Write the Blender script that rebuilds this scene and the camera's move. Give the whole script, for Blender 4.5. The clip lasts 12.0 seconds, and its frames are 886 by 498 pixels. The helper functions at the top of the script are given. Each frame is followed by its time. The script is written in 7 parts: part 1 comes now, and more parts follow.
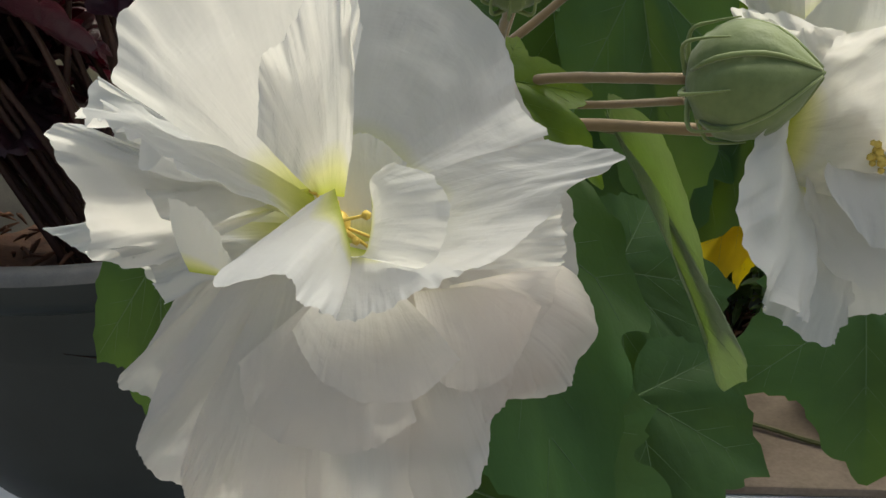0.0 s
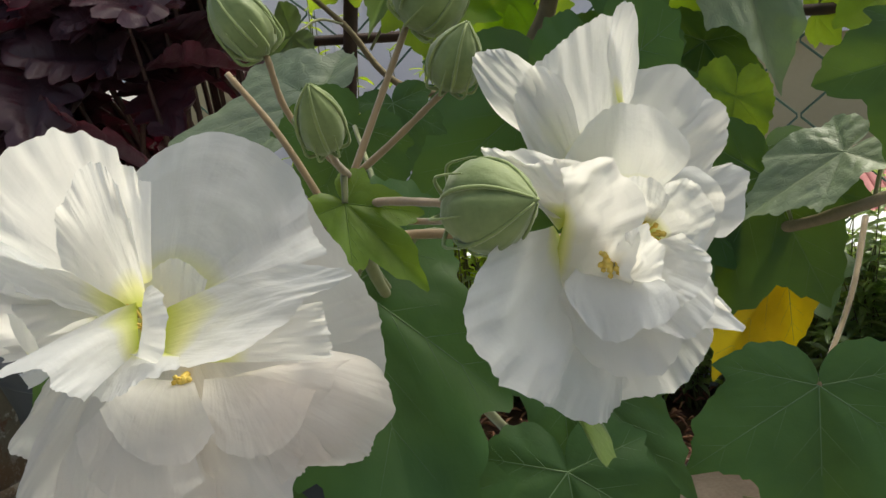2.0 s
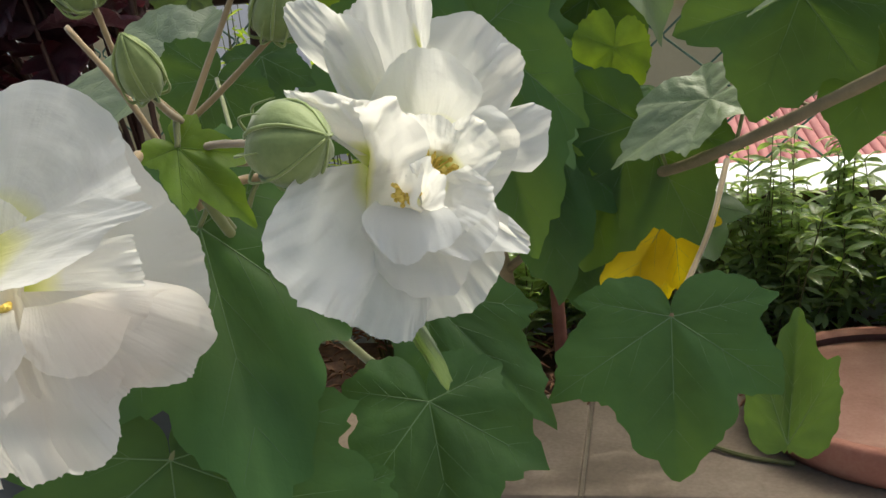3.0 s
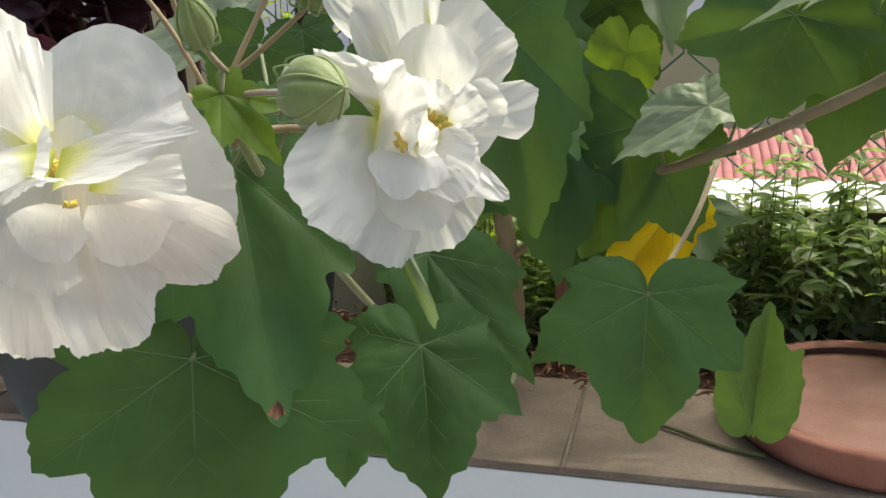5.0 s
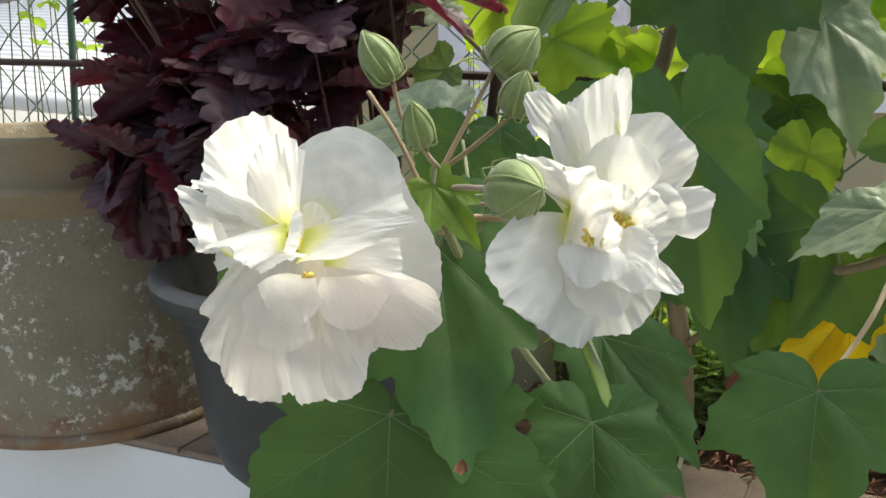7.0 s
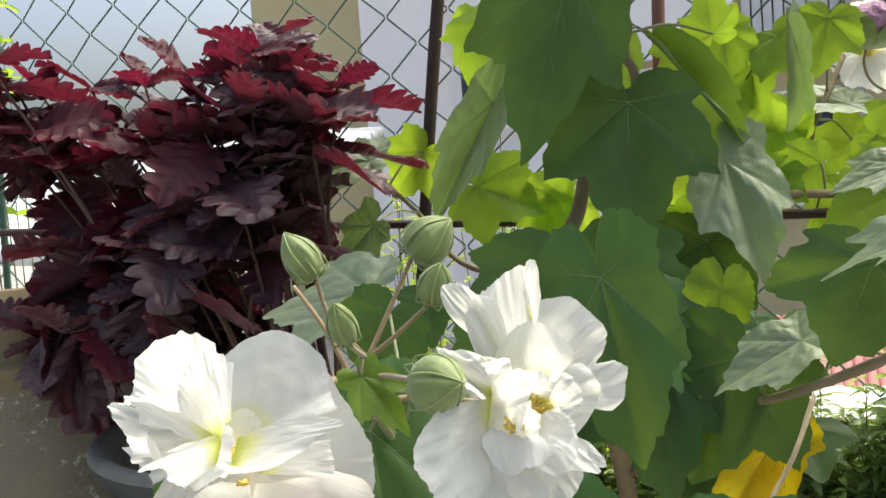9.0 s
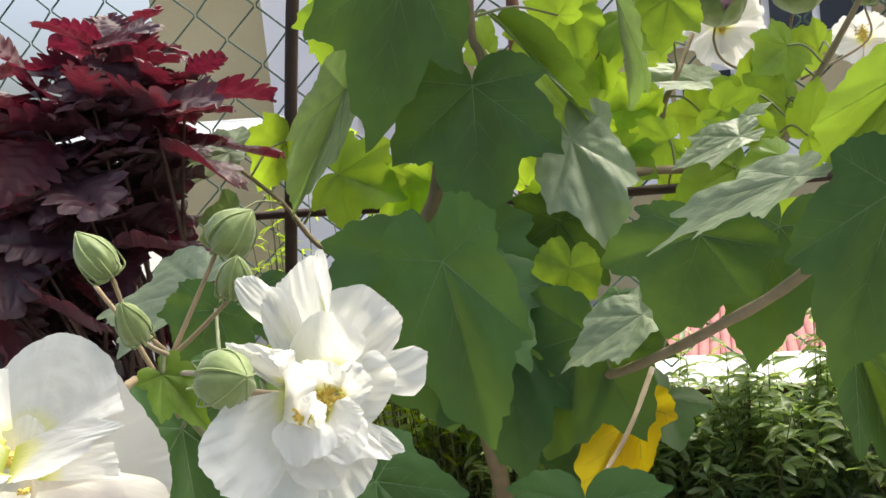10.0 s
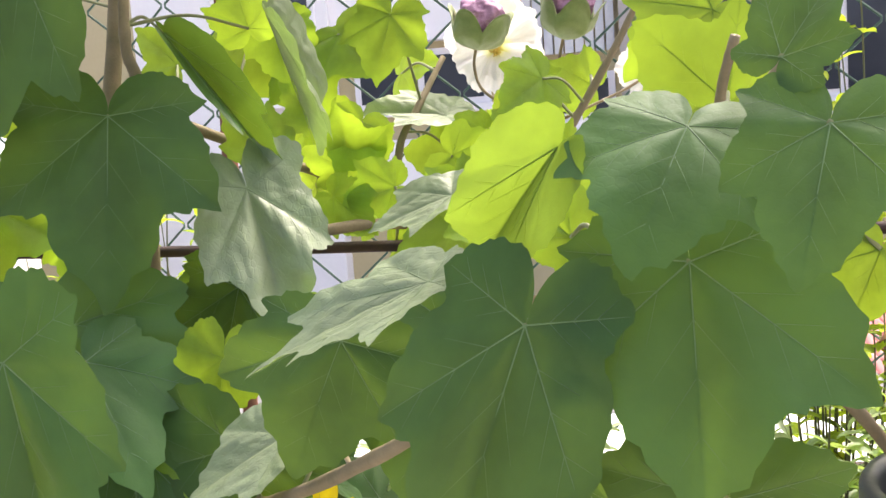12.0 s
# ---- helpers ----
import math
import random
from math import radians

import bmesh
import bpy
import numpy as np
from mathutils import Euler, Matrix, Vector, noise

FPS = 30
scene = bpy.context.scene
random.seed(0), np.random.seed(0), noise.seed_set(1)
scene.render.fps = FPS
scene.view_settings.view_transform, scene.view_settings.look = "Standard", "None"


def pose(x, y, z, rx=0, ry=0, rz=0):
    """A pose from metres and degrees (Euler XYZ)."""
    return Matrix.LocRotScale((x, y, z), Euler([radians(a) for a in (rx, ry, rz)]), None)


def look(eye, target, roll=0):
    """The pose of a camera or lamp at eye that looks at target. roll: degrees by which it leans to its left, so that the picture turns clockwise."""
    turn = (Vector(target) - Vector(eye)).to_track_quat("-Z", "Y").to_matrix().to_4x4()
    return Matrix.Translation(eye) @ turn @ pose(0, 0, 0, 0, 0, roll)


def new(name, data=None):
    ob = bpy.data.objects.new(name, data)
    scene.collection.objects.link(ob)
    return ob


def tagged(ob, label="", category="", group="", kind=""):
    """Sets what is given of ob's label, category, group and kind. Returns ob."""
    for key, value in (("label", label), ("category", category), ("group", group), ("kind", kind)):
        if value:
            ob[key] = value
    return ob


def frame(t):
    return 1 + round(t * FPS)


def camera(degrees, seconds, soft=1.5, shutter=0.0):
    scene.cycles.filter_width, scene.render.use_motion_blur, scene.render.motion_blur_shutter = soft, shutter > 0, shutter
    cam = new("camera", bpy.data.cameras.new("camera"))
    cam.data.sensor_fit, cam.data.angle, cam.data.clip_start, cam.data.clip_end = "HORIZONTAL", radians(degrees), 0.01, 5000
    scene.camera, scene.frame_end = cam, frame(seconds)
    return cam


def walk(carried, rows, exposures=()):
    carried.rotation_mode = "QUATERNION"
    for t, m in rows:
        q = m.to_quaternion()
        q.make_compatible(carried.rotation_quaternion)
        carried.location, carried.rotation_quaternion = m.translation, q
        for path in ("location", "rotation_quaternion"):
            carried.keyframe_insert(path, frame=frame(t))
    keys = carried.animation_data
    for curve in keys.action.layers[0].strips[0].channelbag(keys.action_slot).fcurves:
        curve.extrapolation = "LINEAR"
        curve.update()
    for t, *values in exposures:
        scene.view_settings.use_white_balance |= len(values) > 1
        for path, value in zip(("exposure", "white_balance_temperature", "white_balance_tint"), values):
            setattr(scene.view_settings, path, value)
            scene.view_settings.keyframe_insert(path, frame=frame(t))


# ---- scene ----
cam = camera(50.0, 12.0)
# seconds, eye, yaw to the left, pitch, lean to the left
PATH = [
    (0, 0.0660, 0.0030, 0.4880, 6.68, -19.08, -2.10),
    (0.5, 0.0710, -0.0010, 0.4960, 8.89, -17.39, -2.70),
    (1, 0.1080, -0.0240, 0.5010, 14.48, -15.42, -4.00),
    (1.5, 0.1460, -0.0350, 0.4990, 16.60, -14.21, -4.80),
    (2, 0.1770, -0.0330, 0.5050, 15.80, -13.65, -5.70),
    (2.5, 0.2070, -0.0390, 0.5050, 14.26, -13.98, -6.20),
    (3, 0.2320, -0.0500, 0.4970, 13.36, -16.17, -6.40),
    (3.5, 0.2580, -0.0650, 0.4880, 10.70, -18.03, -5.40),
    (5.5, 0.2630, -0.1380, 0.4930, 18.16, -14.00, -0.00),
    (6, 0.2650, -0.1600, 0.4990, 21.77, -12.27, 1.10),
    (6.5, 0.2700, -0.1630, 0.5010, 24.23, -12.00, 0.40),
    (8.5, 0.2783, -0.1852, 0.5398, 24.41, -5.17, -3.16),
    (9, 0.2916, -0.1786, 0.5482, 21.76, -4.25, -4.44),
    (9.5, 0.3216, -0.1680, 0.5478, 18.62, -4.63, -5.18),
    (10, 0.3536, -0.1550, 0.5435, 17.08, -5.58, -6.44),
    (10.5, 0.3695, -0.1227, 0.5386, 13.95, -6.78, -6.97),
    (11, 0.4140, -0.0622, 0.5459, 8.08, -7.44, -7.25),
    (11.5, 0.4527, 0.0041, 0.5574, 8.46, -6.23, -5.39),
    (12, 0.4947, 0.0904, 0.5723, 10.78, -6.54, -4.01),
]


def facing(x, y, z, yaw, pitch, roll):
    return pose(x, y, z, 90 + pitch, 0, yaw) @ pose(0, 0, 0, 0, 0, roll)


EXPOSURES = [(0, -1.62, 6500, 0), (1, -1.52, 6500, 0), (2, -1.32, 6500, 0), (3, -1.1, 6500, 0), (3.5, -0.84, 6500, 0), (5.5, -0.86, 6500, 0), (6.5, -0.78, 6480, 0), (8.5, -0.58, 6450, 0), (10, -0.52, 6480, 2), (11, -0.22, 6550, 6), (12, 0.14, 6600, 10)]
walk(cam, [(row[0], facing(*row[1:])) for row in PATH], EXPOSURES)
# ---- end of path ----

# ---- world and sun ----
world = bpy.data.worlds.new("world")
scene.world = world
world.use_nodes = True
SUN_ELEVATION, SUN_AZIMUTH = 60.0, 38.0     # azimuth: degrees to the right of straight ahead
wn = world.node_tree
sky = wn.nodes.new("ShaderNodeTexSky")
sky.sky_type = "NISHITA"
sky.sun_disc = False
sky.sun_elevation = radians(SUN_ELEVATION)
sky.sun_rotation = radians(SUN_AZIMUTH)
sky.dust_density = 10.0
sky.air_density = 0.7
wn.nodes["Background"].inputs["Strength"].default_value = 0.55
wn.links.new(sky.outputs[0], wn.nodes["Background"].inputs["Color"])

sun_data = bpy.data.lights.new("sun", "SUN")
sun_data.energy = 2.8
sun_data.angle = radians(0.6)
sun_data.color = (1.0, 0.95, 0.86)
sun = new("sun", sun_data)
sun_from = Vector((math.sin(radians(SUN_AZIMUTH)) * math.cos(radians(SUN_ELEVATION)),
                   math.cos(radians(SUN_AZIMUTH)) * math.cos(radians(SUN_ELEVATION)),
                   math.sin(radians(SUN_ELEVATION))))
sun.matrix_world = look(tuple(sun_from * 20), (0, 0, 0))


# ---- materials ----
def material(name, colours, rough=0.6, scale=60.0, bump=0.15, fine=600.0, metal=0.0, spread=0.25, sheen=0.0, coat=0.0):
    """A surface in two or three tones of one colour, mottled at two scales, with fine relief."""
    m = bpy.data.materials.new(name)
    m.use_nodes = True
    n, l = m.node_tree.nodes, m.node_tree.links
    b = n["Principled BSDF"]
    place = n.new("ShaderNodeTexCoord")
    big = n.new("ShaderNodeTexNoise")
    big.inputs["Scale"].default_value = scale
    big.inputs["Detail"].default_value = 6
    small = n.new("ShaderNodeTexNoise")
    small.inputs["Scale"].default_value = fine
    small.inputs["Detail"].default_value = 3
    l.new(place.outputs["Object"], big.inputs["Vector"])
    l.new(place.outputs["Object"], small.inputs["Vector"])
    ramp = n.new("ShaderNodeValToRGB")
    ramp.color_ramp.elements[0].position = 0.5 - spread
    ramp.color_ramp.elements[1].position = 0.5 + spread
    ramp.color_ramp.elements[0].color = (*colours[0], 1)
    ramp.color_ramp.elements[1].color = (*colours[-1], 1)
    for k, c in enumerate(colours[1:-1]):
        e = ramp.color_ramp.elements.new(0.5 - spread + 2 * spread * (k + 1) / (len(colours) - 1))
        e.color = (*c, 1)
    mix = n.new("ShaderNodeMath")
    mix.operation = "MULTIPLY_ADD"
    mix.inputs[1].default_value = 0.25
    l.new(small.outputs["Fac"], mix.inputs[0])
    half = n.new("ShaderNodeMath")
    half.operation = "MULTIPLY"
    half.inputs[1].default_value = 0.78
    l.new(big.outputs["Fac"], half.inputs[0])
    l.new(half.outputs[0], mix.inputs[2])
    l.new(mix.outputs[0], ramp.inputs["Fac"])
    l.new(ramp.outputs["Color"], b.inputs["Base Color"])
    b.inputs["Roughness"].default_value = rough
    b.inputs["Metallic"].default_value = metal
    b.inputs["Sheen Weight"].default_value = sheen
    b.inputs["Coat Weight"].default_value = coat
    if bump:
        rel = n.new("ShaderNodeBump")
        rel.inputs["Strength"].default_value = bump
        rel.inputs["Distance"].default_value = 0.002
        l.new(mix.outputs[0], rel.inputs["Height"])
        l.new(rel.outputs["Normal"], b.inputs["Normal"])
    return m


def blade_material(name, top, glow, share=0.45, rough=0.45, vein=0.22, gloss=0.35, crinkle=260.0, vary=0.35):
    """A leaf: a glossy blade that also lets light through, mottled, each leaf a little different."""
    m = bpy.data.materials.new(name)
    m.use_nodes = True
    n, l = m.node_tree.nodes, m.node_tree.links
    b, out = n["Principled BSDF"], n["Material Output"]
    uv = n.new("ShaderNodeUVMap")
    noise_a = n.new("ShaderNodeTexNoise")
    noise_a.inputs["Scale"].default_value = 5.0
    noise_a.inputs["Detail"].default_value = 5
    cells = n.new("ShaderNodeTexVoronoi")
    cells.feature = "DISTANCE_TO_EDGE"
    cells.inputs["Scale"].default_value = crinkle / 8
    l.new(uv.outputs[0], noise_a.inputs["Vector"])
    l.new(uv.outputs[0], cells.inputs["Vector"])
    info = n.new("ShaderNodeObjectInfo")
    add = n.new("ShaderNodeMath")
    add.operation = "MULTIPLY_ADD"
    add.inputs[1].default_value = vary
    l.new(info.outputs["Random"], add.inputs[0])
    l.new(noise_a.outputs["Fac"], add.inputs[2])
    tones = []
    for colour in (top, glow):
        ramp = n.new("ShaderNodeValToRGB")
        ramp.color_ramp.elements[0].position = 0.35
        ramp.color_ramp.elements[1].position = 0.95
        ramp.color_ramp.elements[0].color = (*[0.75 * c for c in colour], 1)
        ramp.color_ramp.elements[1].color = (*[min(1, 1.3 * c) for c in colour], 1)
        l.new(add.outputs[0], ramp.inputs["Fac"])
        tones.append(ramp)
    l.new(tones[0].outputs["Color"], b.inputs["Base Color"])
    b.inputs["Roughness"].default_value = rough
    b.inputs["Specular IOR Level"].default_value = gloss
    lit = n.new("ShaderNodeBsdfTranslucent")
    l.new(tones[1].outputs["Color"], lit.inputs["Color"])
    both = n.new("ShaderNodeMixShader")
    both.inputs["Fac"].default_value = share
    rel = n.new("ShaderNodeBump")
    rel.inputs["Strength"].default_value = vein
    rel.inputs["Distance"].default_value = 0.0015
    edge = n.new("ShaderNodeMath")
    edge.operation = "MINIMUM"
    edge.inputs[1].default_value = 0.12
    l.new(cells.outputs["Distance"], edge.inputs[0])
    swell = n.new("ShaderNodeTexNoise")
    swell.inputs["Scale"].default_value = 16.0
    swell.inputs["Detail"].default_value = 3
    l.new(uv.outputs[0], swell.inputs["Vector"])
    total = n.new("ShaderNodeMath")
    total.operation = "MULTIPLY_ADD"
    total.inputs[1].default_value = 0.8
    l.new(swell.outputs["Fac"], total.inputs[0])
    l.new(edge.outputs[0], total.inputs[2])
    l.new(total.outputs[0], rel.inputs["Height"])
    l.new(rel.outputs["Normal"], b.inputs["Normal"])
    l.new(b.outputs[0], both.inputs[1])
    l.new(lit.outputs[0], both.inputs[2])
    l.new(both.outputs[0], out.inputs["Surface"])
    return m


def petal_material(name, tone, warm_patch_tone):
    """White petal: silky, crinkled, lets light through, green-yellow at the claw and tinted warmer in patches."""
    m = bpy.data.materials.new(name)
    m.use_nodes = True
    n, l = m.node_tree.nodes, m.node_tree.links
    b, out = n["Principled BSDF"], n["Material Output"]
    uv = n.new("ShaderNodeUVMap")
    split = n.new("ShaderNodeSeparateXYZ")
    l.new(uv.outputs[0], split.inputs[0])
    ramp = n.new("ShaderNodeValToRGB")
    e = ramp.color_ramp.elements
    e[0].position, e[0].color = 0.0, (0.50, 0.58, 0.07, 1)
    e[1].position, e[1].color = 0.34, (*tone, 1)
    mid = e.new(0.17)
    mid.color = (0.78, 0.81, 0.42, 1)
    l.new(split.outputs["X"], ramp.inputs["Fac"])
    warm_patch = n.new("ShaderNodeTexNoise")
    warm_patch.inputs["Scale"].default_value = 24.0
    place = n.new("ShaderNodeTexCoord")
    l.new(place.outputs["Object"], warm_patch.inputs["Vector"])
    pick = n.new("ShaderNodeValToRGB")
    pick.color_ramp.elements[0].position, pick.color_ramp.elements[0].color = 0.38, (1, 1, 1, 1)
    pick.color_ramp.elements[1].position, pick.color_ramp.elements[1].color = 0.66, (*warm_patch_tone, 1)
    l.new(warm_patch.outputs["Fac"], pick.inputs["Fac"])
    tint = n.new("ShaderNodeMix")
    tint.data_type, tint.blend_type = "RGBA", "MULTIPLY"
    tint.inputs["Factor"].default_value = 1.0
    l.new(ramp.outputs["Color"], tint.inputs["A"])
    l.new(pick.outputs["Color"], tint.inputs["B"])

    def relief(stretch_by, scale, detail, strength, distance, before=None):
        stretch = n.new("ShaderNodeMapping")
        stretch.inputs["Scale"].default_value = stretch_by
        l.new(uv.outputs[0], stretch.inputs["Vector"])
        grain = n.new("ShaderNodeTexNoise")
        grain.inputs["Scale"].default_value = scale
        grain.inputs["Detail"].default_value = detail
        grain.inputs["Distortion"].default_value = 0.25
        l.new(stretch.outputs[0], grain.inputs["Vector"])
        rel = n.new("ShaderNodeBump")
        rel.inputs["Strength"].default_value = strength
        rel.inputs["Distance"].default_value = distance
        l.new(grain.outputs["Fac"], rel.inputs["Height"])
        if before:
            l.new(before, rel.inputs["Normal"])
        return rel.outputs["Normal"]

    # ribs from claw to edge, then short crosswise crinkles, then a fine silky grain
    shape = relief((1.3, 8.0, 1.0), 1.3, 3, 0.10, 0.0045)
    shape = relief((2.5, 26.0, 1.0), 1.4, 2, 0.06, 0.0020, shape)
    shape = relief((13.0, 9.0, 1.0), 1.2, 3, 0.10, 0.0020, shape)
    l.new(tint.outputs["Result"], b.inputs["Base Color"])
    l.new(shape, b.inputs["Normal"])
    b.inputs["Roughness"].default_value = 0.45
    b.inputs["Specular IOR Level"].default_value = 0.3
    b.inputs["Sheen Weight"].default_value = 0.2
    warm = n.new("ShaderNodeMix")
    warm.data_type, warm.blend_type = "RGBA", "MULTIPLY"
    warm.inputs["Factor"].default_value = 1.0
    warm.inputs["B"].default_value = (1.0, 0.962, 0.90, 1)
    l.new(tint.outputs["Result"], warm.inputs["A"])
    lit = n.new("ShaderNodeBsdfTranslucent")
    l.new(warm.outputs["Result"], lit.inputs["Color"])
    l.new(shape, lit.inputs["Normal"])
    both = n.new("ShaderNodeMixShader")
    both.inputs["Fac"].default_value = 0.60
    l.new(b.outputs[0], both.inputs[1])
    l.new(lit.outputs[0], both.inputs[2])
    l.new(both.outputs[0], out.inputs["Surface"])
    return m


def flaking_material():
    """Old sheet metal: grey-olive paint, pale flakes in patches, brown rust showing through."""
    m = material("weathered_metal_drum", [(0.12, 0.105, 0.072), (0.19, 0.175, 0.125), (0.245, 0.225, 0.16)], 0.75, 7, 0.4, 240, spread=0.2)
    n, l = m.node_tree.nodes, m.node_tree.links
    b = n["Principled BSDF"]
    base = b.inputs["Base Color"].links[0].from_socket
    place = n.new("ShaderNodeTexCoord")
    colour = base
    for scale, cut, patch, tone in ((55.0, 0.612, 7.0, (0.46, 0.47, 0.42)), (26.0, 0.655, 5.0, (0.17, 0.10, 0.06)), (120.0, 0.67, 9.0, (0.55, 0.55, 0.50))):
        small = n.new("ShaderNodeTexNoise")
        small.inputs["Scale"].default_value = scale
        small.inputs["Detail"].default_value = 8
        small.inputs["Roughness"].default_value = 0.7
        large = n.new("ShaderNodeTexNoise")
        large.inputs["Scale"].default_value = patch
        move = n.new("ShaderNodeMapping")
        move.inputs["Location"].default_value = (scale, 0.3 * scale, 0)
        l.new(place.outputs["Object"], move.inputs["Vector"])
        l.new(move.outputs[0], small.inputs["Vector"])
        l.new(move.outputs[0], large.inputs["Vector"])
        add = n.new("ShaderNodeMath")
        add.operation = "MULTIPLY_ADD"
        add.inputs[1].default_value = 0.45
        l.new(large.outputs["Fac"], add.inputs[0])
        l.new(small.outputs["Fac"], add.inputs[2])
        ramp = n.new("ShaderNodeValToRGB")
        ramp.color_ramp.elements[0].position = cut + 0.20
        ramp.color_ramp.elements[1].position = cut + 0.26
        l.new(add.outputs[0], ramp.inputs["Fac"])
        mix = n.new("ShaderNodeMix")
        mix.data_type = "RGBA"
        l.new(ramp.outputs["Color"], mix.inputs["Factor"])
        l.new(colour, mix.inputs["A"])
        mix.inputs["B"].default_value = (*tone, 1)
        colour = mix.outputs["Result"]
    # rust creeping up from the foot, brown stain on the band below the rim
    height = n.new("ShaderNodeSeparateXYZ")
    l.new(place.outputs["Object"], height.inputs[0])
    for low, high, tone in ((0.16, 0.05, (0.20, 0.115, 0.055)), (0.320, 0.336, (0.20, 0.155, 0.085))):
        blot = n.new("ShaderNodeTexNoise")
        blot.inputs["Scale"].default_value = 16.0
        blot.inputs["Detail"].default_value = 7
        l.new(place.outputs["Object"], blot.inputs["Vector"])
        span = n.new("ShaderNodeMapRange")
        span.inputs["From Min"].default_value = low
        span.inputs["From Max"].default_value = high
        l.new(height.outputs["Z"], span.inputs["Value"])
        both = n.new("ShaderNodeMath")
        both.operation = "MULTIPLY"
        l.new(blot.outputs["Fac"], both.inputs[0])
        l.new(span.outputs["Result"], both.inputs[1])
        ramp = n.new("ShaderNodeValToRGB")
        ramp.color_ramp.elements[0].position = 0.25
        ramp.color_ramp.elements[1].position = 0.55
        l.new(both.outputs[0], ramp.inputs["Fac"])
        mix = n.new("ShaderNodeMix")
        mix.data_type = "RGBA"
        l.new(ramp.outputs["Color"], mix.inputs["Factor"])
        l.new(colour, mix.inputs["A"])
        mix.inputs["B"].default_value = (*tone, 1)
        colour = mix.outputs["Result"]
    l.new(colour, b.inputs["Base Color"])
    return m


# low translucency and dark tone stand in for shade on these leaves
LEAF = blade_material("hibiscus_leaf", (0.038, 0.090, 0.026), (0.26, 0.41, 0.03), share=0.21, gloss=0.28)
# same leaf with the sky's sheen on upturned blades put into a paler base
LEAF_SKYLIT = blade_material("skylit_leaf", (0.21, 0.25, 0.16), (0.26, 0.42, 0.05), share=0.22, rough=0.42, gloss=0.55, vein=0.7)
# backlight painted in: yellower copy of the leaf, also used for young ones
LEAF_FRESH_LIT = blade_material("young_and_backlit_leaf", (0.12, 0.21, 0.03), (0.42, 0.59, 0.035), share=0.50)
VEIN_FRESH_LIT = blade_material("young_and_backlit_vein", (0.15, 0.25, 0.05), (0.40, 0.55, 0.06), share=0.5, vein=0.05)
LEAF_OLIVE = blade_material("olive_leaf", (0.085, 0.16, 0.03), (0.27, 0.39, 0.03), share=0.38)
LEAF_YELLOW = blade_material("yellowed_leaf", (0.55, 0.40, 0.015), (0.85, 0.62, 0.01), share=0.55)
VEIN = material("leaf_vein", [(0.10, 0.175, 0.06), (0.14, 0.215, 0.08)], 0.5, 80, 0.05)
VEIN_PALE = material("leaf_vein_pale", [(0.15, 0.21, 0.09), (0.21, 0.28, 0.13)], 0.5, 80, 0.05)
PETAL = petal_material("white_petal", (0.80, 0.822, 0.825), (0.99, 0.975, 0.96))
# lower skirt petals: warmth of light filtered through upper petals put into the tone
PETAL_WARM_LIT = petal_material("warm_lit_petal", (0.835, 0.828, 0.815), (0.99, 0.960, 0.945))
STAMEN = material("stamen", [(0.62, 0.42, 0.05), (0.80, 0.62, 0.16)], 0.6, 300, 0.3)
BUD = material("bud_green", [(0.10, 0.145, 0.036), (0.20, 0.255, 0.08)], 0.6, 90, 0.25, sheen=0.3)
SEPAL = material("sepal_green", [(0.15, 0.20, 0.05), (0.25, 0.31, 0.10)], 0.6, 90, 0.25, sheen=0.3)
LEAFSTALK = material("green_stalk", [(0.13, 0.16, 0.055), (0.22, 0.22, 0.09)], 0.6, 70, 0.2, sheen=0.3)
STEM = material("hairy_stem", [(0.19, 0.14, 0.06), (0.30, 0.20, 0.095)], 0.65, 60, 0.3, sheen=0.5)
BARK = material("bark", [(0.16, 0.13, 0.07), (0.28, 0.22, 0.13)], 0.8, 60, 0.5)
WILT = material("wilted_petal", [(0.24, 0.09, 0.19), (0.50, 0.28, 0.42)], 0.6, 200, 0.4)
COLEUS = blade_material("coleus_leaf", (0.068, 0.036, 0.045), (0.22, 0.014, 0.034), share=0.20, rough=0.45, gloss=0.45, vein=0.6)
COLEUS_RED = blade_material("coleus_leaf_red", (0.060, 0.018, 0.026), (0.17, 0.012, 0.034), share=0.36, rough=0.5, gloss=0.25, vein=0.5)
COLEUS_STEM = material("coleus_stem", [(0.05, 0.02, 0.02), (0.10, 0.05, 0.03)], 0.6, 90)
PLASTIC = material("dark_plastic", [(0.008, 0.014, 0.015), (0.015, 0.024, 0.026)], 0.5, 25, 0.08, fine=900)
PLASTIC_RIM = material("scuffed_plastic", [(0.07, 0.078, 0.080), (0.19, 0.18, 0.165)], 0.55, 40, 0.2)
SOIL = material("soil", [(0.03, 0.015, 0.01), (0.09, 0.045, 0.03), (0.16, 0.09, 0.05)], 0.95, 70, 1.0, 400)
LITTER = material("leaf_litter", [(0.10, 0.045, 0.025), (0.28, 0.13, 0.07)], 0.8, 40, 0.4)
DRUM = flaking_material()
CAPSTONE = material("sandstone_cap", [(0.10, 0.080, 0.058), (0.19, 0.145, 0.108), (0.30, 0.245, 0.19)], 0.85, 11, 0.5, 260)
PAINT = material("white_wall_paint", [(0.66, 0.70, 0.74), (0.78, 0.80, 0.82)], 0.7, 5, 0.12, 160)
MORTAR = material("mortar", [(0.20, 0.16, 0.12), (0.30, 0.26, 0.21)], 0.9, 60, 0.5)
TERRACOTTA = material("terracotta", [(0.21, 0.072, 0.048), (0.29, 0.115, 0.08), (0.36, 0.18, 0.13)], 0.8, 16, 0.3, 300)
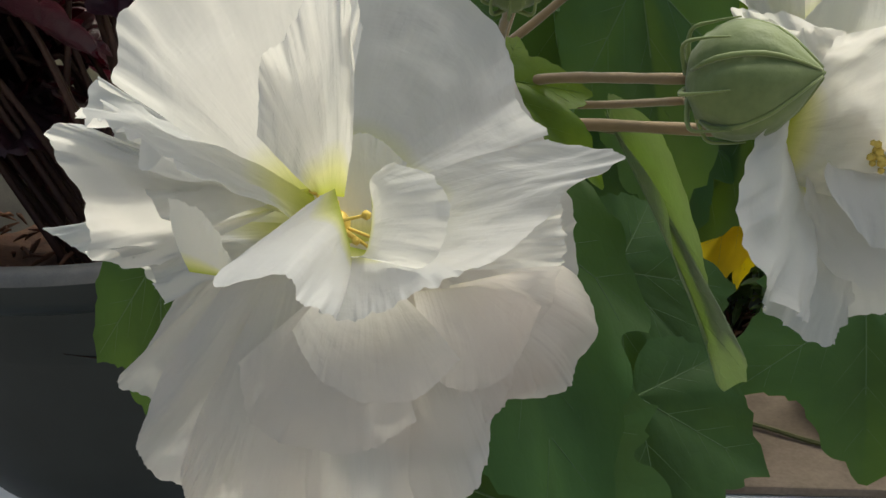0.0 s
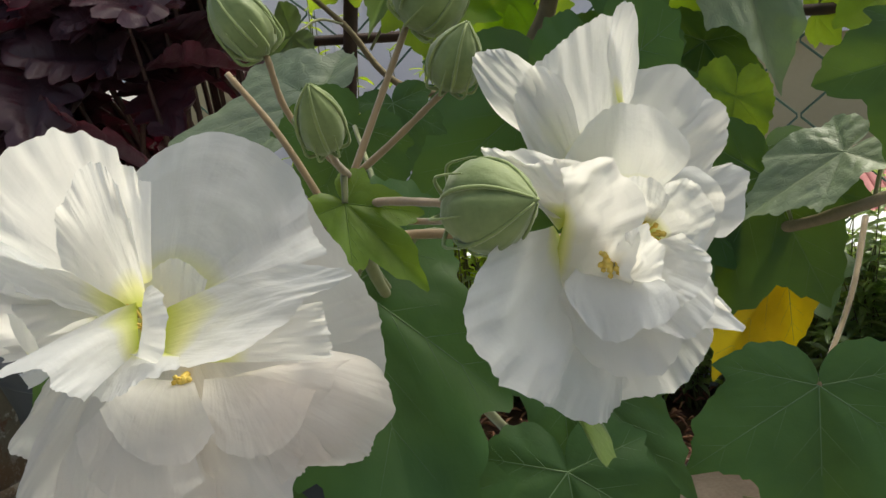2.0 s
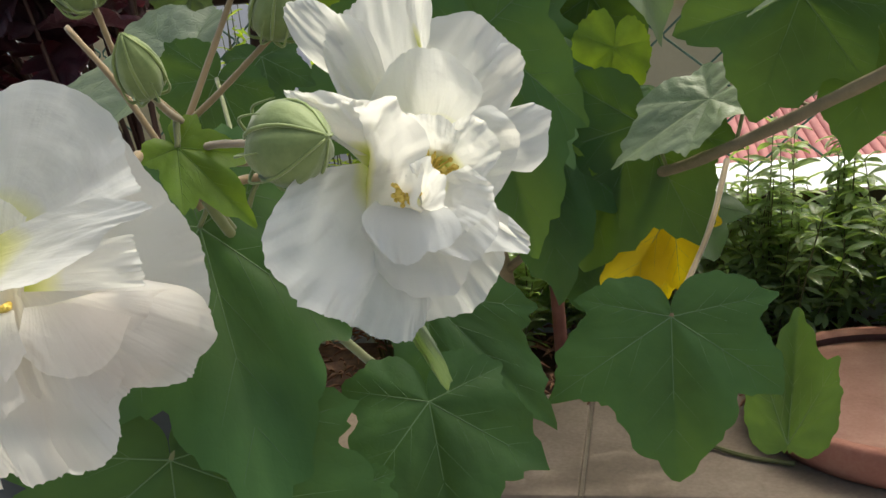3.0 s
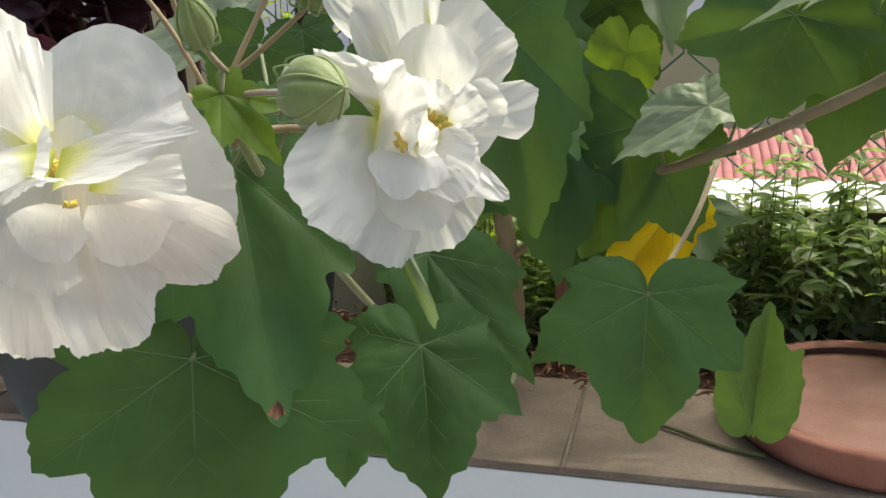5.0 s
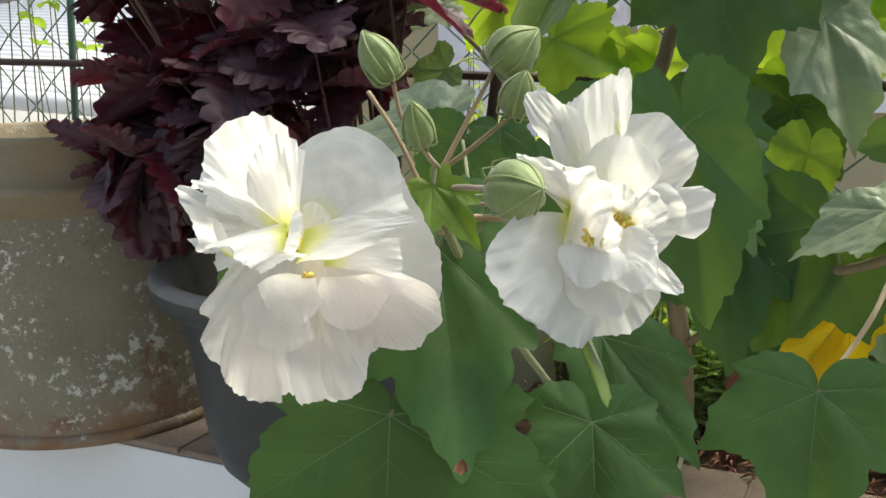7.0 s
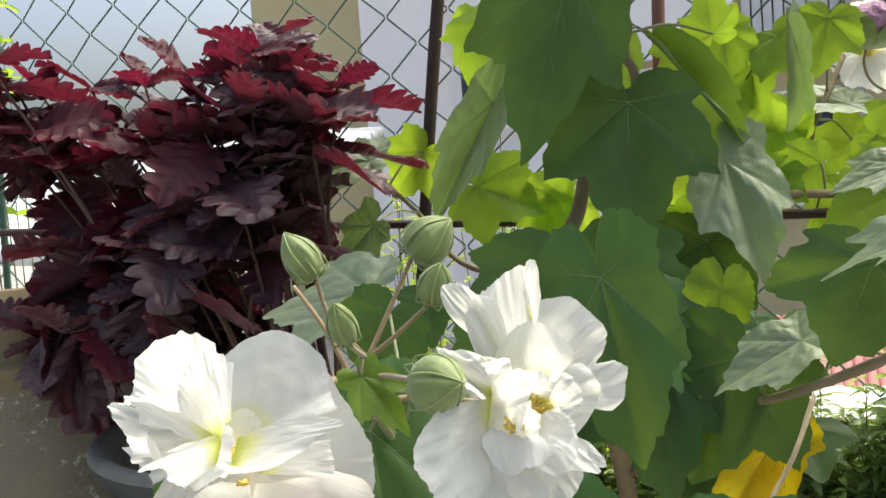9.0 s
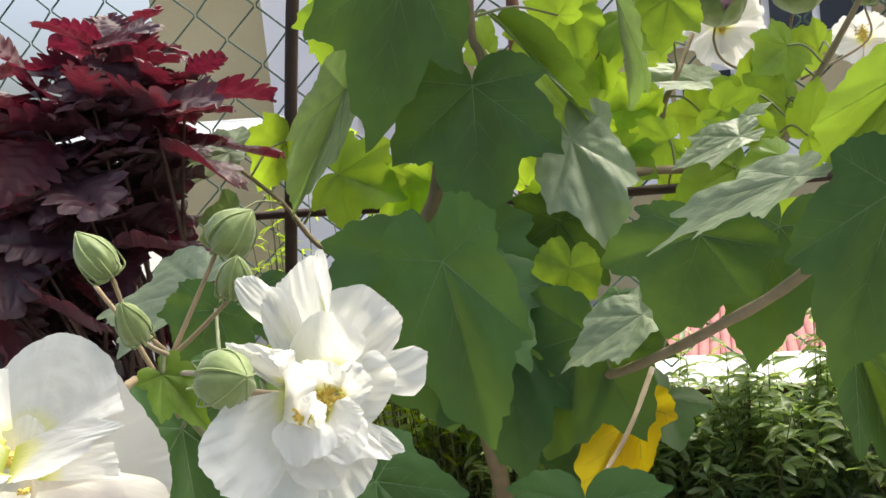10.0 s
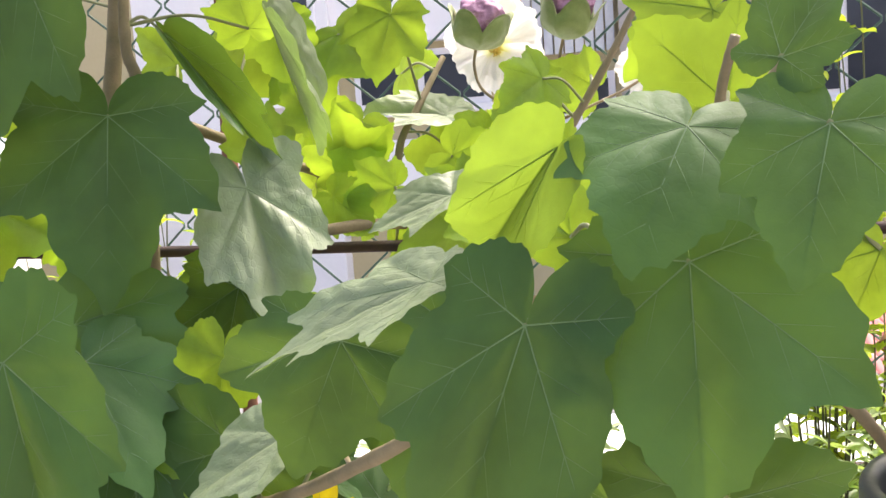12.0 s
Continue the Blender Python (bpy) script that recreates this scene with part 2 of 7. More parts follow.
# paler copy of the terracotta: sun on the dish put into the colour
TERRACOTTA_LIT = material("sunlit_terracotta", [(0.24, 0.115, 0.082), (0.34, 0.18, 0.135), (0.44, 0.26, 0.205)], 0.85, 18, 0.3, 300)
IRON = material("rusty_iron", [(0.02, 0.014, 0.012), (0.07, 0.035, 0.025)], 0.7, 60, 0.4)
IRON_RED = material("red_oxide_iron", [(0.20, 0.08, 0.06), (0.34, 0.15, 0.11)], 0.7, 60, 0.4)
WIRE = material("green_coated_wire", [(0.03, 0.075, 0.05), (0.07, 0.13, 0.09)], 0.5, 60, 0.2)
WALL_YELLOW = material("cream_render", [(0.46, 0.39, 0.22), (0.55, 0.47, 0.29)], 0.85, 1.2, 0.1, 30)
WALL_WHITE = material("white_render", [(0.78, 0.76, 0.79), (0.88, 0.86, 0.88)], 0.85, 1.0, 0.1, 30)
WALL_GREY = material("grey_render", [(0.30, 0.28, 0.27), (0.42, 0.39, 0.37)], 0.85, 1.2, 0.1, 30)
METAL_SHEET = material("corrugated_sheet", [(0.45, 0.47, 0.50), (0.62, 0.63, 0.65)], 0.45, 3, 0.1, 40)
ROOF_TILE = material("clay_roof_tile", [(0.34, 0.12, 0.115), (0.46, 0.21, 0.20)], 0.8, 8, 0.2, 60)
GLASS_DARK = material("window_glass", [(0.03, 0.035, 0.045), (0.06, 0.065, 0.08)], 0.12, 2, 0.0)
CONCRETE_BOUNCE = material("bounce_concrete", [(0.22, 0.215, 0.205), (0.27, 0.265, 0.255), (0.33, 0.325, 0.31)], 0.9, 2.5, 0.3, 60)
HEDGE = blade_material("narrow_leaf", (0.24, 0.31, 0.17), (0.52, 0.70, 0.12), share=0.42, rough=0.28, gloss=1.0)
DRY_LEAF = blade_material("drying_leaf", (0.30, 0.16, 0.10), (0.48, 0.30, 0.14), share=0.35, rough=0.6)
HEDGE_STEM = material("thin_stem", [(0.08, 0.10, 0.03), (0.16, 0.15, 0.06)], 0.7, 80)
FROND = blade_material("feathery_leaf", (0.20, 0.30, 0.02), (0.55, 0.70, 0.03), share=0.5)


# ---- building helpers ----
def link(name, bm, mats, parent=None, label=""):
    me = bpy.data.meshes.new(name)
    bm.to_mesh(me)
    bm.free()
    for m in mats if isinstance(mats, (list, tuple)) else [mats]:
        me.materials.append(m)
    for p in me.polygons:
        p.use_smooth = True
    ob = new(name, me)
    ob.parent = parent
    if label:
        ob["label"] = label
    return ob


def part(name, bm, mats, parent, label=""):
    return link(name, bm, mats, parent, label)


def thing(name, at, label, category, group="", kind=""):
    ob = new(name)
    ob.empty_display_size = 0.05
    ob.location = at
    bpy.context.view_layer.update()
    return tagged(ob, label, category, group, kind)


def hang(ob, parent):
    """Parents ob, whose mesh is in world coordinates, without moving it."""
    ob.parent = parent
    ob.matrix_parent_inverse = Matrix.Translation(-parent.location)
    return ob


def add_tube(bm, points, radii, sides=8, mat=0, cap=True):
    """A round tapering tube through the points."""
    pts = [Vector(p) for p in points]
    rings = []
    side = None
    for i, p in enumerate(pts):
        ahead = (pts[min(i + 1, len(pts) - 1)] - pts[max(i - 1, 0)]).normalized()
        if side is None:
            side = ahead.orthogonal().normalized()
        side = (side - ahead * side.dot(ahead)).normalized()
        over = ahead.cross(side)
        r = radii[i] if isinstance(radii, (list, tuple)) else radii
        rings.append([bm.verts.new(p + r * (math.cos(a) * side + math.sin(a) * over))
                      for a in (2 * math.pi * k / sides for k in range(sides))])
    for a, b in zip(rings, rings[1:]):
        for k in range(sides):
            f = bm.faces.new((a[k], a[(k + 1) % sides], b[(k + 1) % sides], b[k]))
            f.material_index = mat
    if cap:
        for r in (rings[0][::-1], rings[-1]):
            f = bm.faces.new(r)
            f.material_index = mat


def curve_points(points, steps=6):
    """Points on a smooth line through the given ones."""
    p = [Vector(q) for q in points]
    p = [2 * p[0] - p[1]] + p + [2 * p[-1] - p[-2]]
    out = []
    for i in range(1, len(p) - 2):
        for k in range(steps):
            t = k / steps
            a, b, c, d = p[i - 1], p[i], p[i + 1], p[i + 2]
            out.append(0.5 * ((2 * b) + (c - a) * t + (2 * a - 5 * b + 4 * c - d) * t * t + (3 * b - a - 3 * c + d) * t ** 3))
    out.append(p[-2])
    return out


def stem(name, points, r0, r1, mat, parent, sides=8, lumpy=0.08, label=""):
    rnd = random.Random(len(name) + int(1e4 * abs(points[0][0])))
    line = curve_points(points, 7)
    n = len(line)
    radii = [(r0 + (r1 - r0) * i / (n - 1)) * (1 + lumpy * rnd.uniform(-1, 1)) for i in range(n)]
    bm = bmesh.new()
    add_tube(bm, line, radii, sides)
    return hang(part(name, bm, mat, None, label), parent)


def add_box(bm, lo, hi, mat=0, bevel=0.0):
    made = bmesh.ops.create_cube(bm, size=1.0)["verts"]
    size = [h - l for l, h in zip(lo, hi)]
    mid = [(h + l) / 2 for l, h in zip(lo, hi)]
    for v in made:
        v.co = Vector((v.co.x * size[0] + mid[0], v.co.y * size[1] + mid[1], v.co.z * size[2] + mid[2]))
    faces = {f for v in made for f in v.link_faces}
    for f in faces:
        f.material_index = mat
    if bevel:
        edges = {e for v in made for e in v.link_edges}
        bmesh.ops.bevel(bm, geom=list(edges), offset=bevel, segments=2, affect="EDGES", profile=0.6)


def box(name, lo, hi, mat, parent=None, bevel=0.0, label=""):
    bm = bmesh.new()
    add_box(bm, lo, hi, 0, bevel)
    ob = part(name, bm, mat, None, label)
    for p in ob.data.polygons:
        p.use_smooth = False
    return hang(ob, parent) if parent else ob


def add_lathe(bm, profile, sides=64, mat=0, centre=(0, 0, 0), wobble=0.0, closed=False):
    """Turns a profile of (radius, height) about the vertical through centre."""
    rings = []
    for r, z in profile:
        ring = []
        for k in range(sides):
            a = 2 * math.pi * k / sides
            w = 1 + wobble * noise.noise(Vector((2.2 * math.cos(a), 2.2 * math.sin(a), 5 * z)))
            ring.append(bm.verts.new((centre[0] + r * w * math.cos(a), centre[1] + r * w * math.sin(a), centre[2] + z)))
        rings.append(ring)
    pairs = list(zip(rings, rings[1:]))
    for a, b in pairs:
        for k in range(sides):
            f = bm.faces.new((a[k], a[(k + 1) % sides], b[(k + 1) % sides], b[k]))
            f.material_index = mat
    return rings


def lathe(name, profile, mat, parent, centre, sides=64, wobble=0.0, ends=False, label=""):
    bm = bmesh.new()
    rings = add_lathe(bm, profile, sides, 0, centre, wobble)
    if ends:
        bm.faces.new(rings[0][::-1])
        bm.faces.new(rings[-1])
    return hang(part(name, bm, mat, None, label), parent)


# ---- leaves ----
LOBES = ((0.0, 1.0, 0.50), (0.86, 0.80, 0.50), (-0.86, 0.80, 0.50), (1.80, 0.55, 0.62), (-1.80, 0.55, 0.62))


NARROW = ((0.0, 1.0, 0.62), (0.55, 0.82, 0.62), (-0.55, 0.82, 0.62))
JAGGED = ((0.0, 1.0, 0.34), (0.48, 0.94, 0.34), (-0.48, 0.80, 0.36), (1.1, 0.60, 0.5), (-1.1, 0.55, 0.5), (2.0, 0.34, 0.7), (-2.0, 0.34, 0.7))
ROUND = ((0.0, 1.0, 0.8), (0.9, 0.92, 0.8), (-0.9, 0.92, 0.8), (1.8, 0.75, 0.9), (-1.8, 0.75, 0.9))


def leaf_reach(a, lobes, depth, rnd_teeth):
    """How far the blade reaches from the joint in the direction a (0: the tip)."""
    best = 0.0
    for mid, far, half in lobes:
        d = abs((a - mid + math.pi) % (2 * math.pi) - math.pi) / half
        best = max(best, far * max(0.08, 1 - depth * min(d, 4.0) ** 1.15 + 0.07 * math.exp(-(d / 0.13) ** 2)))
    back = abs(abs(a) - math.pi)
    if back < 0.42:
        best *= 0.35 + 0.65 * (back / 0.42) ** 0.6
    saw = (a * 5.6 + rnd_teeth + 0.35 * math.sin(3 * a + rnd_teeth)) % 1.0
    return best * (1 + 0.020 * math.sin(a * 19 + rnd_teeth) + 0.05 * (saw if a > 0 else 1 - saw) - 0.03)


def make_leaf(joint, tip, facing_way, width=1.0, depth=0.42, droop=0.10, fold=0.10, wave=0.03, seed=0, mats=(LEAF, VEIN),
              lobes=LOBES, name="leaf", veins=True, rings=8, spokes=150, label="", quilt=0.0):
    """A palmate leaf from its joint to its tip. facing_way: the way its upper side faces. fold: how far the two halves
    fold up along the midrib. droop: how far the edges hang back. quilt: how far the blade swells between its side veins."""
    j, t = Vector(joint), Vector(tip)
    length = (t - j).length
    ey = (t - j) / length
    ez = Vector(facing_way)
    ez = (ez - ey * ez.dot(ey)).normalized()
    ex = ey.cross(ez)
    rnd = random.Random(seed)
    teeth, ph = rnd.uniform(0, 6), [rnd.uniform(0, 6) for _ in range(6)]
    if lobes is LOBES:
        depth *= 0.76
    lob = [(m * rnd.uniform(0.94, 1.06), f * rnd.uniform(0.9, 1.1) if m else f, h) for m, f, h in lobes]

    def height(x, y):
        r = math.hypot(x, y)
        a = math.atan2(x, y)
        z = fold * abs(x) - droop * r * r
        for k in (0.86, -0.86, 1.8, -1.8):
            d = abs((a - k + math.pi) % (2 * math.pi) - math.pi)
            z -= 0.035 * r * max(0.0, 1 - d / 0.35)
        z -= 0.02 * r * max(0.0, 1 - abs(a) / 0.3)
        z += wave * r * (math.sin(5 * a + ph[0]) + 0.7 * math.sin(9 * a + ph[1]) * r + 0.5 * math.sin(4 * x + ph[2]) * math.cos(3 * y + ph[3]))
        if quilt:
            near = min((abs((a - m + math.pi) % (2 * math.pi) - math.pi), m) for m, _, _ in lob)[0]
            along, aside = r * math.cos(near), r * math.sin(near)
            z += quilt * abs(math.sin(math.pi * (5.0 * along - 3.2 * aside))) * min(1.0, 7 * aside) + 0.5 * quilt * noise.noise(Vector((9 * x, 9 * y, seed)))
            z -= 0.5 * quilt * math.exp(-(aside / 0.025) ** 2) * min(1.0, 4 * r)
        return z

    def place(x, y, lift=0.0):
        return j + length * (x * width * ex + y * ey + (height(x, y) + lift) * ez)

    bm = bmesh.new()
    uv = bm.loops.layers.uv.new("UVMap")
    centre = bm.verts.new(place(0, 0))
    flat = {centre: (0.0, 0.0)}
    loops = []
    for i in range(1, rings + 1):
        q = (i / rings) ** 0.85
        ring = []
        for k in range(spokes):
            a = -math.pi + 2 * math.pi * (k + 0.5) / spokes
            r = leaf_reach(a, lob, depth, teeth) * q
            x, y = r * math.sin(a), r * math.cos(a)
            v = bm.verts.new(place(x, y))
            flat[v] = (x, y)
            ring.append(v)
        loops.append(ring)
    for k in range(spokes):
        if k != spokes - 1:
            bm.faces.new((centre, loops[0][k + 1], loops[0][k]))
    for a, b in zip(loops, loops[1:]):
        for k in range(spokes - 1):
            bm.faces.new((a[k], a[k + 1], b[k + 1], b[k]))
    for f in bm.faces:
        for lp in f.loops:
            lp[uv].uv = (flat[lp.vert][0] * 0.5 + 0.5, flat[lp.vert][1] * 0.5 + 0.5)
    if veins:
        thick = 0.00050 / max(length, 0.03) * (length / 0.11) ** 0.5
        for a, far, _ in lob:
            reach = leaf_reach(a, lob, depth, teeth) * 0.96
            line = []
            for i in range(8):
                r = reach * i / 7
                line.append(place(r * math.sin(a), r * math.cos(a), 0.0))
            add_tube(bm, line, [length * thick * (1 - 0.8 * i / 7) for i in range(8)], 4, 1, False)
            for side in (-1, 1):
                for s in (0.24, 0.47, 0.70):
                    b = a + side * 0.62
                    x0, y0 = reach * s * math.sin(a), reach * s * math.cos(a)
                    span = 0.36 * reach * (1 - 0.55 * s)
                    q = [(x0 + span * f * math.sin(b), y0 + span * f * math.cos(b)) for f in (0, 0.17, 0.33, 0.5, 0.66, 0.83, 1.0)]
                    q = [p for p in q if math.hypot(*p) < 0.97 * leaf_reach(math.atan2(*p), lob, depth, teeth)]
                    if len(q) > 1:
                        add_tube(bm, [place(x, y, 0.0006) for x, y in q], [length * thick * 0.30 * (1 - 0.11 * i) for i in range(len(q))], 3, 1, False)
    return part(name, bm, list(mats), None, label)


# ---- flowers and buds ----
def make_petal(base, tip, facing_way, spread=50, cup=0.12, curl=0.0, ruffle=0.06, seed=0, notch=0.05, claw=0.06, name="petal", mat=None):
    """A fan-shaped petal from its claw to the middle of its edge. curl: how far the edge bends towards the way it faces
    (minus: back). cup: how far the sides rise. ruffle: the waves of the edge."""
    b, t = Vector(base), Vector(tip)
    length = (t - b).length
    ey = (t - b) / length
    ez = Vector(facing_way)
    ez = (ez - ey * ez.dot(ey)).normalized()
    ex = ey.cross(ez)
    rnd = random.Random(seed)
    ph = [rnd.uniform(0, 6.3) for _ in range(10)]
    half = radians(spread)
    bm = bmesh.new()
    uv = bm.loops.layers.uv.new("UVMap")
    nr, na = 16, 44
    grid, flat = [], {}
    for i in range(nr + 1):
        q = i / nr
        row = []
        for k in range(na + 1):
            v = 2 * k / na - 1
            edge = 1 - 0.20 * abs(v) ** 2.2 - notch * math.exp(-(v / 0.16) ** 2)
            edge += 0.030 * math.sin(7 * v + ph[0]) + 0.022 * math.sin(13 * v + ph[1]) + 0.012 * math.sin(29 * v + ph[2]) + 0.008 * math.sin(53 * v + ph[8])
            r = claw + (edge - claw) * q
            a = half * v * (0.35 + 0.65 * min(1, q * 2.2) ** 0.7)
            x, y = r * math.sin(a), r * math.cos(a)
            z = cup * (v * v) * r + curl * q ** 2.4
            z += ruffle * q ** 2.2 * (math.sin(4.3 * v + ph[3]) + 0.8 * math.sin(8.2 * v + ph[4] + 2 * q) + 0.45 * math.sin(15 * v + ph[5] + 3 * q))
            z += 0.005 * q * math.sin(31 * v + ph[6]) + 0.03 * math.sin(5 * q + ph[7] + 2 * v) * q
            z += 0.5 * ruffle * q ** 7 * math.sin(22 * v + ph[9])
            w = bm.verts.new(b + length * (x * ex + y * ey + z * ez))
            flat[w] = (q, 0.5 + 0.5 * v)
            row.append(w)
        grid.append(row)
    for i in range(nr):
        for k in range(na):
            f = bm.faces.new((grid[i][k], grid[i][k + 1], grid[i + 1][k + 1], grid[i + 1][k]))
            for lp in f.loops:
                lp[uv].uv = flat[lp.vert]
    return part(name, bm, mat or PETAL, None)


def make_fold(base, near, mid, far, belly=0.1, ruffle=0.05, seed=0, bulge=0.3, name="petal"):
    """A broad petal whose edge runs by near, mid and far. belly: how far it swells towards the light side."""
    b, p, m, q = Vector(base), Vector(near), Vector(mid), Vector(far)
    size = (m - b).length
    across = q - p
    up = across.cross(m - b).normalized()
    rnd = random.Random(seed)
    ph = [rnd.uniform(0, 6.3) for _ in range(10)]
    bm = bmesh.new()
    uv = bm.loops.layers.uv.new("UVMap")
    nr, na = 22, 52
    grid, flat = [], {}
    for i in range(nr + 1):
        s = i / nr
        row = []
        for k in range(na + 1):
            v = 2 * k / na - 1
            e = p * (v * (v - 1) / 2) + m * (1 - v * v) + q * (v * (v + 1) / 2)
            rough = noise.noise(Vector((2.2 * v + 7 * seed, 0.5, seed)))
            reach = 1 - 0.09 * v ** 6 + 0.020 * math.sin(4 * v + ph[0]) + 0.055 * rough + 0.022 * noise.noise(Vector((9 * v, seed, 3))) + 0.010 * noise.noise(Vector((24 * v, seed, 5)))
            s1 = (0.05 + 0.95 * s) * reach
            c = b + across * (0.13 * v * (1 - s)) + (e - b) * s1 + across * (0.5 * bulge * v * math.sin(math.pi * min(1, s1)) * s1)
            z = belly * math.sin(math.pi * min(1, 0.85 * s)) * (1 - 0.45 * v * v)
            z += ruffle * s ** 2.0 * (math.sin(3.6 * v + ph[4]) + 0.55 * s * math.sin(7.1 * v + ph[5] + 1.5 * s))
            z += (0.045 + 0.5 * ruffle) * s * noise.noise(Vector((2.6 * v, 2.2 * s, seed + 0.5)))
            z += 0.024 * s * noise.noise(Vector((5.5 * v, 4.0 * s, seed + 4.5)))
            z += 0.004 * s * noise.noise(Vector((16 * v, 8.0 * s, seed + 8.5)))
            z += 0.9 * ruffle * max(0, s - 0.72) / 0.28 * noise.noise(Vector((5.0 * v, 1.0, seed + 2.5)))
            z += 0.02 * s * math.sin(4.5 * s + ph[8] + 2 * v)
            w = bm.verts.new(c + up * (size * z))
            flat[w] = (s, 0.5 + 0.5 * v)
            row.append(w)
        grid.append(row)
    for i in range(nr):
        for k in range(na):
            f = bm.faces.new((grid[i][k], grid[i][k + 1], grid[i + 1][k + 1], grid[i + 1][k]))
            for lp in f.loops:
                lp[uv].uv = flat[lp.vert]
    return part(name, bm, PETAL, None)


def make_sheet(base, edge, belly=0.1, ruffle=0.02, crumple=0.02, green=True, seed=0, name="petal", mat=None):
    """A broad soft petal spread from a short base line (two ends) to an edge that runs smoothly by a few points.
    belly: how far it swells; ruffle: the waves of its edge; crumple: soft dents over the blade."""
    b0, b1 = Vector(base[0]), Vector(base[1])
    rim = curve_points(edge, 26 if len(edge) < 5 else 20)
    n = len(rim) - 1
    size = (rim[n // 2] - (b0 + b1) / 2).length
    up = (rim[-1] - rim[0]).cross(rim[n // 2] - (b0 + b1) / 2).normalized()
    rnd = random.Random(seed)
    ph = [rnd.uniform(0, 6.3) for _ in range(8)]
    off = 17.3 * seed
    nr = 24
    bm = bmesh.new()
    uv = bm.loops.layers.uv.new("UVMap")
    grid, flat = [], {}
    for i in range(nr + 1):
        s = i / nr
        row = []
        for k in range(n + 1):
            v = k / n
            reach = 1 + 0.022 * noise.noise(Vector((7 * v, off, 1))) + 0.022 * noise.noise(Vector((17 * v, off, 4))) + 0.012 * noise.noise(Vector((43 * v, off, 5)))
            root = b0.lerp(b1, v)
            c = root + (rim[k] - root) * (s * reach)
            z = belly * math.sin(math.pi * min(1, 0.9 * s)) * (0.55 + 0.45 * math.sin(math.pi * v))
            z += crumple * s * (2.2 * noise.noise(Vector((2.1 * v + off, 1.9 * s, 0.5))) + 1.3 * noise.noise(Vector((4.2 * v + off, 3.9 * s, 4.5))))
            z += crumple * s * (0.8 * noise.noise(Vector((8.3 * v + off, 7.5 * s, 9.5))) + 0.35 * noise.noise(Vector((16 * v + off, 13 * s, 3.5))))
            z += ruffle * s ** 3 * (math.sin(9 * v + ph[0]) + 0.6 * math.sin(17 * v + ph[1] + s))
            hem = max(0.0, s - 0.70) / 0.30
            z += 2.6 * ruffle * hem * noise.noise(Vector((12 * v + off, 0.0, 2.5))) + 1.1 * ruffle * hem ** 2 * noise.noise(Vector((31 * v + off, 1.4 * s, 6.5)))
            w = bm.verts.new(c + up * (size * z))
            flat[w] = (s if green else 0.32 + 0.68 * s, v)
            row.append(w)
        grid.append(row)
    for i in range(nr):
        for k in range(n):
            f = bm.faces.new((grid[i][k], grid[i][k + 1], grid[i + 1][k + 1], grid[i + 1][k]))
            for lp in f.loops:
                lp[uv].uv = flat[lp.vert]
    return part(name, bm, mat or (PETAL if green else PETAL_WARM_LIT), None)


def make_stamens(centre, way, length, seed, name="flower", count=46, label="", thick=1.0):
    """The column with its yellow anthers, which carries the petals."""
    rnd = random.Random(seed)
    c, w = Vector(centre), Vector(way).normalized()
    bm = bmesh.new()
    add_tube(bm, [c - w * 0.014, c - w * 0.004, c + w * length * 0.6, c + w * length], [0.006 * thick, 0.0045 * thick, 0.003 * thick, 0.0015 * thick], 10, 0)
    side = w.orthogonal().normalized()
    over = w.cross(side)
    for _ in range(count):
        a, h = rnd.uniform(0, 6.28), rnd.uniform(0.15, 1.0)
        root = c + w * length * h
        out = (math.cos(a) * side + math.sin(a) * over) * thick * rnd.uniform(0.004, 0.010) + w * 0.003 * thick
        add_tube(bm, [root, root + out], [0.0005, 0.0004], 4, 0)
        m = Matrix.Translation(root + out) @ Matrix.Diagonal((1, 1, 1, 1))
        bmesh.ops.create_icosphere(bm, subdivisions=1, radius=rnd.uniform(0.0008, 0.0013), matrix=m)
    return part(name, bm, STAMEN, None, label)


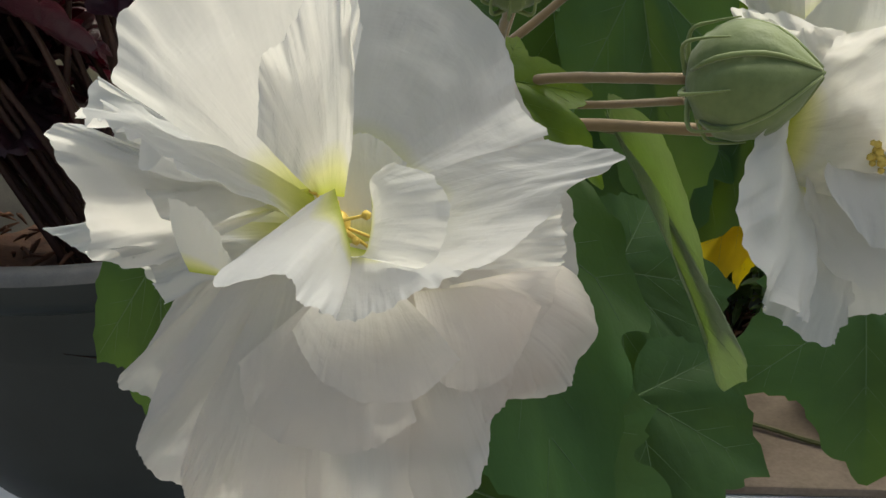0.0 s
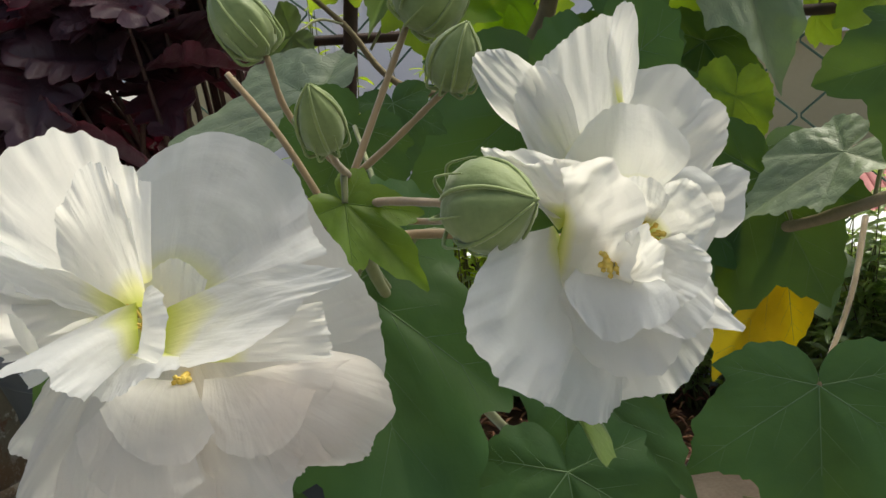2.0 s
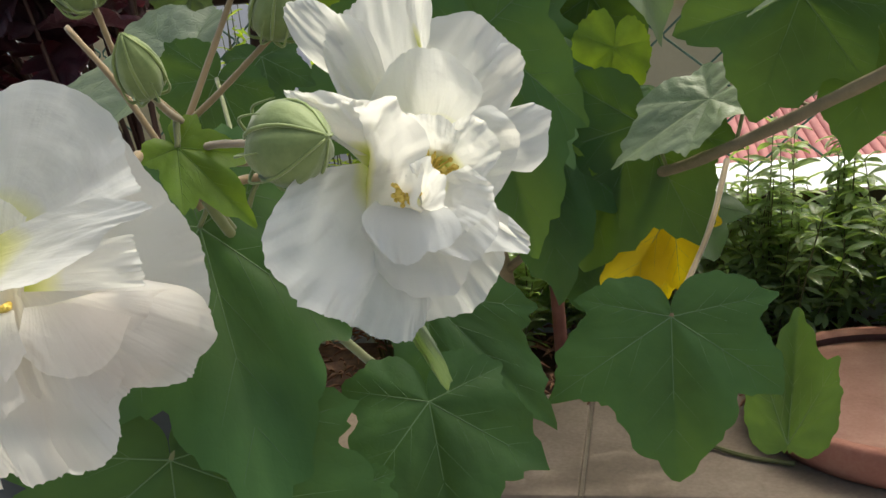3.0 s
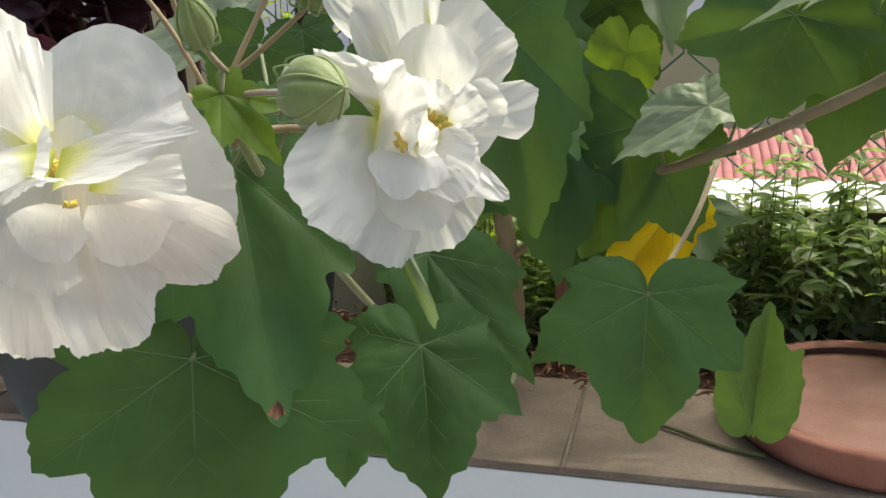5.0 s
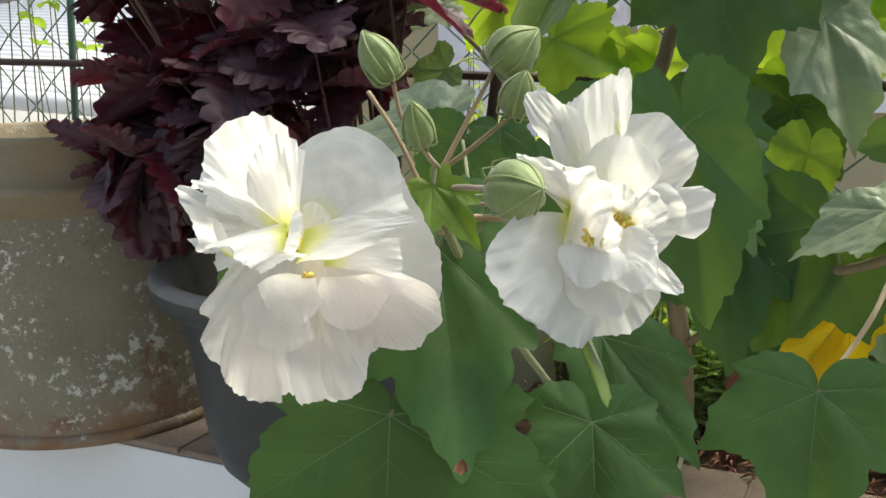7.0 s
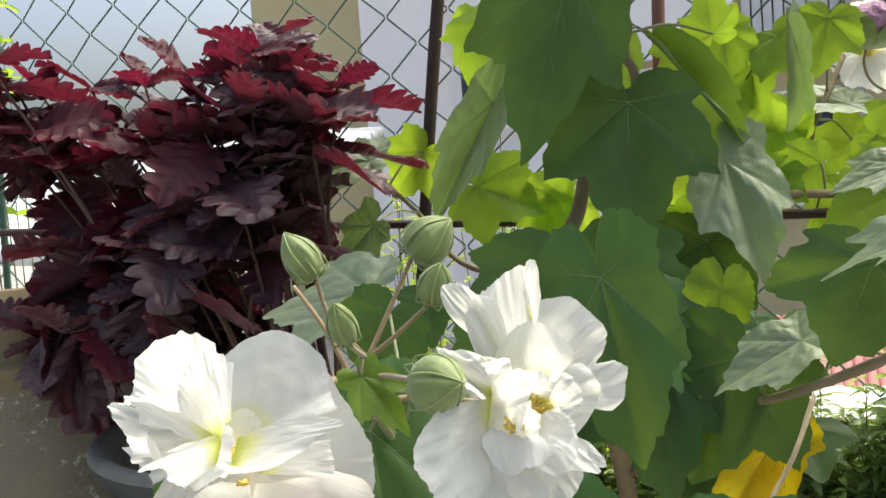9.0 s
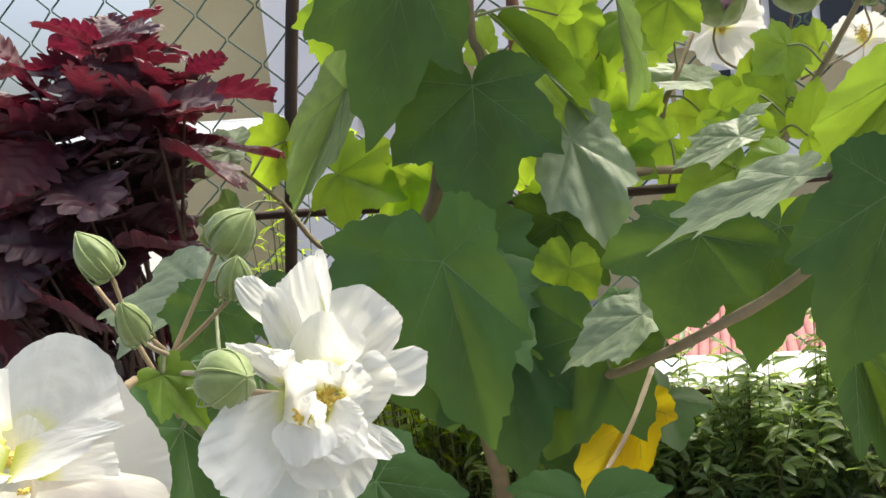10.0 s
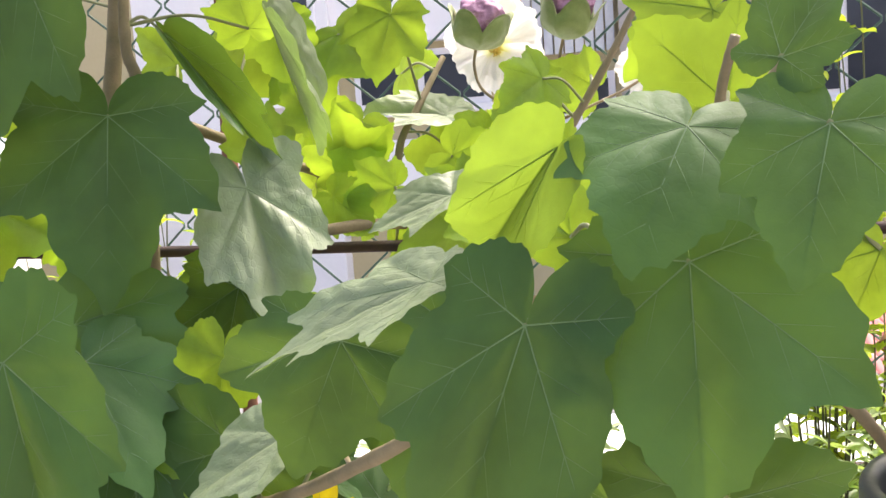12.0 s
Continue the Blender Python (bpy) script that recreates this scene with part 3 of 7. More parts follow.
def make_bud(base, tip, radius, seed, parent, mats=(BUD, SEPAL), name="bud", bracts=8, label=""):
    """A pointed green bud of five ribbed sepals above a ring of thin hooked bracts."""
    b, t = Vector(base), Vector(tip)
    w = (t - b).normalized()
    length = (t - b).length
    side = w.orthogonal().normalized()
    over = w.cross(side)
    rnd = random.Random(seed)
    outline = ((0.0, 0.30), (0.06, 0.62), (0.18, 0.88), (0.34, 1.0), (0.50, 0.97), (0.66, 0.82), (0.80, 0.56), (0.91, 0.26), (0.97, 0.10), (1.0, 0.01))
    hs = [i / 28 for i in range(29)]
    shape = [(h, float(np.interp(h, [s[0] for s in outline], [s[1] for s in outline]))) for h in hs]
    bm = bmesh.new()
    rings = []
    n = 50
    for h, r in shape:
        ring = []
        for k in range(n):
            a = 2 * math.pi * k / n
            rib = 1 + 0.045 * math.cos(5 * a + 1.8 * h) + 0.022 * math.cos(15 * a + 2 * h) * (0.3 + h) + 0.09 * noise.noise(Vector((2 * math.cos(a), 2 * math.sin(a), 2.5 * h + seed))) + 0.05 * noise.noise(Vector((6 * math.cos(a), 6 * math.sin(a), 3 * h + seed)))
            ring.append(bm.verts.new(b + w * length * h + radius * r * rib * (math.cos(a) * side + math.sin(a) * over)))
        rings.append(ring)
    for p, q in zip(rings, rings[1:]):
        for k in range(n):
            bm.faces.new((p[k], p[(k + 1) % n], q[(k + 1) % n], q[k]))
    bm.faces.new(rings[0][::-1])
    bud = part(name, bm, mats[0], None, label)
    hang(bud, parent)
    lift = bud.matrix_parent_inverse
    for k in range(5):
        # a sepal's raised margin, twisted towards the tip
        a0 = 2 * math.pi * (k + 0.5) / 5 + rnd.uniform(-0.1, 0.1)
        line = []
        for i in range(9):
            h = 0.12 + 0.86 * i / 8
            r = float(np.interp(h, [s[0] for s in shape], [s[1] for s in shape]))
            a = a0 - 0.3 * h
            line.append(b + w * length * h + radius * (1.0 * r + 0.012) * (math.cos(a) * side + math.sin(a) * over))
        sb = bmesh.new()
        add_tube(sb, line, [0.0005, 0.0007, 0.0008, 0.0008, 0.0007, 0.0007, 0.0006, 0.0005, 0.0004], 5)
        s = part("sepal", sb, mats[1], None)
        s.parent = bud
    for k in range(bracts):
        a = 2 * math.pi * k / bracts + rnd.uniform(-0.15, 0.15)
        out = math.cos(a) * side + math.sin(a) * over
        reach = rnd.uniform(0.8, 1.15)
        line = [b + 0.3 * radius * out, b + radius * 0.95 * out + w * length * 0.06,
                b + radius * 1.06 * out + w * length * 0.24 * reach, b + radius * rnd.uniform(1.0, 1.09) * out + w * length * 0.44 * reach]
        sb = bmesh.new()
        add_tube(sb, curve_points(line, 4), [0.0008 - 0.00005 * i for i in range(13)], 5)
        s = part("bract", sb, mats[1], None)
        s.parent = bud
    return bud


# ---- ledge, wall and bed ----
LEDGE, FRONT, REAR = 0.045, 0.69, 0.895
wall_front = box("wall_front", (-6.0, FRONT + 0.004, -0.9), (6.0, REAR - 0.01, LEDGE - 0.012), PAINT)
tagged(wall_front, "white painted planter wall below the stone cap", "wall", kind="structure")
cap_bed = box("cap_bed", (-6.0, FRONT + 0.006, LEDGE - 0.012), (6.0, REAR - 0.004, LEDGE - 0.004), MORTAR)
tagged(cap_bed, "mortar bed under sandstone cap slabs", "ledge", kind="structure")
# near ground is unseen; its pale tone is added to bounce fill light
ground = box("ground", (-60, -20, -1.2), (60, 120, -0.9), CONCRETE_BOUNCE)
tagged(ground, "assumed concrete ground around the house, kept pale to bounce sunlight", "ground", kind="structure")
bed_soil = bmesh.new()
for i in range(181):
    for k in range(13):
        x, y = -6.0 + 12.0 * i / 180, REAR - 0.004 + (1.152 - REAR) * k / 12
        bed_soil.verts.new((x, y, 0.012 + 0.018 * noise.noise(Vector((x * 9, y * 9, 0))) + 0.008 * noise.noise(Vector((x * 30, y * 30, 2)))))
bed_soil.verts.ensure_lookup_table()
for i in range(180):
    for k in range(12):
        q = i * 13 + k
        bed_soil.faces.new([bed_soil.verts[n] for n in (q, q + 13, q + 14, q + 1)])
tagged(link("garden_bed", bed_soil, SOIL), "dark brown soil bed behind the stone cap", "soil", kind="structure")

parapet = box("wall_parapet", (-6.0, 1.152, -0.9), (6.0, 1.366, 0.186), PAINT)
tagged(parapet, "white painted low parapet behind the garden bed", "wall", kind="structure")
box("parapet_edge", (-6.0, 1.144, 0.176), (6.0, 1.158, 0.192), IRON, None, 0.002)
tagged(bpy.data.objects["parapet_edge"], "dark metal edge strip along the parapet", "trim", kind="structure")


# ---- old drum ----
def build_drum():
    c = (-0.745, 0.80, LEDGE)
    t = thing("metal_drum", c, "old weathered metal drum with flaking grey paint on the ledge", "drum")
    wall = [(0.192, 0.0), (0.199, 0.004), (0.2, 0.02), (0.199, 0.12), (0.201, 0.21), (0.2, 0.284), (0.1995, 0.292), (0.204, 0.295), (0.205, 0.302), (0.2045, 0.306), (0.208, 0.311), (0.212, 0.316),
            (0.212, 0.321), (0.206, 0.326), (0.199, 0.329), (0.2, 0.370), (0.203, 0.374), (0.2045, 0.379), (0.203, 0.383), (0.198, 0.384), (0.195, 0.380), (0.193, 0.20), (0.192, 0.10)]
    lathe("body", wall, DRUM, t, c, 96, 0.006)
    lathe("bottom_rim", [(0.194, 0.0), (0.205, 0.0), (0.2065, 0.006), (0.205, 0.013), (0.199, 0.015)], DRUM, t, c, 96, 0.004)
    lathe("soil", [(0.001, 0.10), (0.08, 0.103), (0.15, 0.10), (0.192, 0.096)], SOIL, t, c, 48, 0.0)


build_drum()


# ---- dark plastic pot with coleus ----
POT = (-0.2855, 0.757, LEDGE)


def build_pot():
    t = thing("flower_pot", POT, "large dark green plastic flower pot with a scuffed rim", "flower pot")
    lathe("body", [(0.1320, 0.0), (0.1434, 0.004), (0.1584, 0.02), (0.1690, 0.05), (0.1786, 0.10), (0.1848, 0.15), (0.1918, 0.192), (0.2015, 0.207),
                   (0.1989, 0.200), (0.1804, 0.14), (0.1672, 0.06)], PLASTIC, t, POT, 96, 0.0)
    lathe("rim", [(0.1971, 0.202), (0.2094, 0.206), (0.2182, 0.212), (0.2231, 0.221), (0.2248, 0.232)], PLASTIC, t, POT, 96, 0.003)
    lathe("lip", [(0.2248, 0.232), (0.2240, 0.238), (0.2209, 0.2415), (0.2147, 0.2425), (0.2086, 0.2405), (0.2055, 0.2375)], PLASTIC_RIM, t, POT, 96, 0.003, label="scuffed grey lip of the pot")
    lathe("inner_wall", [(0.2055, 0.2375), (0.1989, 0.226), (0.1918, 0.20), (0.1804, 0.155)], PLASTIC_RIM, t, POT, 96, 0.003, label="dusty faded inside of the pot")
    bm = bmesh.new()
    rings = []
    for i in range(14):
        r = 0.0005 + 0.189 * i / 13
        ring = []
        for k in range(60):
            a = 2 * math.pi * k / 60
            x, y = POT[0] + r * math.cos(a), POT[1] + r * math.sin(a)
            ring.append(bm.verts.new((x, y, LEDGE + 0.175 + 0.018 * noise.noise(Vector((14 * x, 14 * y, 1))) + 0.008 * noise.noise(Vector((50 * x, 50 * y, 3))))))
        rings.append(ring)
    for a, b in zip(rings, rings[1:]):
        for k in range(60):
            bm.faces.new((a[k], a[(k + 1) % 60], b[(k + 1) % 60], b[k]))
    hang(part("soil", bm, SOIL, None, "crumbly red-brown potting soil"), t)
    rnd = random.Random(5)
    bm = bmesh.new()
    for _ in range(260):
        a, r = rnd.uniform(0, 6.28), 0.176 * math.sqrt(rnd.random())
        x, y = POT[0] + r * math.cos(a), POT[1] + r * math.sin(a)
        p = Vector((x, y, LEDGE + 0.183 + rnd.uniform(0, 0.012)))
        d = Vector((rnd.uniform(-1, 1), rnd.uniform(-1, 1), rnd.uniform(-0.3, 0.5))) * rnd.uniform(0.006, 0.02)
        add_tube(bm, [p - d, p + 0.3 * d + Vector((0, 0, 0.002)), p + d], [0.0006, 0.0022, 0.0008], 4)
    hang(part("mulch", bm, LITTER, None, "dry reddish bark and leaf scraps"), t)


build_pot()


def coleus_reach(s, teeth):
    """Half the width of the blade at s: ovate, cut into round scallops with small notches of their own."""
    w = 0.42 * math.sin(math.pi * min(1, s * 0.93 + 0.07) ** 0.85) ** 0.7
    return w * (0.60 + 0.42 * abs(math.sin(teeth * s)) ** 0.8 + 0.06 * abs(math.sin(3 * teeth * s)))


def coleus_leaf_mesh(seed):
    """An ovate leaf with deep rounded teeth and crinkled blade, along +y, one long."""
    rnd = random.Random(seed)
    ph = [rnd.uniform(0, 6) for _ in range(4)]
    bend = rnd.uniform(0.15, 0.5)
    bm = bmesh.new()
    uv = bm.loops.layers.uv.new("UVMap")
    n, m = 84, 10
    grid, flat = [], {}
    for i in range(n + 1):
        s = i / n
        w = coleus_reach(s, 19) + 0.004
        row = []
        for k in range(m + 1):
            v = 2 * k / m - 1
            x = w * v
            tooth = 0.07 * abs(v) ** 2 * abs(math.sin(19 * s)) + 0.07 * abs(v)
            z = 0.16 * abs(x) - bend * s * s * 0.6 + 0.008 * math.sin(38 * s - 5 * abs(v)) * abs(v) ** 0.7 + 0.02 * math.sin(9 * s + 5 * v + ph[2]) * abs(v) + 0.03 * math.sin(4 * s + 6 * v + ph[0])
            z += 0.035 * abs(v) ** 2 * math.sin(9 * s + ph[1] * (1 if v > 0 else -1))
            vert = bm.verts.new((x, s + tooth, z))
            flat[vert] = (0.5 + x, s)
            row.append(vert)
        grid.append(row)
    for i in range(n):
        for k in range(m):
            f = bm.faces.new((grid[i][k], grid[i][k + 1], grid[i + 1][k + 1], grid[i + 1][k]))
            for lp in f.loops:
                lp[uv].uv = flat[lp.vert]
    me = bpy.data.meshes.new("leaf")
    bm.to_mesh(me)
    bm.free()
    for p in me.polygons:
        p.use_smooth = True
    return me


def build_coleus():
    base = (POT[0], POT[1], LEDGE + 0.18)
    t = thing("coleus_plant", base, "bushy dark purple coleus with red scalloped leaves, potted", "plant")
    dark, red = [], []
    for seed in range(6):
        me = coleus_leaf_mesh(seed)
        me.materials.append(COLEUS)
        dark.append(me)
    for seed in range(4):
        me = coleus_leaf_mesh(20 + seed)
        me.materials.append(COLEUS_RED)
        red.append(me)
    rnd = random.Random(11)
    inner = ((-0.28, 0.73, 0.585), (-0.30, 0.74, 0.545), (-0.24, 0.75, 0.60), (-0.26, 0.72, 0.55), (-0.33, 0.73, 0.61))
    for k in range(46 + len(inner)):
        a, q = 2.4 * k, math.sqrt(min(1.0, (k + 0.5) / 46))
        b = 2 * ((0.7549 * k) % 1.0) - 1
        foot = Vector((base[0] + 0.07 * math.cos(a) * q, base[1] + 0.07 * math.sin(a) * q, base[2] - 0.006))
        x = -0.410 + (0.245 if b > 0 else 0.225) * q * math.cos(a) + rnd.uniform(-0.02, 0.02) - 0.05 * max(0.0, -b)
        head = Vector((x, 0.715 + 0.12 * q * math.sin(a), 0.555 + (0.160 * math.sqrt(b) if b > 0 else 0.195 * b) + rnd.uniform(-0.015, 0.015)))
        if k >= 46:
            head = Vector(inner[k - 46])
        mid = foot.lerp(head, 0.5) + Vector((rnd.uniform(-0.02, 0.02), rnd.uniform(-0.02, 0.02), 0.03 if b > -0.3 else 0.10))
        stem("stem", [foot, mid, head], 0.0034, 0.0015, COLEUS_STEM, t, 6)
        line = curve_points([foot, mid, head], 8)
        for f, size, count in ((1.0, 0.056, 3), (0.94, 0.086, 2), (0.82, 0.098, 2)):
            spot = line[min(len(line) - 1, int(f * (len(line) - 1)))]
            turn = rnd.uniform(0, 360)
            for j in range(count):
                size_k = size * rnd.uniform(0.8, 1.15)
                me = rnd.choice(red if rnd.random() < (0.36 if spot.z > 0.60 else 0.14) else dark)
                ob = new("leaf", me)
                az = turn + 360 / count * j + rnd.uniform(-25, 25)
                tilt = rnd.uniform(-5, 55) if f > 0.99 else rnd.uniform(-40, 30) if spot.z > 0.48 else rnd.uniform(-80, -10)
                ob.matrix_basis = Matrix.Translation(spot) @ Euler((radians(tilt), radians(rnd.uniform(-35, 35)), radians(az)), "XYZ").to_matrix().to_4x4() @ Matrix.Diagonal((size_k, size_k, size_k, 1))
                hang(ob, t)


build_coleus()


# ---- terracotta saucer ----
def build_saucer():
    c = (0.452, 0.832, LEDGE + 0.001)
    t = thing("terracotta_saucer", c, "wide red terracotta plant saucer on the stone ledge", "saucer")
    lathe("rim", [(0.120, 0.0), (0.137, 0.001), (0.142, 0.010), (0.145, 0.028), (0.145, 0.034), (0.142, 0.037), (0.134, 0.037), (0.130, 0.033)], TERRACOTTA, t, c, 80, 0.006)
    lathe("dish", [(0.001, 0.001), (0.122, 0.001), (0.1300, 0.026), (0.10, 0.024), (0.001, 0.023)], TERRACOTTA_LIT, t, c, 80, 0.0, label="inside of the saucer, its sunlit tone painted in")


build_saucer()


# ---- small dark pot beyond the saucer ----
def build_small_pot():
    c = (0.782, 0.825, LEDGE + 0.001)
    t = thing("flower_pot", c, "black plastic flower pot with a rounded rim on the ledge", "flower pot")
    lathe("body", [(0.001, 0.0), (0.078, 0.0), (0.084, 0.006), (0.104, 0.215), (0.098, 0.212), (0.08, 0.02)], PLASTIC, t, c, 56)
    lathe("rim", [(0.103, 0.208), (0.116, 0.209), (0.118, 0.216), (0.118, 0.238), (0.115, 0.243), (0.106, 0.243), (0.103, 0.236), (0.100, 0.19)], PLASTIC, t, c, 56)
    lathe("soil", [(0.001, 0.196), (0.05, 0.199), (0.101, 0.194)], SOIL, t, c, 40)


build_small_pot()


# ---- fence ----
def build_fence():
    t = thing("iron_frame", (0.2, 0.94, 0.01), "thin rusty iron plant support with posts and a rail", "plant support")
    stem("post", [(-0.245, 0.955, 0.02), (-0.178, 0.935, 0.47), (-0.133, 0.93, 0.76), (-0.06, 0.925, 1.15)], 0.0085, 0.0085, IRON, t, 6, 0.02)
    stem("rail", [(-1.6, 0.95, 0.535), (-0.6, 0.945, 0.508), (-0.18, 0.94, 0.492), (0.3, 0.94, 0.478), (1.3, 0.94, 0.468)], 0.0058, 0.0058, IRON, t, 6, 0.02)
    stem("post", [(0.115, 0.985, 0.0), (0.115, 0.98, 0.45), (0.125, 0.98, 0.72), (0.14, 0.98, 1.1)], 0.0085, 0.0085, IRON_RED, t, 6, 0.02)
    stem("post", [(-0.93, 0.96, 0.0), (-0.90, 0.955, 0.5), (-0.86, 0.95, 1.1)], 0.0055, 0.0055, WIRE, t, 6, 0.02)


def build_mesh():
    # woven mesh on the parapet: zigzag wires, each hooked into the next
    t = thing("chain_link_fence", (0.2, 1.30, 0.186), "green coated chain-link wire mesh standing on the parapet", "fence")
    pitch, rise, amp = 0.0560, 0.0490, 0.003
    for k in range(64):
        line = []
        for i in range(25):
            z = 0.7260 + (i - 11) * rise
            x = 0.2460 + (k - 41.5) * pitch + (pitch * 0.5 if (i + k) % 2 else -pitch * 0.5)
            line.append(Vector((x + -0.005 * (z - 0.7260), 1.30 + (amp if i % 2 else -amp), z)))
        line = [p for p in line if p.z > 0.187]
        pts = [line[0]]
        for p, q in zip(line, line[1:]):
            pts += [p.lerp(q, 0.05), p.lerp(q, 0.95)]
        bm = bmesh.new()
        add_tube(bm, pts, 0.0017, 5)
        hang(part("wire", bm, WIRE, None), t)


build_mesh()
build_fence()


# ---- houses across the street ----
def window_in(parent, lo, hi, y, name="window"):
    w = box(name, (lo[0], y - 0.03, lo[1]), (hi[0], y + 0.02, hi[1]), WALL_WHITE, parent, 0.01)
    mid = (lo[0] + hi[0]) / 2
    for a, b in ((lo[0] + 0.06, mid - 0.03), (mid + 0.03, hi[0] - 0.06)):
        pane = box("pane", (a, y - 0.045, lo[1] + 0.06), (b, y - 0.032, hi[1] - 0.06), GLASS_DARK)
        pane.parent = w
    sill = box("sill", (lo[0] - 0.06, y - 0.12, lo[1] - 0.06), (hi[0] + 0.06, y - 0.031, lo[1]), WALL_WHITE)
    sill.parent = w
    return w


def build_houses():
    h = thing("house", (-3.4, 8.6, -0.9), "cream rendered house with a white pillar across the street", "house", "houses across the street")
    box("wall", (-4.80, 8.0, -0.9), (-3.54, 11, 6.2), WALL_YELLOW, h)
    box("pillar", (-3.54, 7.8, -0.9), (-2.82, 11, 6.2), WALL_WHITE, h)
    box("wall", (-2.82, 8.1, -0.9), (-1.9, 11, 6.2), WALL_WHITE, h)
    window_in(h, (-2.75, 1.0), (-2.0, 2.1), 8.1)
    h2 = thing("house", (2.0, 9, -0.9), "cream rendered house with white bands and dark windows across the street", "house", "houses across the street")
    box("wall", (-1.9, 8.3, -0.9), (7.6, 12, 6.2), WALL_YELLOW, h2)
    box("band", (-1.9, 8.16, 0.10), (7.6, 8.3, 0.60), WALL_WHITE, h2)
    box("band", (-1.9, 8.16, 1.42), (-0.3, 8.3, 2.6), WALL_WHITE, h2)
    for k in range(9):
        box("shutter_slat", (-0.24 + 0.085 * k, 8.22, 1.22), (-0.17 + 0.085 * k, 8.3, 2.5), METAL_SHEET, h2)
    box("pilaster", (-0.23, 8.1, 0.60), (-0.06, 8.3, 1.2), WALL_WHITE, h2)
    for lo, hi in (((-1.75, 0.86), (-0.55, 1.36)), ((-0.02, 0.66), (0.5, 1.05)), ((0.72, 1.15), (1.55, 1.95)), ((1.9, 0.7), (2.7, 1.7)), ((3.1, 0.7), (4.0, 1.7))):
        window_in(h2, lo, hi, 8.3)
    for x in (0.55, 1.65, 2.85):
        box("pilaster", (x, 8.12, 0.60), (x + 0.12, 8.3, 3.6), WALL_GREY, h2)
    h3 = thing("house", (-22, 34, -0.9), "distant pale pink house behind haze", "house", "houses across the street")
    box("wall", (-25, 34, -0.9), (-19.5, 40, 5.6), WALL_WHITE, h3)
    box("roof", (-25.3, 33.7, 5.6), (-19.2, 40.3, 5.9), ROOF_TILE, h3)
    for x in (-24.2, -22.6, -21.0):
        window_in(h3, (x, 3.4), (x + 0.9, 4.8), 34.0)
    # low tiled roof at the kerb
    r = thing("tiled_shed", (2.6, 4.6, -0.9), "low shed with pink clay roof tiles below the parapet", "shed")
    box("wall", (0.0, 4.0, -0.9), (4.9, 4.9, -0.44), WALL_WHITE, r)
    for k in range(110):
        bm = bmesh.new()
        x = -0.05 + 0.0445 * k
        rows = []
        for i in range(2):
            y, z = (3.8, -0.42) if i == 0 else (5.0, -0.31)
            rows.append([bm.verts.new((x + 0.0225 * (1 + math.cos(a)), y, z + 0.018 * math.sin(a))) for a in (math.pi * q / 6 for q in range(7))])
        for q in range(6):
            bm.faces.new((rows[0][q], rows[0][q + 1], rows[1][q + 1], rows[1][q]))
        hang(part("roof_tile", bm, ROOF_TILE, None), r)
    # corrugated awning on the other side
    a = thing("corrugated_awning", (-3.2, 4.2, -0.9), "white corrugated metal awning roof beside the street", "awning")
    for k in range(26):
        y = 3.3 + 0.11 * k
        bm = bmesh.new()
        add_tube(bm, [(-6.5, y, 0.50 + 0.024 * k), (-2.6, y, 0.30 + 0.024 * k)], 0.05, 8)
        hang(part("rib", bm, METAL_SHEET, None), a)
    for x in (-6.2, -2.9):
        box("leg", (x, 4.3, -0.9), (x + 0.08, 4.38, 0.52), IRON, a)


build_houses()


# ---- hibiscus shrub ----
shrub = thing("hibiscus_shrub", (0.07, 0.93, 0.01), "hibiscus shrub with large lobed green leaves and white double flowers", "shrub")
stem("trunk", [(0.070, 0.930, 0.000), (0.075, 0.860, 0.200), (0.034, 0.830, 0.439), (0.054, 0.830, 0.517), (0.090, 0.840, 0.700), (0.120, 0.840, 1.000)], 0.011, 0.006, BARK, shrub, 9)
stem("branch", [(0.075, 0.900, 0.060), (0.100, 0.700, 0.120), (0.085, 0.480, 0.240), (0.056, 0.345, 0.370), (0.051, 0.302, 0.420), (0.051, 0.297, 0.450)], 0.0028, 0.0024, LEAFSTALK, shrub, 9)
stem("branch", [(0.080, 0.860, 0.200), (0.182, 0.760, 0.300), (0.256, 0.670, 0.340), (0.336, 0.600, 0.388), (0.405, 0.545, 0.439), (0.506, 0.560, 0.531), (0.545, 0.550, 0.568), (0.566, 0.540, 0.590), (0.580, 0.530, 0.616), (0.592, 0.530, 0.648)], 0.0046, 0.004, BARK, shrub, 9)
stem("branch", [(0.090, 0.840, 0.620), (0.257, 0.980, 0.535), (0.292, 1.000, 0.583), (0.326, 1.050, 0.655)], 0.005, 0.003, BARK, shrub, 9)
stem("branch", [(0.100, 0.850, 0.450), (0.240, 0.900, 0.500), (0.388, 0.960, 0.498), (0.447, 1.000, 0.570), (0.492, 1.000, 0.639), (0.518, 1.000, 0.684)], 0.006, 0.003, BARK, shrub, 9)
stem("branch", [(0.085, 0.860, 0.420), (-0.102, 0.900, 0.437), (-0.168, 0.900, 0.508), (-0.221, 0.880, 0.566)], 0.0045, 0.0022, BARK, shrub, 9)
stem("branch", [(0.080, 0.860, 0.300), (0.124, 0.800, 0.599), (0.116, 0.800, 0.663), (0.122, 0.800, 0.741)], 0.006, 0.004, BARK, shrub, 9)
hang(make_leaf((0.033, 0.266, 0.318), (0.043, 0.235, 0.229), (0.351, -0.651, 0.673), 1.42, seed=1, droop=0.12, depth=0.36, rings=18, quilt=0.005), shrub)
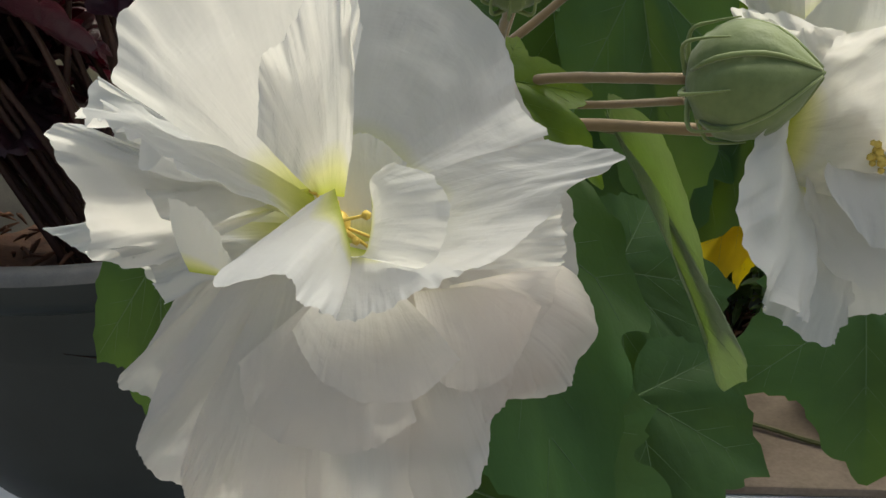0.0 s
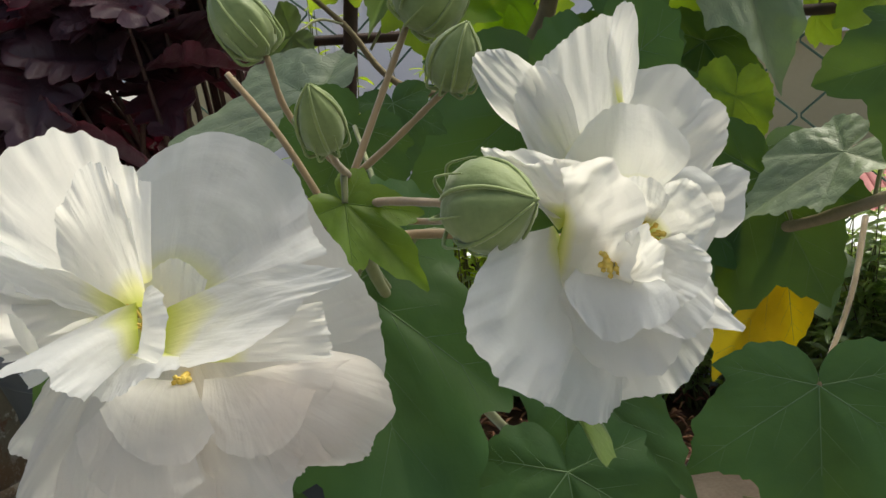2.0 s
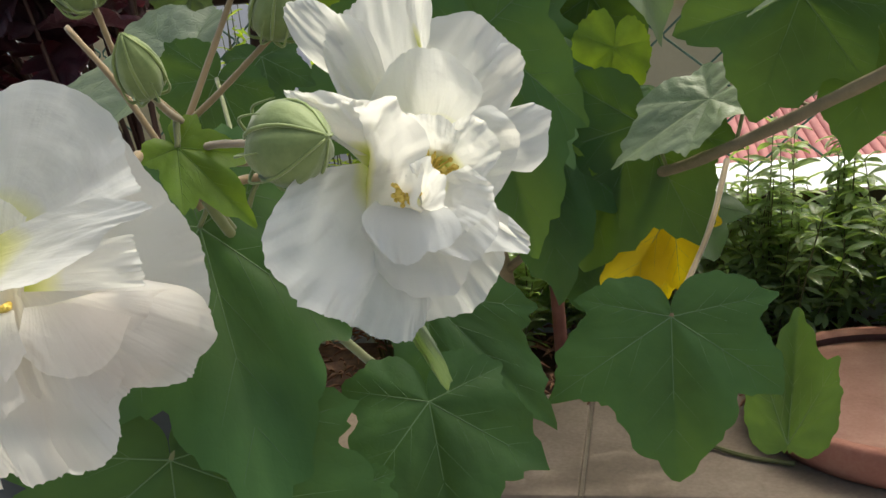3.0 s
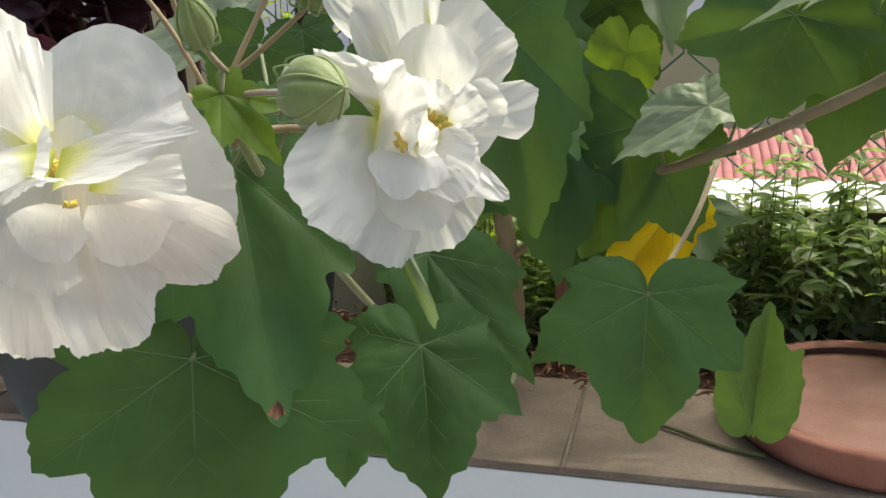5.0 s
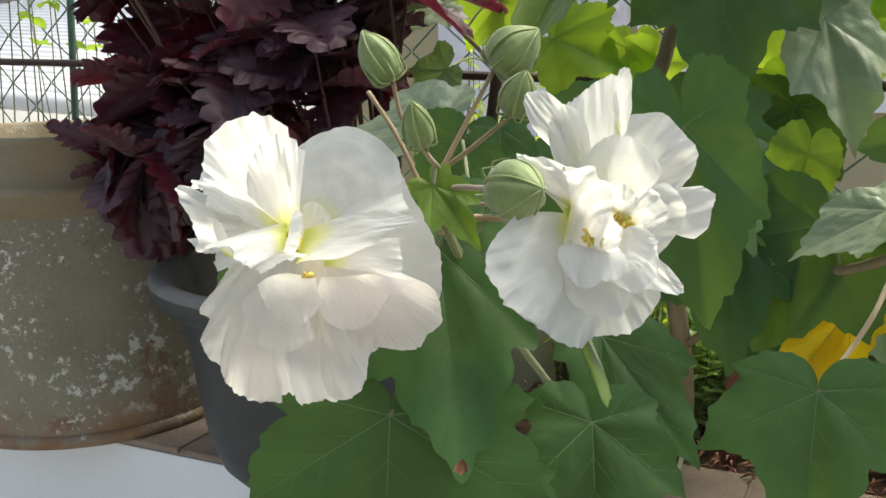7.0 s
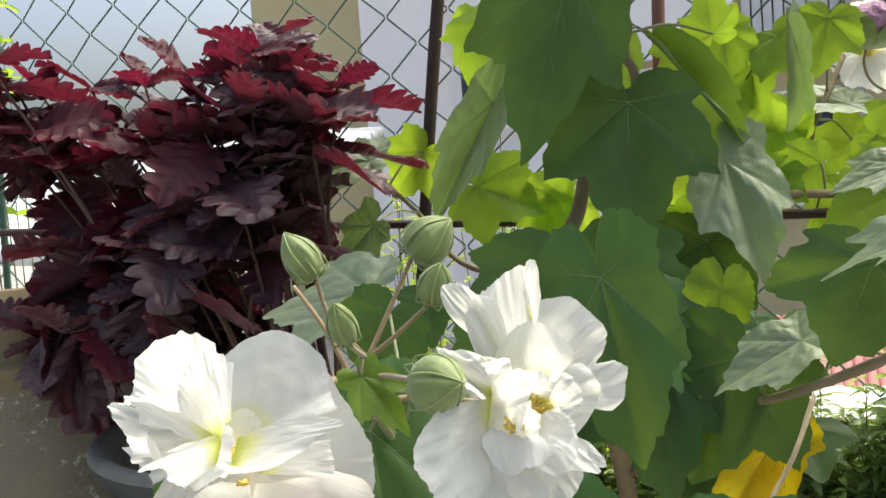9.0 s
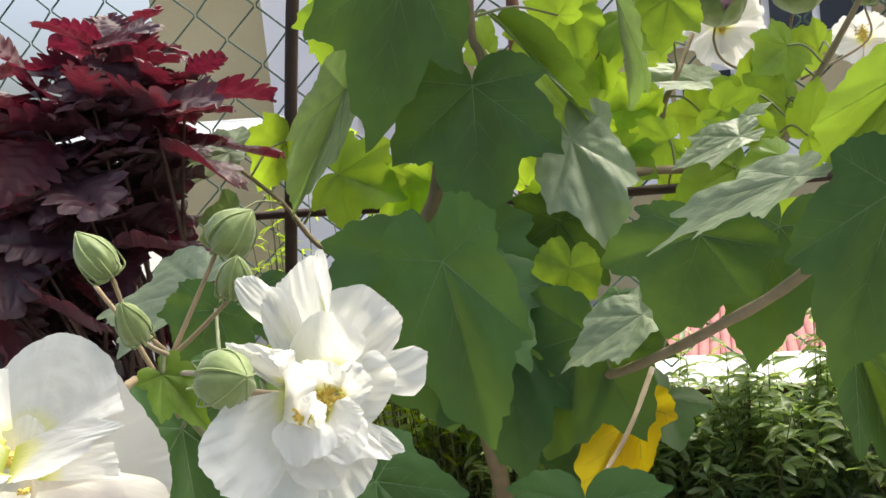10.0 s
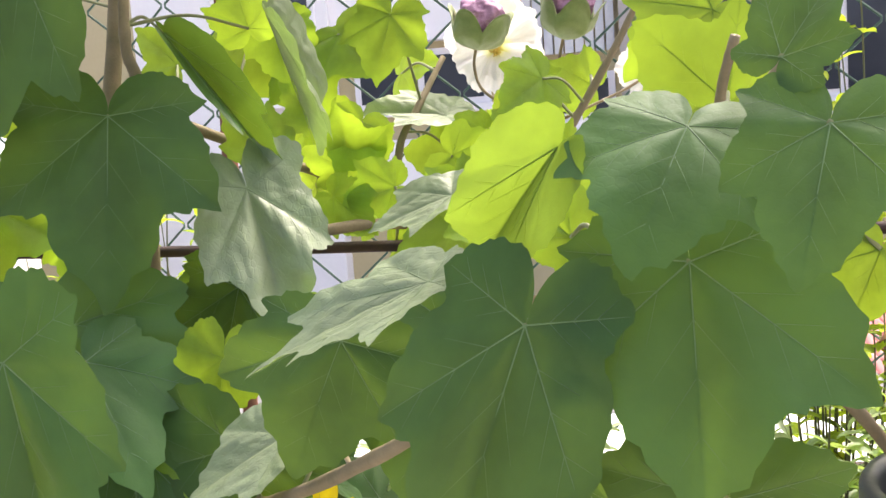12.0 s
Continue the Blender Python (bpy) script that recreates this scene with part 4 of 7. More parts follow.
stem("petiole", [(0.056, 0.345, 0.370), (0.044, 0.305, 0.354), (0.033, 0.266, 0.318)], 0.0016, 0.0012, LEAFSTALK, shrub, 6)
hang(make_leaf((0.039, 0.315, 0.403), (0.082, 0.255, 0.303), (0.383, -0.811, 0.443), 0.66, seed=2, depth=0.3, fold=0.05, rings=18, quilt=0.005), shrub)
stem("petiole", [(0.053, 0.319, 0.400), (0.046, 0.317, 0.412), (0.039, 0.315, 0.403)], 0.0016, 0.0012, LEAFSTALK, shrub, 6)
hang(make_leaf((0.107, 0.404, 0.276), (0.125, 0.360, 0.201), (0.199, -0.709, 0.676), 0.95, seed=3, depth=0.36, rings=18, quilt=0.005), shrub)
hang(make_leaf((0.099, 0.450, 0.321), (0.168, 0.440, 0.248), (0.241, -0.817, 0.525), 0.66, seed=4, depth=0.36, rings=18, quilt=0.005), shrub)
hang(make_leaf((0.237, 0.500, 0.284), (0.236, 0.455, 0.203), (0.032, -0.720, 0.693), 1.15, seed=5, depth=0.4, rings=18, quilt=0.005), shrub)
stem("petiole", [(0.281, 0.630, 0.350), (0.264, 0.570, 0.316), (0.237, 0.500, 0.284)], 0.0022, 0.0016, STEM, shrub, 7)
hang(make_leaf((0.316, 0.600, 0.144), (0.322, 0.585, 0.243), (-0.050, -0.930, 0.360), 0.56, seed=6, depth=0.3, fold=0.2, lobes=NARROW, rings=18, quilt=0.005), shrub)
hang(make_leaf((0.246, 0.810, 0.270), (0.183, 0.790, 0.176), (-0.10, -0.87, 0.45), 0.72, seed=7, depth=0.40, fold=0.25, wave=0.06, mats=(LEAF_YELLOW, VEIN)), shrub)
hang(make_leaf((0.249, 0.822, 0.261), (0.229, 0.800, 0.179), (-0.25, -0.85, 0.35), 0.55, seed=71, depth=0.40, fold=0.3, wave=0.06, lobes=NARROW, mats=(LEAF_YELLOW, VEIN)), shrub)
hang(make_petal((0.081, 0.256, 0.306), (0.082, 0.255, 0.298), (0.2, -1, 0.2), 40, 0.5, 0.4, 0.2, 91, name="dry_tip", mat=LITTER), shrub)
hang(make_leaf((0.125, 0.745, 0.607), (0.131, 0.700, 0.479), (0.237, -0.933, 0.272), 0.95, seed=8, rings=18, quilt=0.005), shrub)
stem("petiole", [(0.124, 0.800, 0.599), (0.124, 0.772, 0.613), (0.125, 0.745, 0.607)], 0.0016, 0.0012, LEAFSTALK, shrub, 6)
hang(make_leaf((0.089, 0.700, 0.735), (0.046, 0.660, 0.567), (0.293, -0.946, 0.143), 0.66, seed=9, rings=18, quilt=0.005), shrub)
stem("petiole", [(0.121, 0.800, 0.725), (0.105, 0.750, 0.740), (0.089, 0.700, 0.735)], 0.0016, 0.0012, LEAFSTALK, shrub, 6)
hang(make_leaf((0.067, 0.716, 0.448), (0.085, 0.670, 0.298), (0.284, -0.864, 0.415), 1.25, seed=10, depth=0.34, rings=18, quilt=0.005), shrub)
stem("petiole", [(0.034, 0.830, 0.439), (0.051, 0.773, 0.454), (0.067, 0.716, 0.448)], 0.0016, 0.0012, LEAFSTALK, shrub, 6)
hang(make_leaf((0.142, 0.700, 0.370), (0.155, 0.660, 0.244), (0.127, -0.904, 0.408), 0.8, seed=11, rings=18, quilt=0.005), shrub)
stem("petiole", [(0.212, 0.724, 0.316), (0.177, 0.712, 0.353), (0.142, 0.700, 0.370)], 0.0016, 0.0012, LEAFSTALK, shrub, 6)
hang(make_leaf((0.222, 0.700, 0.368), (0.169, 0.680, 0.258), (0.041, -0.911, 0.411), 1, seed=12, rings=18, quilt=0.005), shrub)
stem("petiole", [(0.241, 0.688, 0.332), (0.232, 0.694, 0.360), (0.222, 0.700, 0.368)], 0.0016, 0.0012, LEAFSTALK, shrub, 6)
hang(make_leaf((0.120, 0.600, 0.456), (0.147, 0.585, 0.301), (0.166, -0.964, 0.210), 0.60, seed=13, depth=0.3, rings=18, quilt=0.005), shrub)
hang(make_leaf((0.183, 0.820, 0.464), (0.159, 0.800, 0.368), (0.149, -0.851, 0.503), 0.9, seed=14), shrub)
stem("petiole", [(0.156, 0.870, 0.470), (0.169, 0.845, 0.477), (0.183, 0.820, 0.464)], 0.0016, 0.0012, LEAFSTALK, shrub, 6)
hang(make_leaf((0.204, 0.730, 0.425), (0.198, 0.725, 0.382), (0.249, -0.938, 0.241), 0.85, seed=15, depth=0.1, lobes=ROUND, mats=(LEAF_FRESH_LIT, VEIN_FRESH_LIT)), shrub)
stem("petiole", [(0.335, 0.602, 0.387), (0.309, 0.650, 0.392), (0.280, 0.690, 0.386)], 0.0016, 0.0013, STEM, shrub, 7)
hang(make_leaf((0.468, 0.600, 0.516), (0.436, 0.600, 0.545), (0.050, -0.953, 0.297), 0.8, seed=191, depth=0.2, mats=(LEAF_FRESH_LIT, VEIN_FRESH_LIT)), shrub)
stem("petiole", [(0.486, 0.557, 0.513), (0.477, 0.579, 0.524), (0.468, 0.600, 0.516)], 0.0016, 0.0012, LEAFSTALK, shrub, 6)
hang(make_leaf((0.522, 0.500, 0.514), (0.522, 0.460, 0.422), (-0.060, -0.894, 0.444), 0.98, seed=20, depth=0.38, rings=18, quilt=0.005), shrub)
stem("petiole", [(0.486, 0.557, 0.513), (0.504, 0.528, 0.523), (0.522, 0.500, 0.514)], 0.0016, 0.0012, LEAFSTALK, shrub, 6)
hang(make_leaf((0.452, 0.490, 0.491), (0.409, 0.465, 0.383), (-0.063, -0.909, 0.411), 0.7, seed=21, depth=0.36, rings=18, quilt=0.005), shrub)
stem("petiole", [(0.445, 0.551, 0.476), (0.449, 0.520, 0.493), (0.452, 0.490, 0.491)], 0.0016, 0.0012, LEAFSTALK, shrub, 6)
hang(make_leaf((0.563, 0.420, 0.569), (0.549, 0.400, 0.521), (-0.191, -0.921, 0.339), 0.95, seed=22, depth=0.38, rings=18, quilt=0.005), shrub)
stem("petiole", [(0.562, 0.542, 0.586), (0.562, 0.481, 0.587), (0.563, 0.420, 0.569)], 0.0016, 0.0012, LEAFSTALK, shrub, 6)
hang(make_leaf((0.522, 0.481, 0.571), (0.498, 0.440, 0.531), (-0.060, -0.854, 0.517), 1.1, seed=23, depth=0.3, droop=0.25, rings=18, quilt=0.005), shrub)
stem("branch", [(0.405, 0.960, 0.420), (0.560, 0.900, 0.380), (0.646, 0.860, 0.360), (0.702, 0.860, 0.296)], 0.0062, 0.0052, BARK, shrub, 9)
stem("cut_stem", [(0.539, 0.540, 0.563), (0.540, 0.520, 0.587), (0.545, 0.510, 0.607)], 0.0024, 0.0022, BARK, shrub, 10)
hang(make_leaf((0.535, 0.500, 0.409), (0.533, 0.480, 0.315), (-0.181, -0.839, 0.513), 1.05, seed=24, rings=18, quilt=0.005), shrub)
stem("petiole", [(0.445, 0.551, 0.476), (0.490, 0.526, 0.452), (0.535, 0.500, 0.409)], 0.0016, 0.0012, LEAFSTALK, shrub, 6)
hang(make_leaf((0.550, 0.430, 0.592), (0.568, 0.430, 0.620), (-0.141, -0.867, 0.478), 0.9, seed=25), shrub)
stem("petiole", [(0.569, 0.538, 0.595), (0.559, 0.484, 0.604), (0.550, 0.430, 0.592)], 0.0016, 0.0012, LEAFSTALK, shrub, 6)
hang(make_leaf((0.551, 0.600, 0.581), (0.508, 0.600, 0.625), (-0.109, -0.991, 0.083), 1.1, seed=26, mats=(LEAF_FRESH_LIT, VEIN_FRESH_LIT)), shrub)
stem("petiole", [(0.545, 0.550, 0.568), (0.548, 0.575, 0.585), (0.551, 0.600, 0.581)], 0.0016, 0.0012, LEAFSTALK, shrub, 6)
hang(make_leaf((0.603, 0.520, 0.513), (0.589, 0.520, 0.479), (-0.238, -0.944, 0.228), 1, seed=27, mats=(LEAF_FRESH_LIT, VEIN_FRESH_LIT)), shrub)
stem("petiole", [(0.537, 0.552, 0.561), (0.570, 0.536, 0.547), (0.603, 0.520, 0.513)], 0.0016, 0.0012, LEAFSTALK, shrub, 6)
hang(make_leaf((0.329, 0.620, 0.459), (0.297, 0.600, 0.385), (0.028, -0.890, 0.455), 1.25, seed=28, rings=18, quilt=0.005), shrub)
hang(make_leaf((0.390, 0.660, 0.456), (0.360, 0.620, 0.355), (-0.041, -0.925, 0.379), 0.9, seed=29, rings=18, quilt=0.005), shrub)
hang(make_leaf((0.561, 0.600, 0.526), (0.562, 0.600, 0.457), (-0.124, -0.952, 0.279), 0.6, seed=30, mats=(LEAF_FRESH_LIT, VEIN_FRESH_LIT)), shrub)
hang(make_leaf((0.164, 0.840, 0.475), (0.153, 0.830, 0.419), (0.343, -0.777, 0.528), 1.1, seed=31), shrub)
stem("petiole", [(0.156, 0.870, 0.470), (0.160, 0.855, 0.483), (0.164, 0.840, 0.475)], 0.0016, 0.0012, LEAFSTALK, shrub, 6)
hang(make_leaf((0.112, 0.700, 0.432), (0.172, 0.660, 0.355), (0.435, -0.692, 0.576), 0.9, seed=32), shrub)
stem("petiole", [(0.098, 0.836, 0.420), (0.105, 0.768, 0.436), (0.112, 0.700, 0.432)], 0.0016, 0.0012, LEAFSTALK, shrub, 6)
hang(make_leaf((0.448, 0.740, 0.346), (0.482, 0.715, 0.214), (-0.035, -0.833, 0.552), 0.5, seed=33, fold=0.4, depth=0.5, lobes=NARROW, mats=(LEAF, VEIN_PALE)), shrub)
hang(make_leaf((0.398, 0.554, 0.502), (0.292, 0.562, 0.465), (0.079, -0.380, 0.921), 0.62, seed=18, depth=0.34, fold=0.12, lobes=JAGGED, rings=22, quilt=0.015, mats=(LEAF_SKYLIT, VEIN_PALE)), shrub)
hang(make_leaf((0.206, 0.800, 0.545), (0.247, 0.765, 0.436), (0.277, -0.674, 0.685), 0.70, seed=17, depth=0.36, fold=0.12, wave=0.05, rings=22, quilt=0.015, mats=(LEAF_SKYLIT, VEIN_PALE)), shrub)
hang(make_leaf((0.273, 0.670, 0.388), (0.203, 0.650, 0.352), (0.169, -0.442, 0.881), 0.7, seed=16, depth=0.3, fold=0.15, rings=22, quilt=0.015, mats=(LEAF_SKYLIT, VEIN_PALE)), shrub)
hang(make_leaf((0.470, 0.490, 0.566), (0.413, 0.565, 0.505), (0.059, -0.952, 0.301), 0.42, seed=19, depth=0.2, fold=0.28, lobes=NARROW, mats=(LEAF_OLIVE, VEIN_FRESH_LIT)), shrub)
hang(make_leaf((0.367, 0.813, 0.530), (0.304, 0.800, 0.510), (0.090, -0.508, 0.857), 0.62, seed=152, depth=0.3, fold=0.2, rings=22, quilt=0.015, mats=(LEAF_SKYLIT, VEIN_PALE)), shrub)
hang(make_leaf((0.273, 0.695, 0.662), (0.281, 0.802, 0.574), (0.260, -0.708, 0.657), 0.3, seed=150, depth=0.3, fold=0.25, lobes=NARROW, rings=22, quilt=0.015, mats=(LEAF_SKYLIT, VEIN_PALE)), shrub)
hang(make_leaf((0.330, 1.020, 0.596), (0.251, 1.000, 0.612), (0.094, -0.528, 0.844), 0.6, seed=151, depth=0.3, fold=0.2, rings=22, quilt=0.015, mats=(LEAF_SKYLIT, VEIN_PALE)), shrub)
hang(make_leaf((0.378, 0.900, 0.550), (0.403, 0.900, 0.562), (0.075, -0.518, 0.852), 0.6, seed=153, depth=0.3, rings=22, quilt=0.015, mats=(LEAF_SKYLIT, VEIN_PALE)), shrub)
hang(make_leaf((-0.028, 0.800, 0.624), (-0.101, 0.780, 0.504), (0.342, -0.855, 0.390), 0.34, seed=34, fold=0.4, depth=0.25, rings=22, quilt=0.015, mats=(LEAF_SKYLIT, VEIN_PALE)), shrub)
stem("petiole", [(0.068, 0.834, 0.590), (0.020, 0.817, 0.617), (-0.028, 0.800, 0.624)], 0.0016, 0.0012, LEAFSTALK, shrub, 6)
hang(make_leaf((-0.163, 0.920, 0.583), (-0.214, 0.920, 0.528), (0.392, -0.817, 0.423), 1, seed=35, mats=(LEAF_FRESH_LIT, VEIN_FRESH_LIT)), shrub)
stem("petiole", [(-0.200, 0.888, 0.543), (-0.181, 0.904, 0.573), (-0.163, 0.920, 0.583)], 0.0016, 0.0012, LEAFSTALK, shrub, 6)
hang(make_leaf((-0.089, 0.900, 0.535), (-0.011, 0.880, 0.505), (0.379, -0.903, 0.203), 1.1, seed=36, mats=(LEAF_FRESH_LIT, VEIN_FRESH_LIT)), shrub)
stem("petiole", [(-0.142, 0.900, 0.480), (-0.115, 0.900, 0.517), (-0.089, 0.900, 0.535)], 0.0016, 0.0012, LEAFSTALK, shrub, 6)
hang(make_leaf((-0.209, 0.860, 0.576), (-0.303, 0.860, 0.569), (0.348, -0.627, 0.697), 0.8, seed=37, rings=22, quilt=0.015, mats=(LEAF_SKYLIT, VEIN_PALE)), shrub)
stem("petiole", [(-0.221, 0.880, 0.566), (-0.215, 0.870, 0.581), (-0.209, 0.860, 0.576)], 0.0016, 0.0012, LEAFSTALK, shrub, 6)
hang(make_leaf((0.028, 0.900, 0.509), (-0.001, 0.900, 0.439), (0.260, -0.844, 0.469), 0.9, seed=38, mats=(LEAF_FRESH_LIT, VEIN_FRESH_LIT)), shrub)
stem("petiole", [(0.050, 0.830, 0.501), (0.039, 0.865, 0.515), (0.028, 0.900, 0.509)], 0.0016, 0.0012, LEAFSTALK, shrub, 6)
hang(make_leaf((-0.026, 0.460, 0.468), (-0.125, 0.470, 0.454), (0.272, -0.577, 0.770), 0.75, seed=39, rings=22, quilt=0.015, mats=(LEAF_SKYLIT, VEIN_PALE)), shrub)
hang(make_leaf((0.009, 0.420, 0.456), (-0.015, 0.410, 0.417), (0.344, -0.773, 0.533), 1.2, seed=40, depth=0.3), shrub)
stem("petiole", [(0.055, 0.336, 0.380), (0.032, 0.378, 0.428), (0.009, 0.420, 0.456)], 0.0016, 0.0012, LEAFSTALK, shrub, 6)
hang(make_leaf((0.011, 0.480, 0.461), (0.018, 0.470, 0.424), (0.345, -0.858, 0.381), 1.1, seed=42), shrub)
hang(make_leaf((-0.182, 0.800, 0.501), (-0.236, 0.800, 0.457), (0.325, -0.695, 0.641), 0.9, seed=43, rings=22, quilt=0.015, mats=(LEAF_SKYLIT, VEIN_PALE)), shrub)
stem("petiole", [(-0.168, 0.900, 0.508), (-0.175, 0.850, 0.514), (-0.182, 0.800, 0.501)], 0.0016, 0.0012, LEAFSTALK, shrub, 6)
hang(make_leaf((0.052, 0.285, 0.443), (0.082, 0.274, 0.417), (0.364, -0.766, 0.530), 0.66, seed=44, depth=0.5, mats=(LEAF_FRESH_LIT, VEIN_FRESH_LIT), rings=18, quilt=0.005), shrub)
stem("petiole", [(0.051, 0.298, 0.444), (0.051, 0.291, 0.454), (0.052, 0.285, 0.443)], 0.0016, 0.0012, LEAFSTALK, shrub, 6)
hang(make_leaf((-0.046, 0.254, 0.400), (-0.049, 0.242, 0.346), (0.30, -0.80, 0.45), 0.50, seed=45, depth=0.3), shrub)
stem("petiole", [(0.055, 0.336, 0.380), (0.000, 0.300, 0.400), (-0.052, 0.252, 0.402)], 0.0016, 0.0012, LEAFSTALK, shrub, 6)
hang(make_leaf((0.089, 0.335, 0.416), (0.138, 0.333, 0.317), (0.50, -0.83, 0.20), 0.09, seed=46, fold=0.3, wave=0.06, depth=0.25, lobes=NARROW, mats=(LEAF_SKYLIT, VEIN_PALE)), shrub)
stem("petiole", [(0.053, 0.325, 0.395), (0.065, 0.330, 0.420), (0.089, 0.335, 0.416)], 0.0014, 0.0011, LEAFSTALK, shrub, 6)
hang(make_leaf((0.075, 0.360, 0.250), (0.077, 0.340, 0.215), (0.273, -0.627, 0.729), 1, seed=48), shrub)
hang(make_leaf((0.194, 1.000, 0.596), (0.235, 0.970, 0.570), (-0.163, -0.985, 0.055), 1.15, seed=100, depth=0.38, droop=0.2, mats=(LEAF_FRESH_LIT, VEIN_FRESH_LIT)), shrub)
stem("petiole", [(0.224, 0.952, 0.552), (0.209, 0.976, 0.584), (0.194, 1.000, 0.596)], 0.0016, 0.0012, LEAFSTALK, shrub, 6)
hang(make_leaf((0.253, 1.000, 0.508), (0.226, 0.970, 0.539), (0.312, -0.803, 0.508), 1.15, seed=101, depth=0.38, droop=0.2, mats=(LEAF_FRESH_LIT, VEIN_FRESH_LIT)), shrub)
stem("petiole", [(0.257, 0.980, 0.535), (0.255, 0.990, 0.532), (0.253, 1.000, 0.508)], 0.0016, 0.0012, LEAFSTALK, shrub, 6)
hang(make_leaf((0.164, 0.950, 0.682), (0.195, 0.920, 0.625), (0.166, -0.970, 0.176), 1.15, seed=102, depth=0.38, droop=0.2, mats=(LEAF_FRESH_LIT, VEIN_FRESH_LIT)), shrub)
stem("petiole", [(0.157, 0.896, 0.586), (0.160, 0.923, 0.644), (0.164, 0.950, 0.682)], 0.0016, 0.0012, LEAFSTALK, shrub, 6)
hang(make_leaf((-0.035, 0.860, 0.715), (-0.063, 0.830, 0.661), (0.057, -0.997, -0.060), 1.15, seed=103, depth=0.38, droop=0.2, mats=(LEAF_FRESH_LIT, VEIN_FRESH_LIT)), shrub)
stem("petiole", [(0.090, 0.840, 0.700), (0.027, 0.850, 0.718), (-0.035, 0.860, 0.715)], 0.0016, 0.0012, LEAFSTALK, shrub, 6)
hang(make_leaf((0.011, 0.830, 0.614), (0.001, 0.800, 0.656), (0.502, -0.753, 0.426), 1.15, seed=104, depth=0.38, droop=0.2, mats=(LEAF_FRESH_LIT, VEIN_FRESH_LIT)), shrub)
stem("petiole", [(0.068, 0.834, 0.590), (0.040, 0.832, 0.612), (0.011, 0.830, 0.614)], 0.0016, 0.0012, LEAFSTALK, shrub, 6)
hang(make_leaf((0.388, 1.050, 0.573), (0.426, 1.020, 0.606), (-0.028, -0.964, 0.266), 1.15, seed=105, depth=0.38, droop=0.2, mats=(LEAF_FRESH_LIT, VEIN_FRESH_LIT)), shrub)
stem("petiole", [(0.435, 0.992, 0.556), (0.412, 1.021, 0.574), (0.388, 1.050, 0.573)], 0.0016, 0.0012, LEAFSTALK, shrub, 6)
hang(make_leaf((0.334, 1.050, 0.552), (0.290, 1.020, 0.564), (-0.272, -0.958, 0.089), 1.15, seed=106, depth=0.38, droop=0.2, mats=(LEAF_FRESH_LIT, VEIN_FRESH_LIT)), shrub)
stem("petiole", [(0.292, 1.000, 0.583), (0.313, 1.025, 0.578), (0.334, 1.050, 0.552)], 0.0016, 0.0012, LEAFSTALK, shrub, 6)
hang(make_leaf((0.439, 0.950, 0.521), (0.489, 0.920, 0.557), (0.187, -0.834, 0.519), 1.15, seed=107, depth=0.38, droop=0.2, mats=(LEAF_FRESH_LIT, VEIN_FRESH_LIT)), shrub)
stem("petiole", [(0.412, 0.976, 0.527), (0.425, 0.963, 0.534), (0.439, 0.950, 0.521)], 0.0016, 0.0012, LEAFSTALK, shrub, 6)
hang(make_leaf((0.422, 1.000, 0.555), (0.366, 0.970, 0.554), (-0.057, -0.959, 0.279), 1.15, seed=108, depth=0.38, droop=0.2, mats=(LEAF_FRESH_LIT, VEIN_FRESH_LIT)), shrub)
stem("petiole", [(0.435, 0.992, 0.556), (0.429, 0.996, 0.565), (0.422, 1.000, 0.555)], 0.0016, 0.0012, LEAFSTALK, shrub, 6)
hang(make_leaf((0.286, 0.950, 0.474), (0.318, 0.920, 0.480), (-0.231, -0.960, 0.157), 1.15, seed=109, depth=0.38, droop=0.2, mats=(LEAF_FRESH_LIT, VEIN_FRESH_LIT)), shrub)
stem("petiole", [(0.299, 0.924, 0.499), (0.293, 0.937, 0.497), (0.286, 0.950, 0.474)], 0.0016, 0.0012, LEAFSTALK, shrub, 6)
hang(make_leaf((0.361, 0.920, 0.494), (0.301, 0.890, 0.471), (0.239, -0.815, 0.527), 1.15, seed=110, depth=0.38, droop=0.2, mats=(LEAF_FRESH_LIT, VEIN_FRESH_LIT)), shrub)
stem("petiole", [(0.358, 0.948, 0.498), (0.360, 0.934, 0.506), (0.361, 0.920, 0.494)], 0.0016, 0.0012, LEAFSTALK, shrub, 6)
hang(make_leaf((0.194, 0.930, 0.433), (0.176, 0.900, 0.399), (0.135, -0.918, 0.373), 1.15, seed=111, depth=0.38, droop=0.2, mats=(LEAF_FRESH_LIT, VEIN_FRESH_LIT)), shrub)
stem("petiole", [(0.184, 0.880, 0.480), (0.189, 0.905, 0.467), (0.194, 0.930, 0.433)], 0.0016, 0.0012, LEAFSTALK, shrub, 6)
hang(make_leaf((0.223, 0.930, 0.659), (0.233, 0.900, 0.600), (-0.181, -0.984, -0.005), 1.15, seed=112, depth=0.38, droop=0.2, mats=(LEAF_FRESH_LIT, VEIN_FRESH_LIT)), shrub)
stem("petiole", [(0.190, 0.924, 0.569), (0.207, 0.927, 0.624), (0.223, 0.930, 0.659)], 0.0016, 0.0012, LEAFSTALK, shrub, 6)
hang(make_leaf((0.271, 1.100, 0.646), (0.309, 1.070, 0.659), (0.310, -0.843, 0.440), 1.15, seed=113, depth=0.38, droop=0.2, mats=(LEAF_FRESH_LIT, VEIN_FRESH_LIT)), shrub)
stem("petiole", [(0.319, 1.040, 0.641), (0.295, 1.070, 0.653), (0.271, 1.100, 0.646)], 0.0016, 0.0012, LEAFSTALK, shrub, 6)
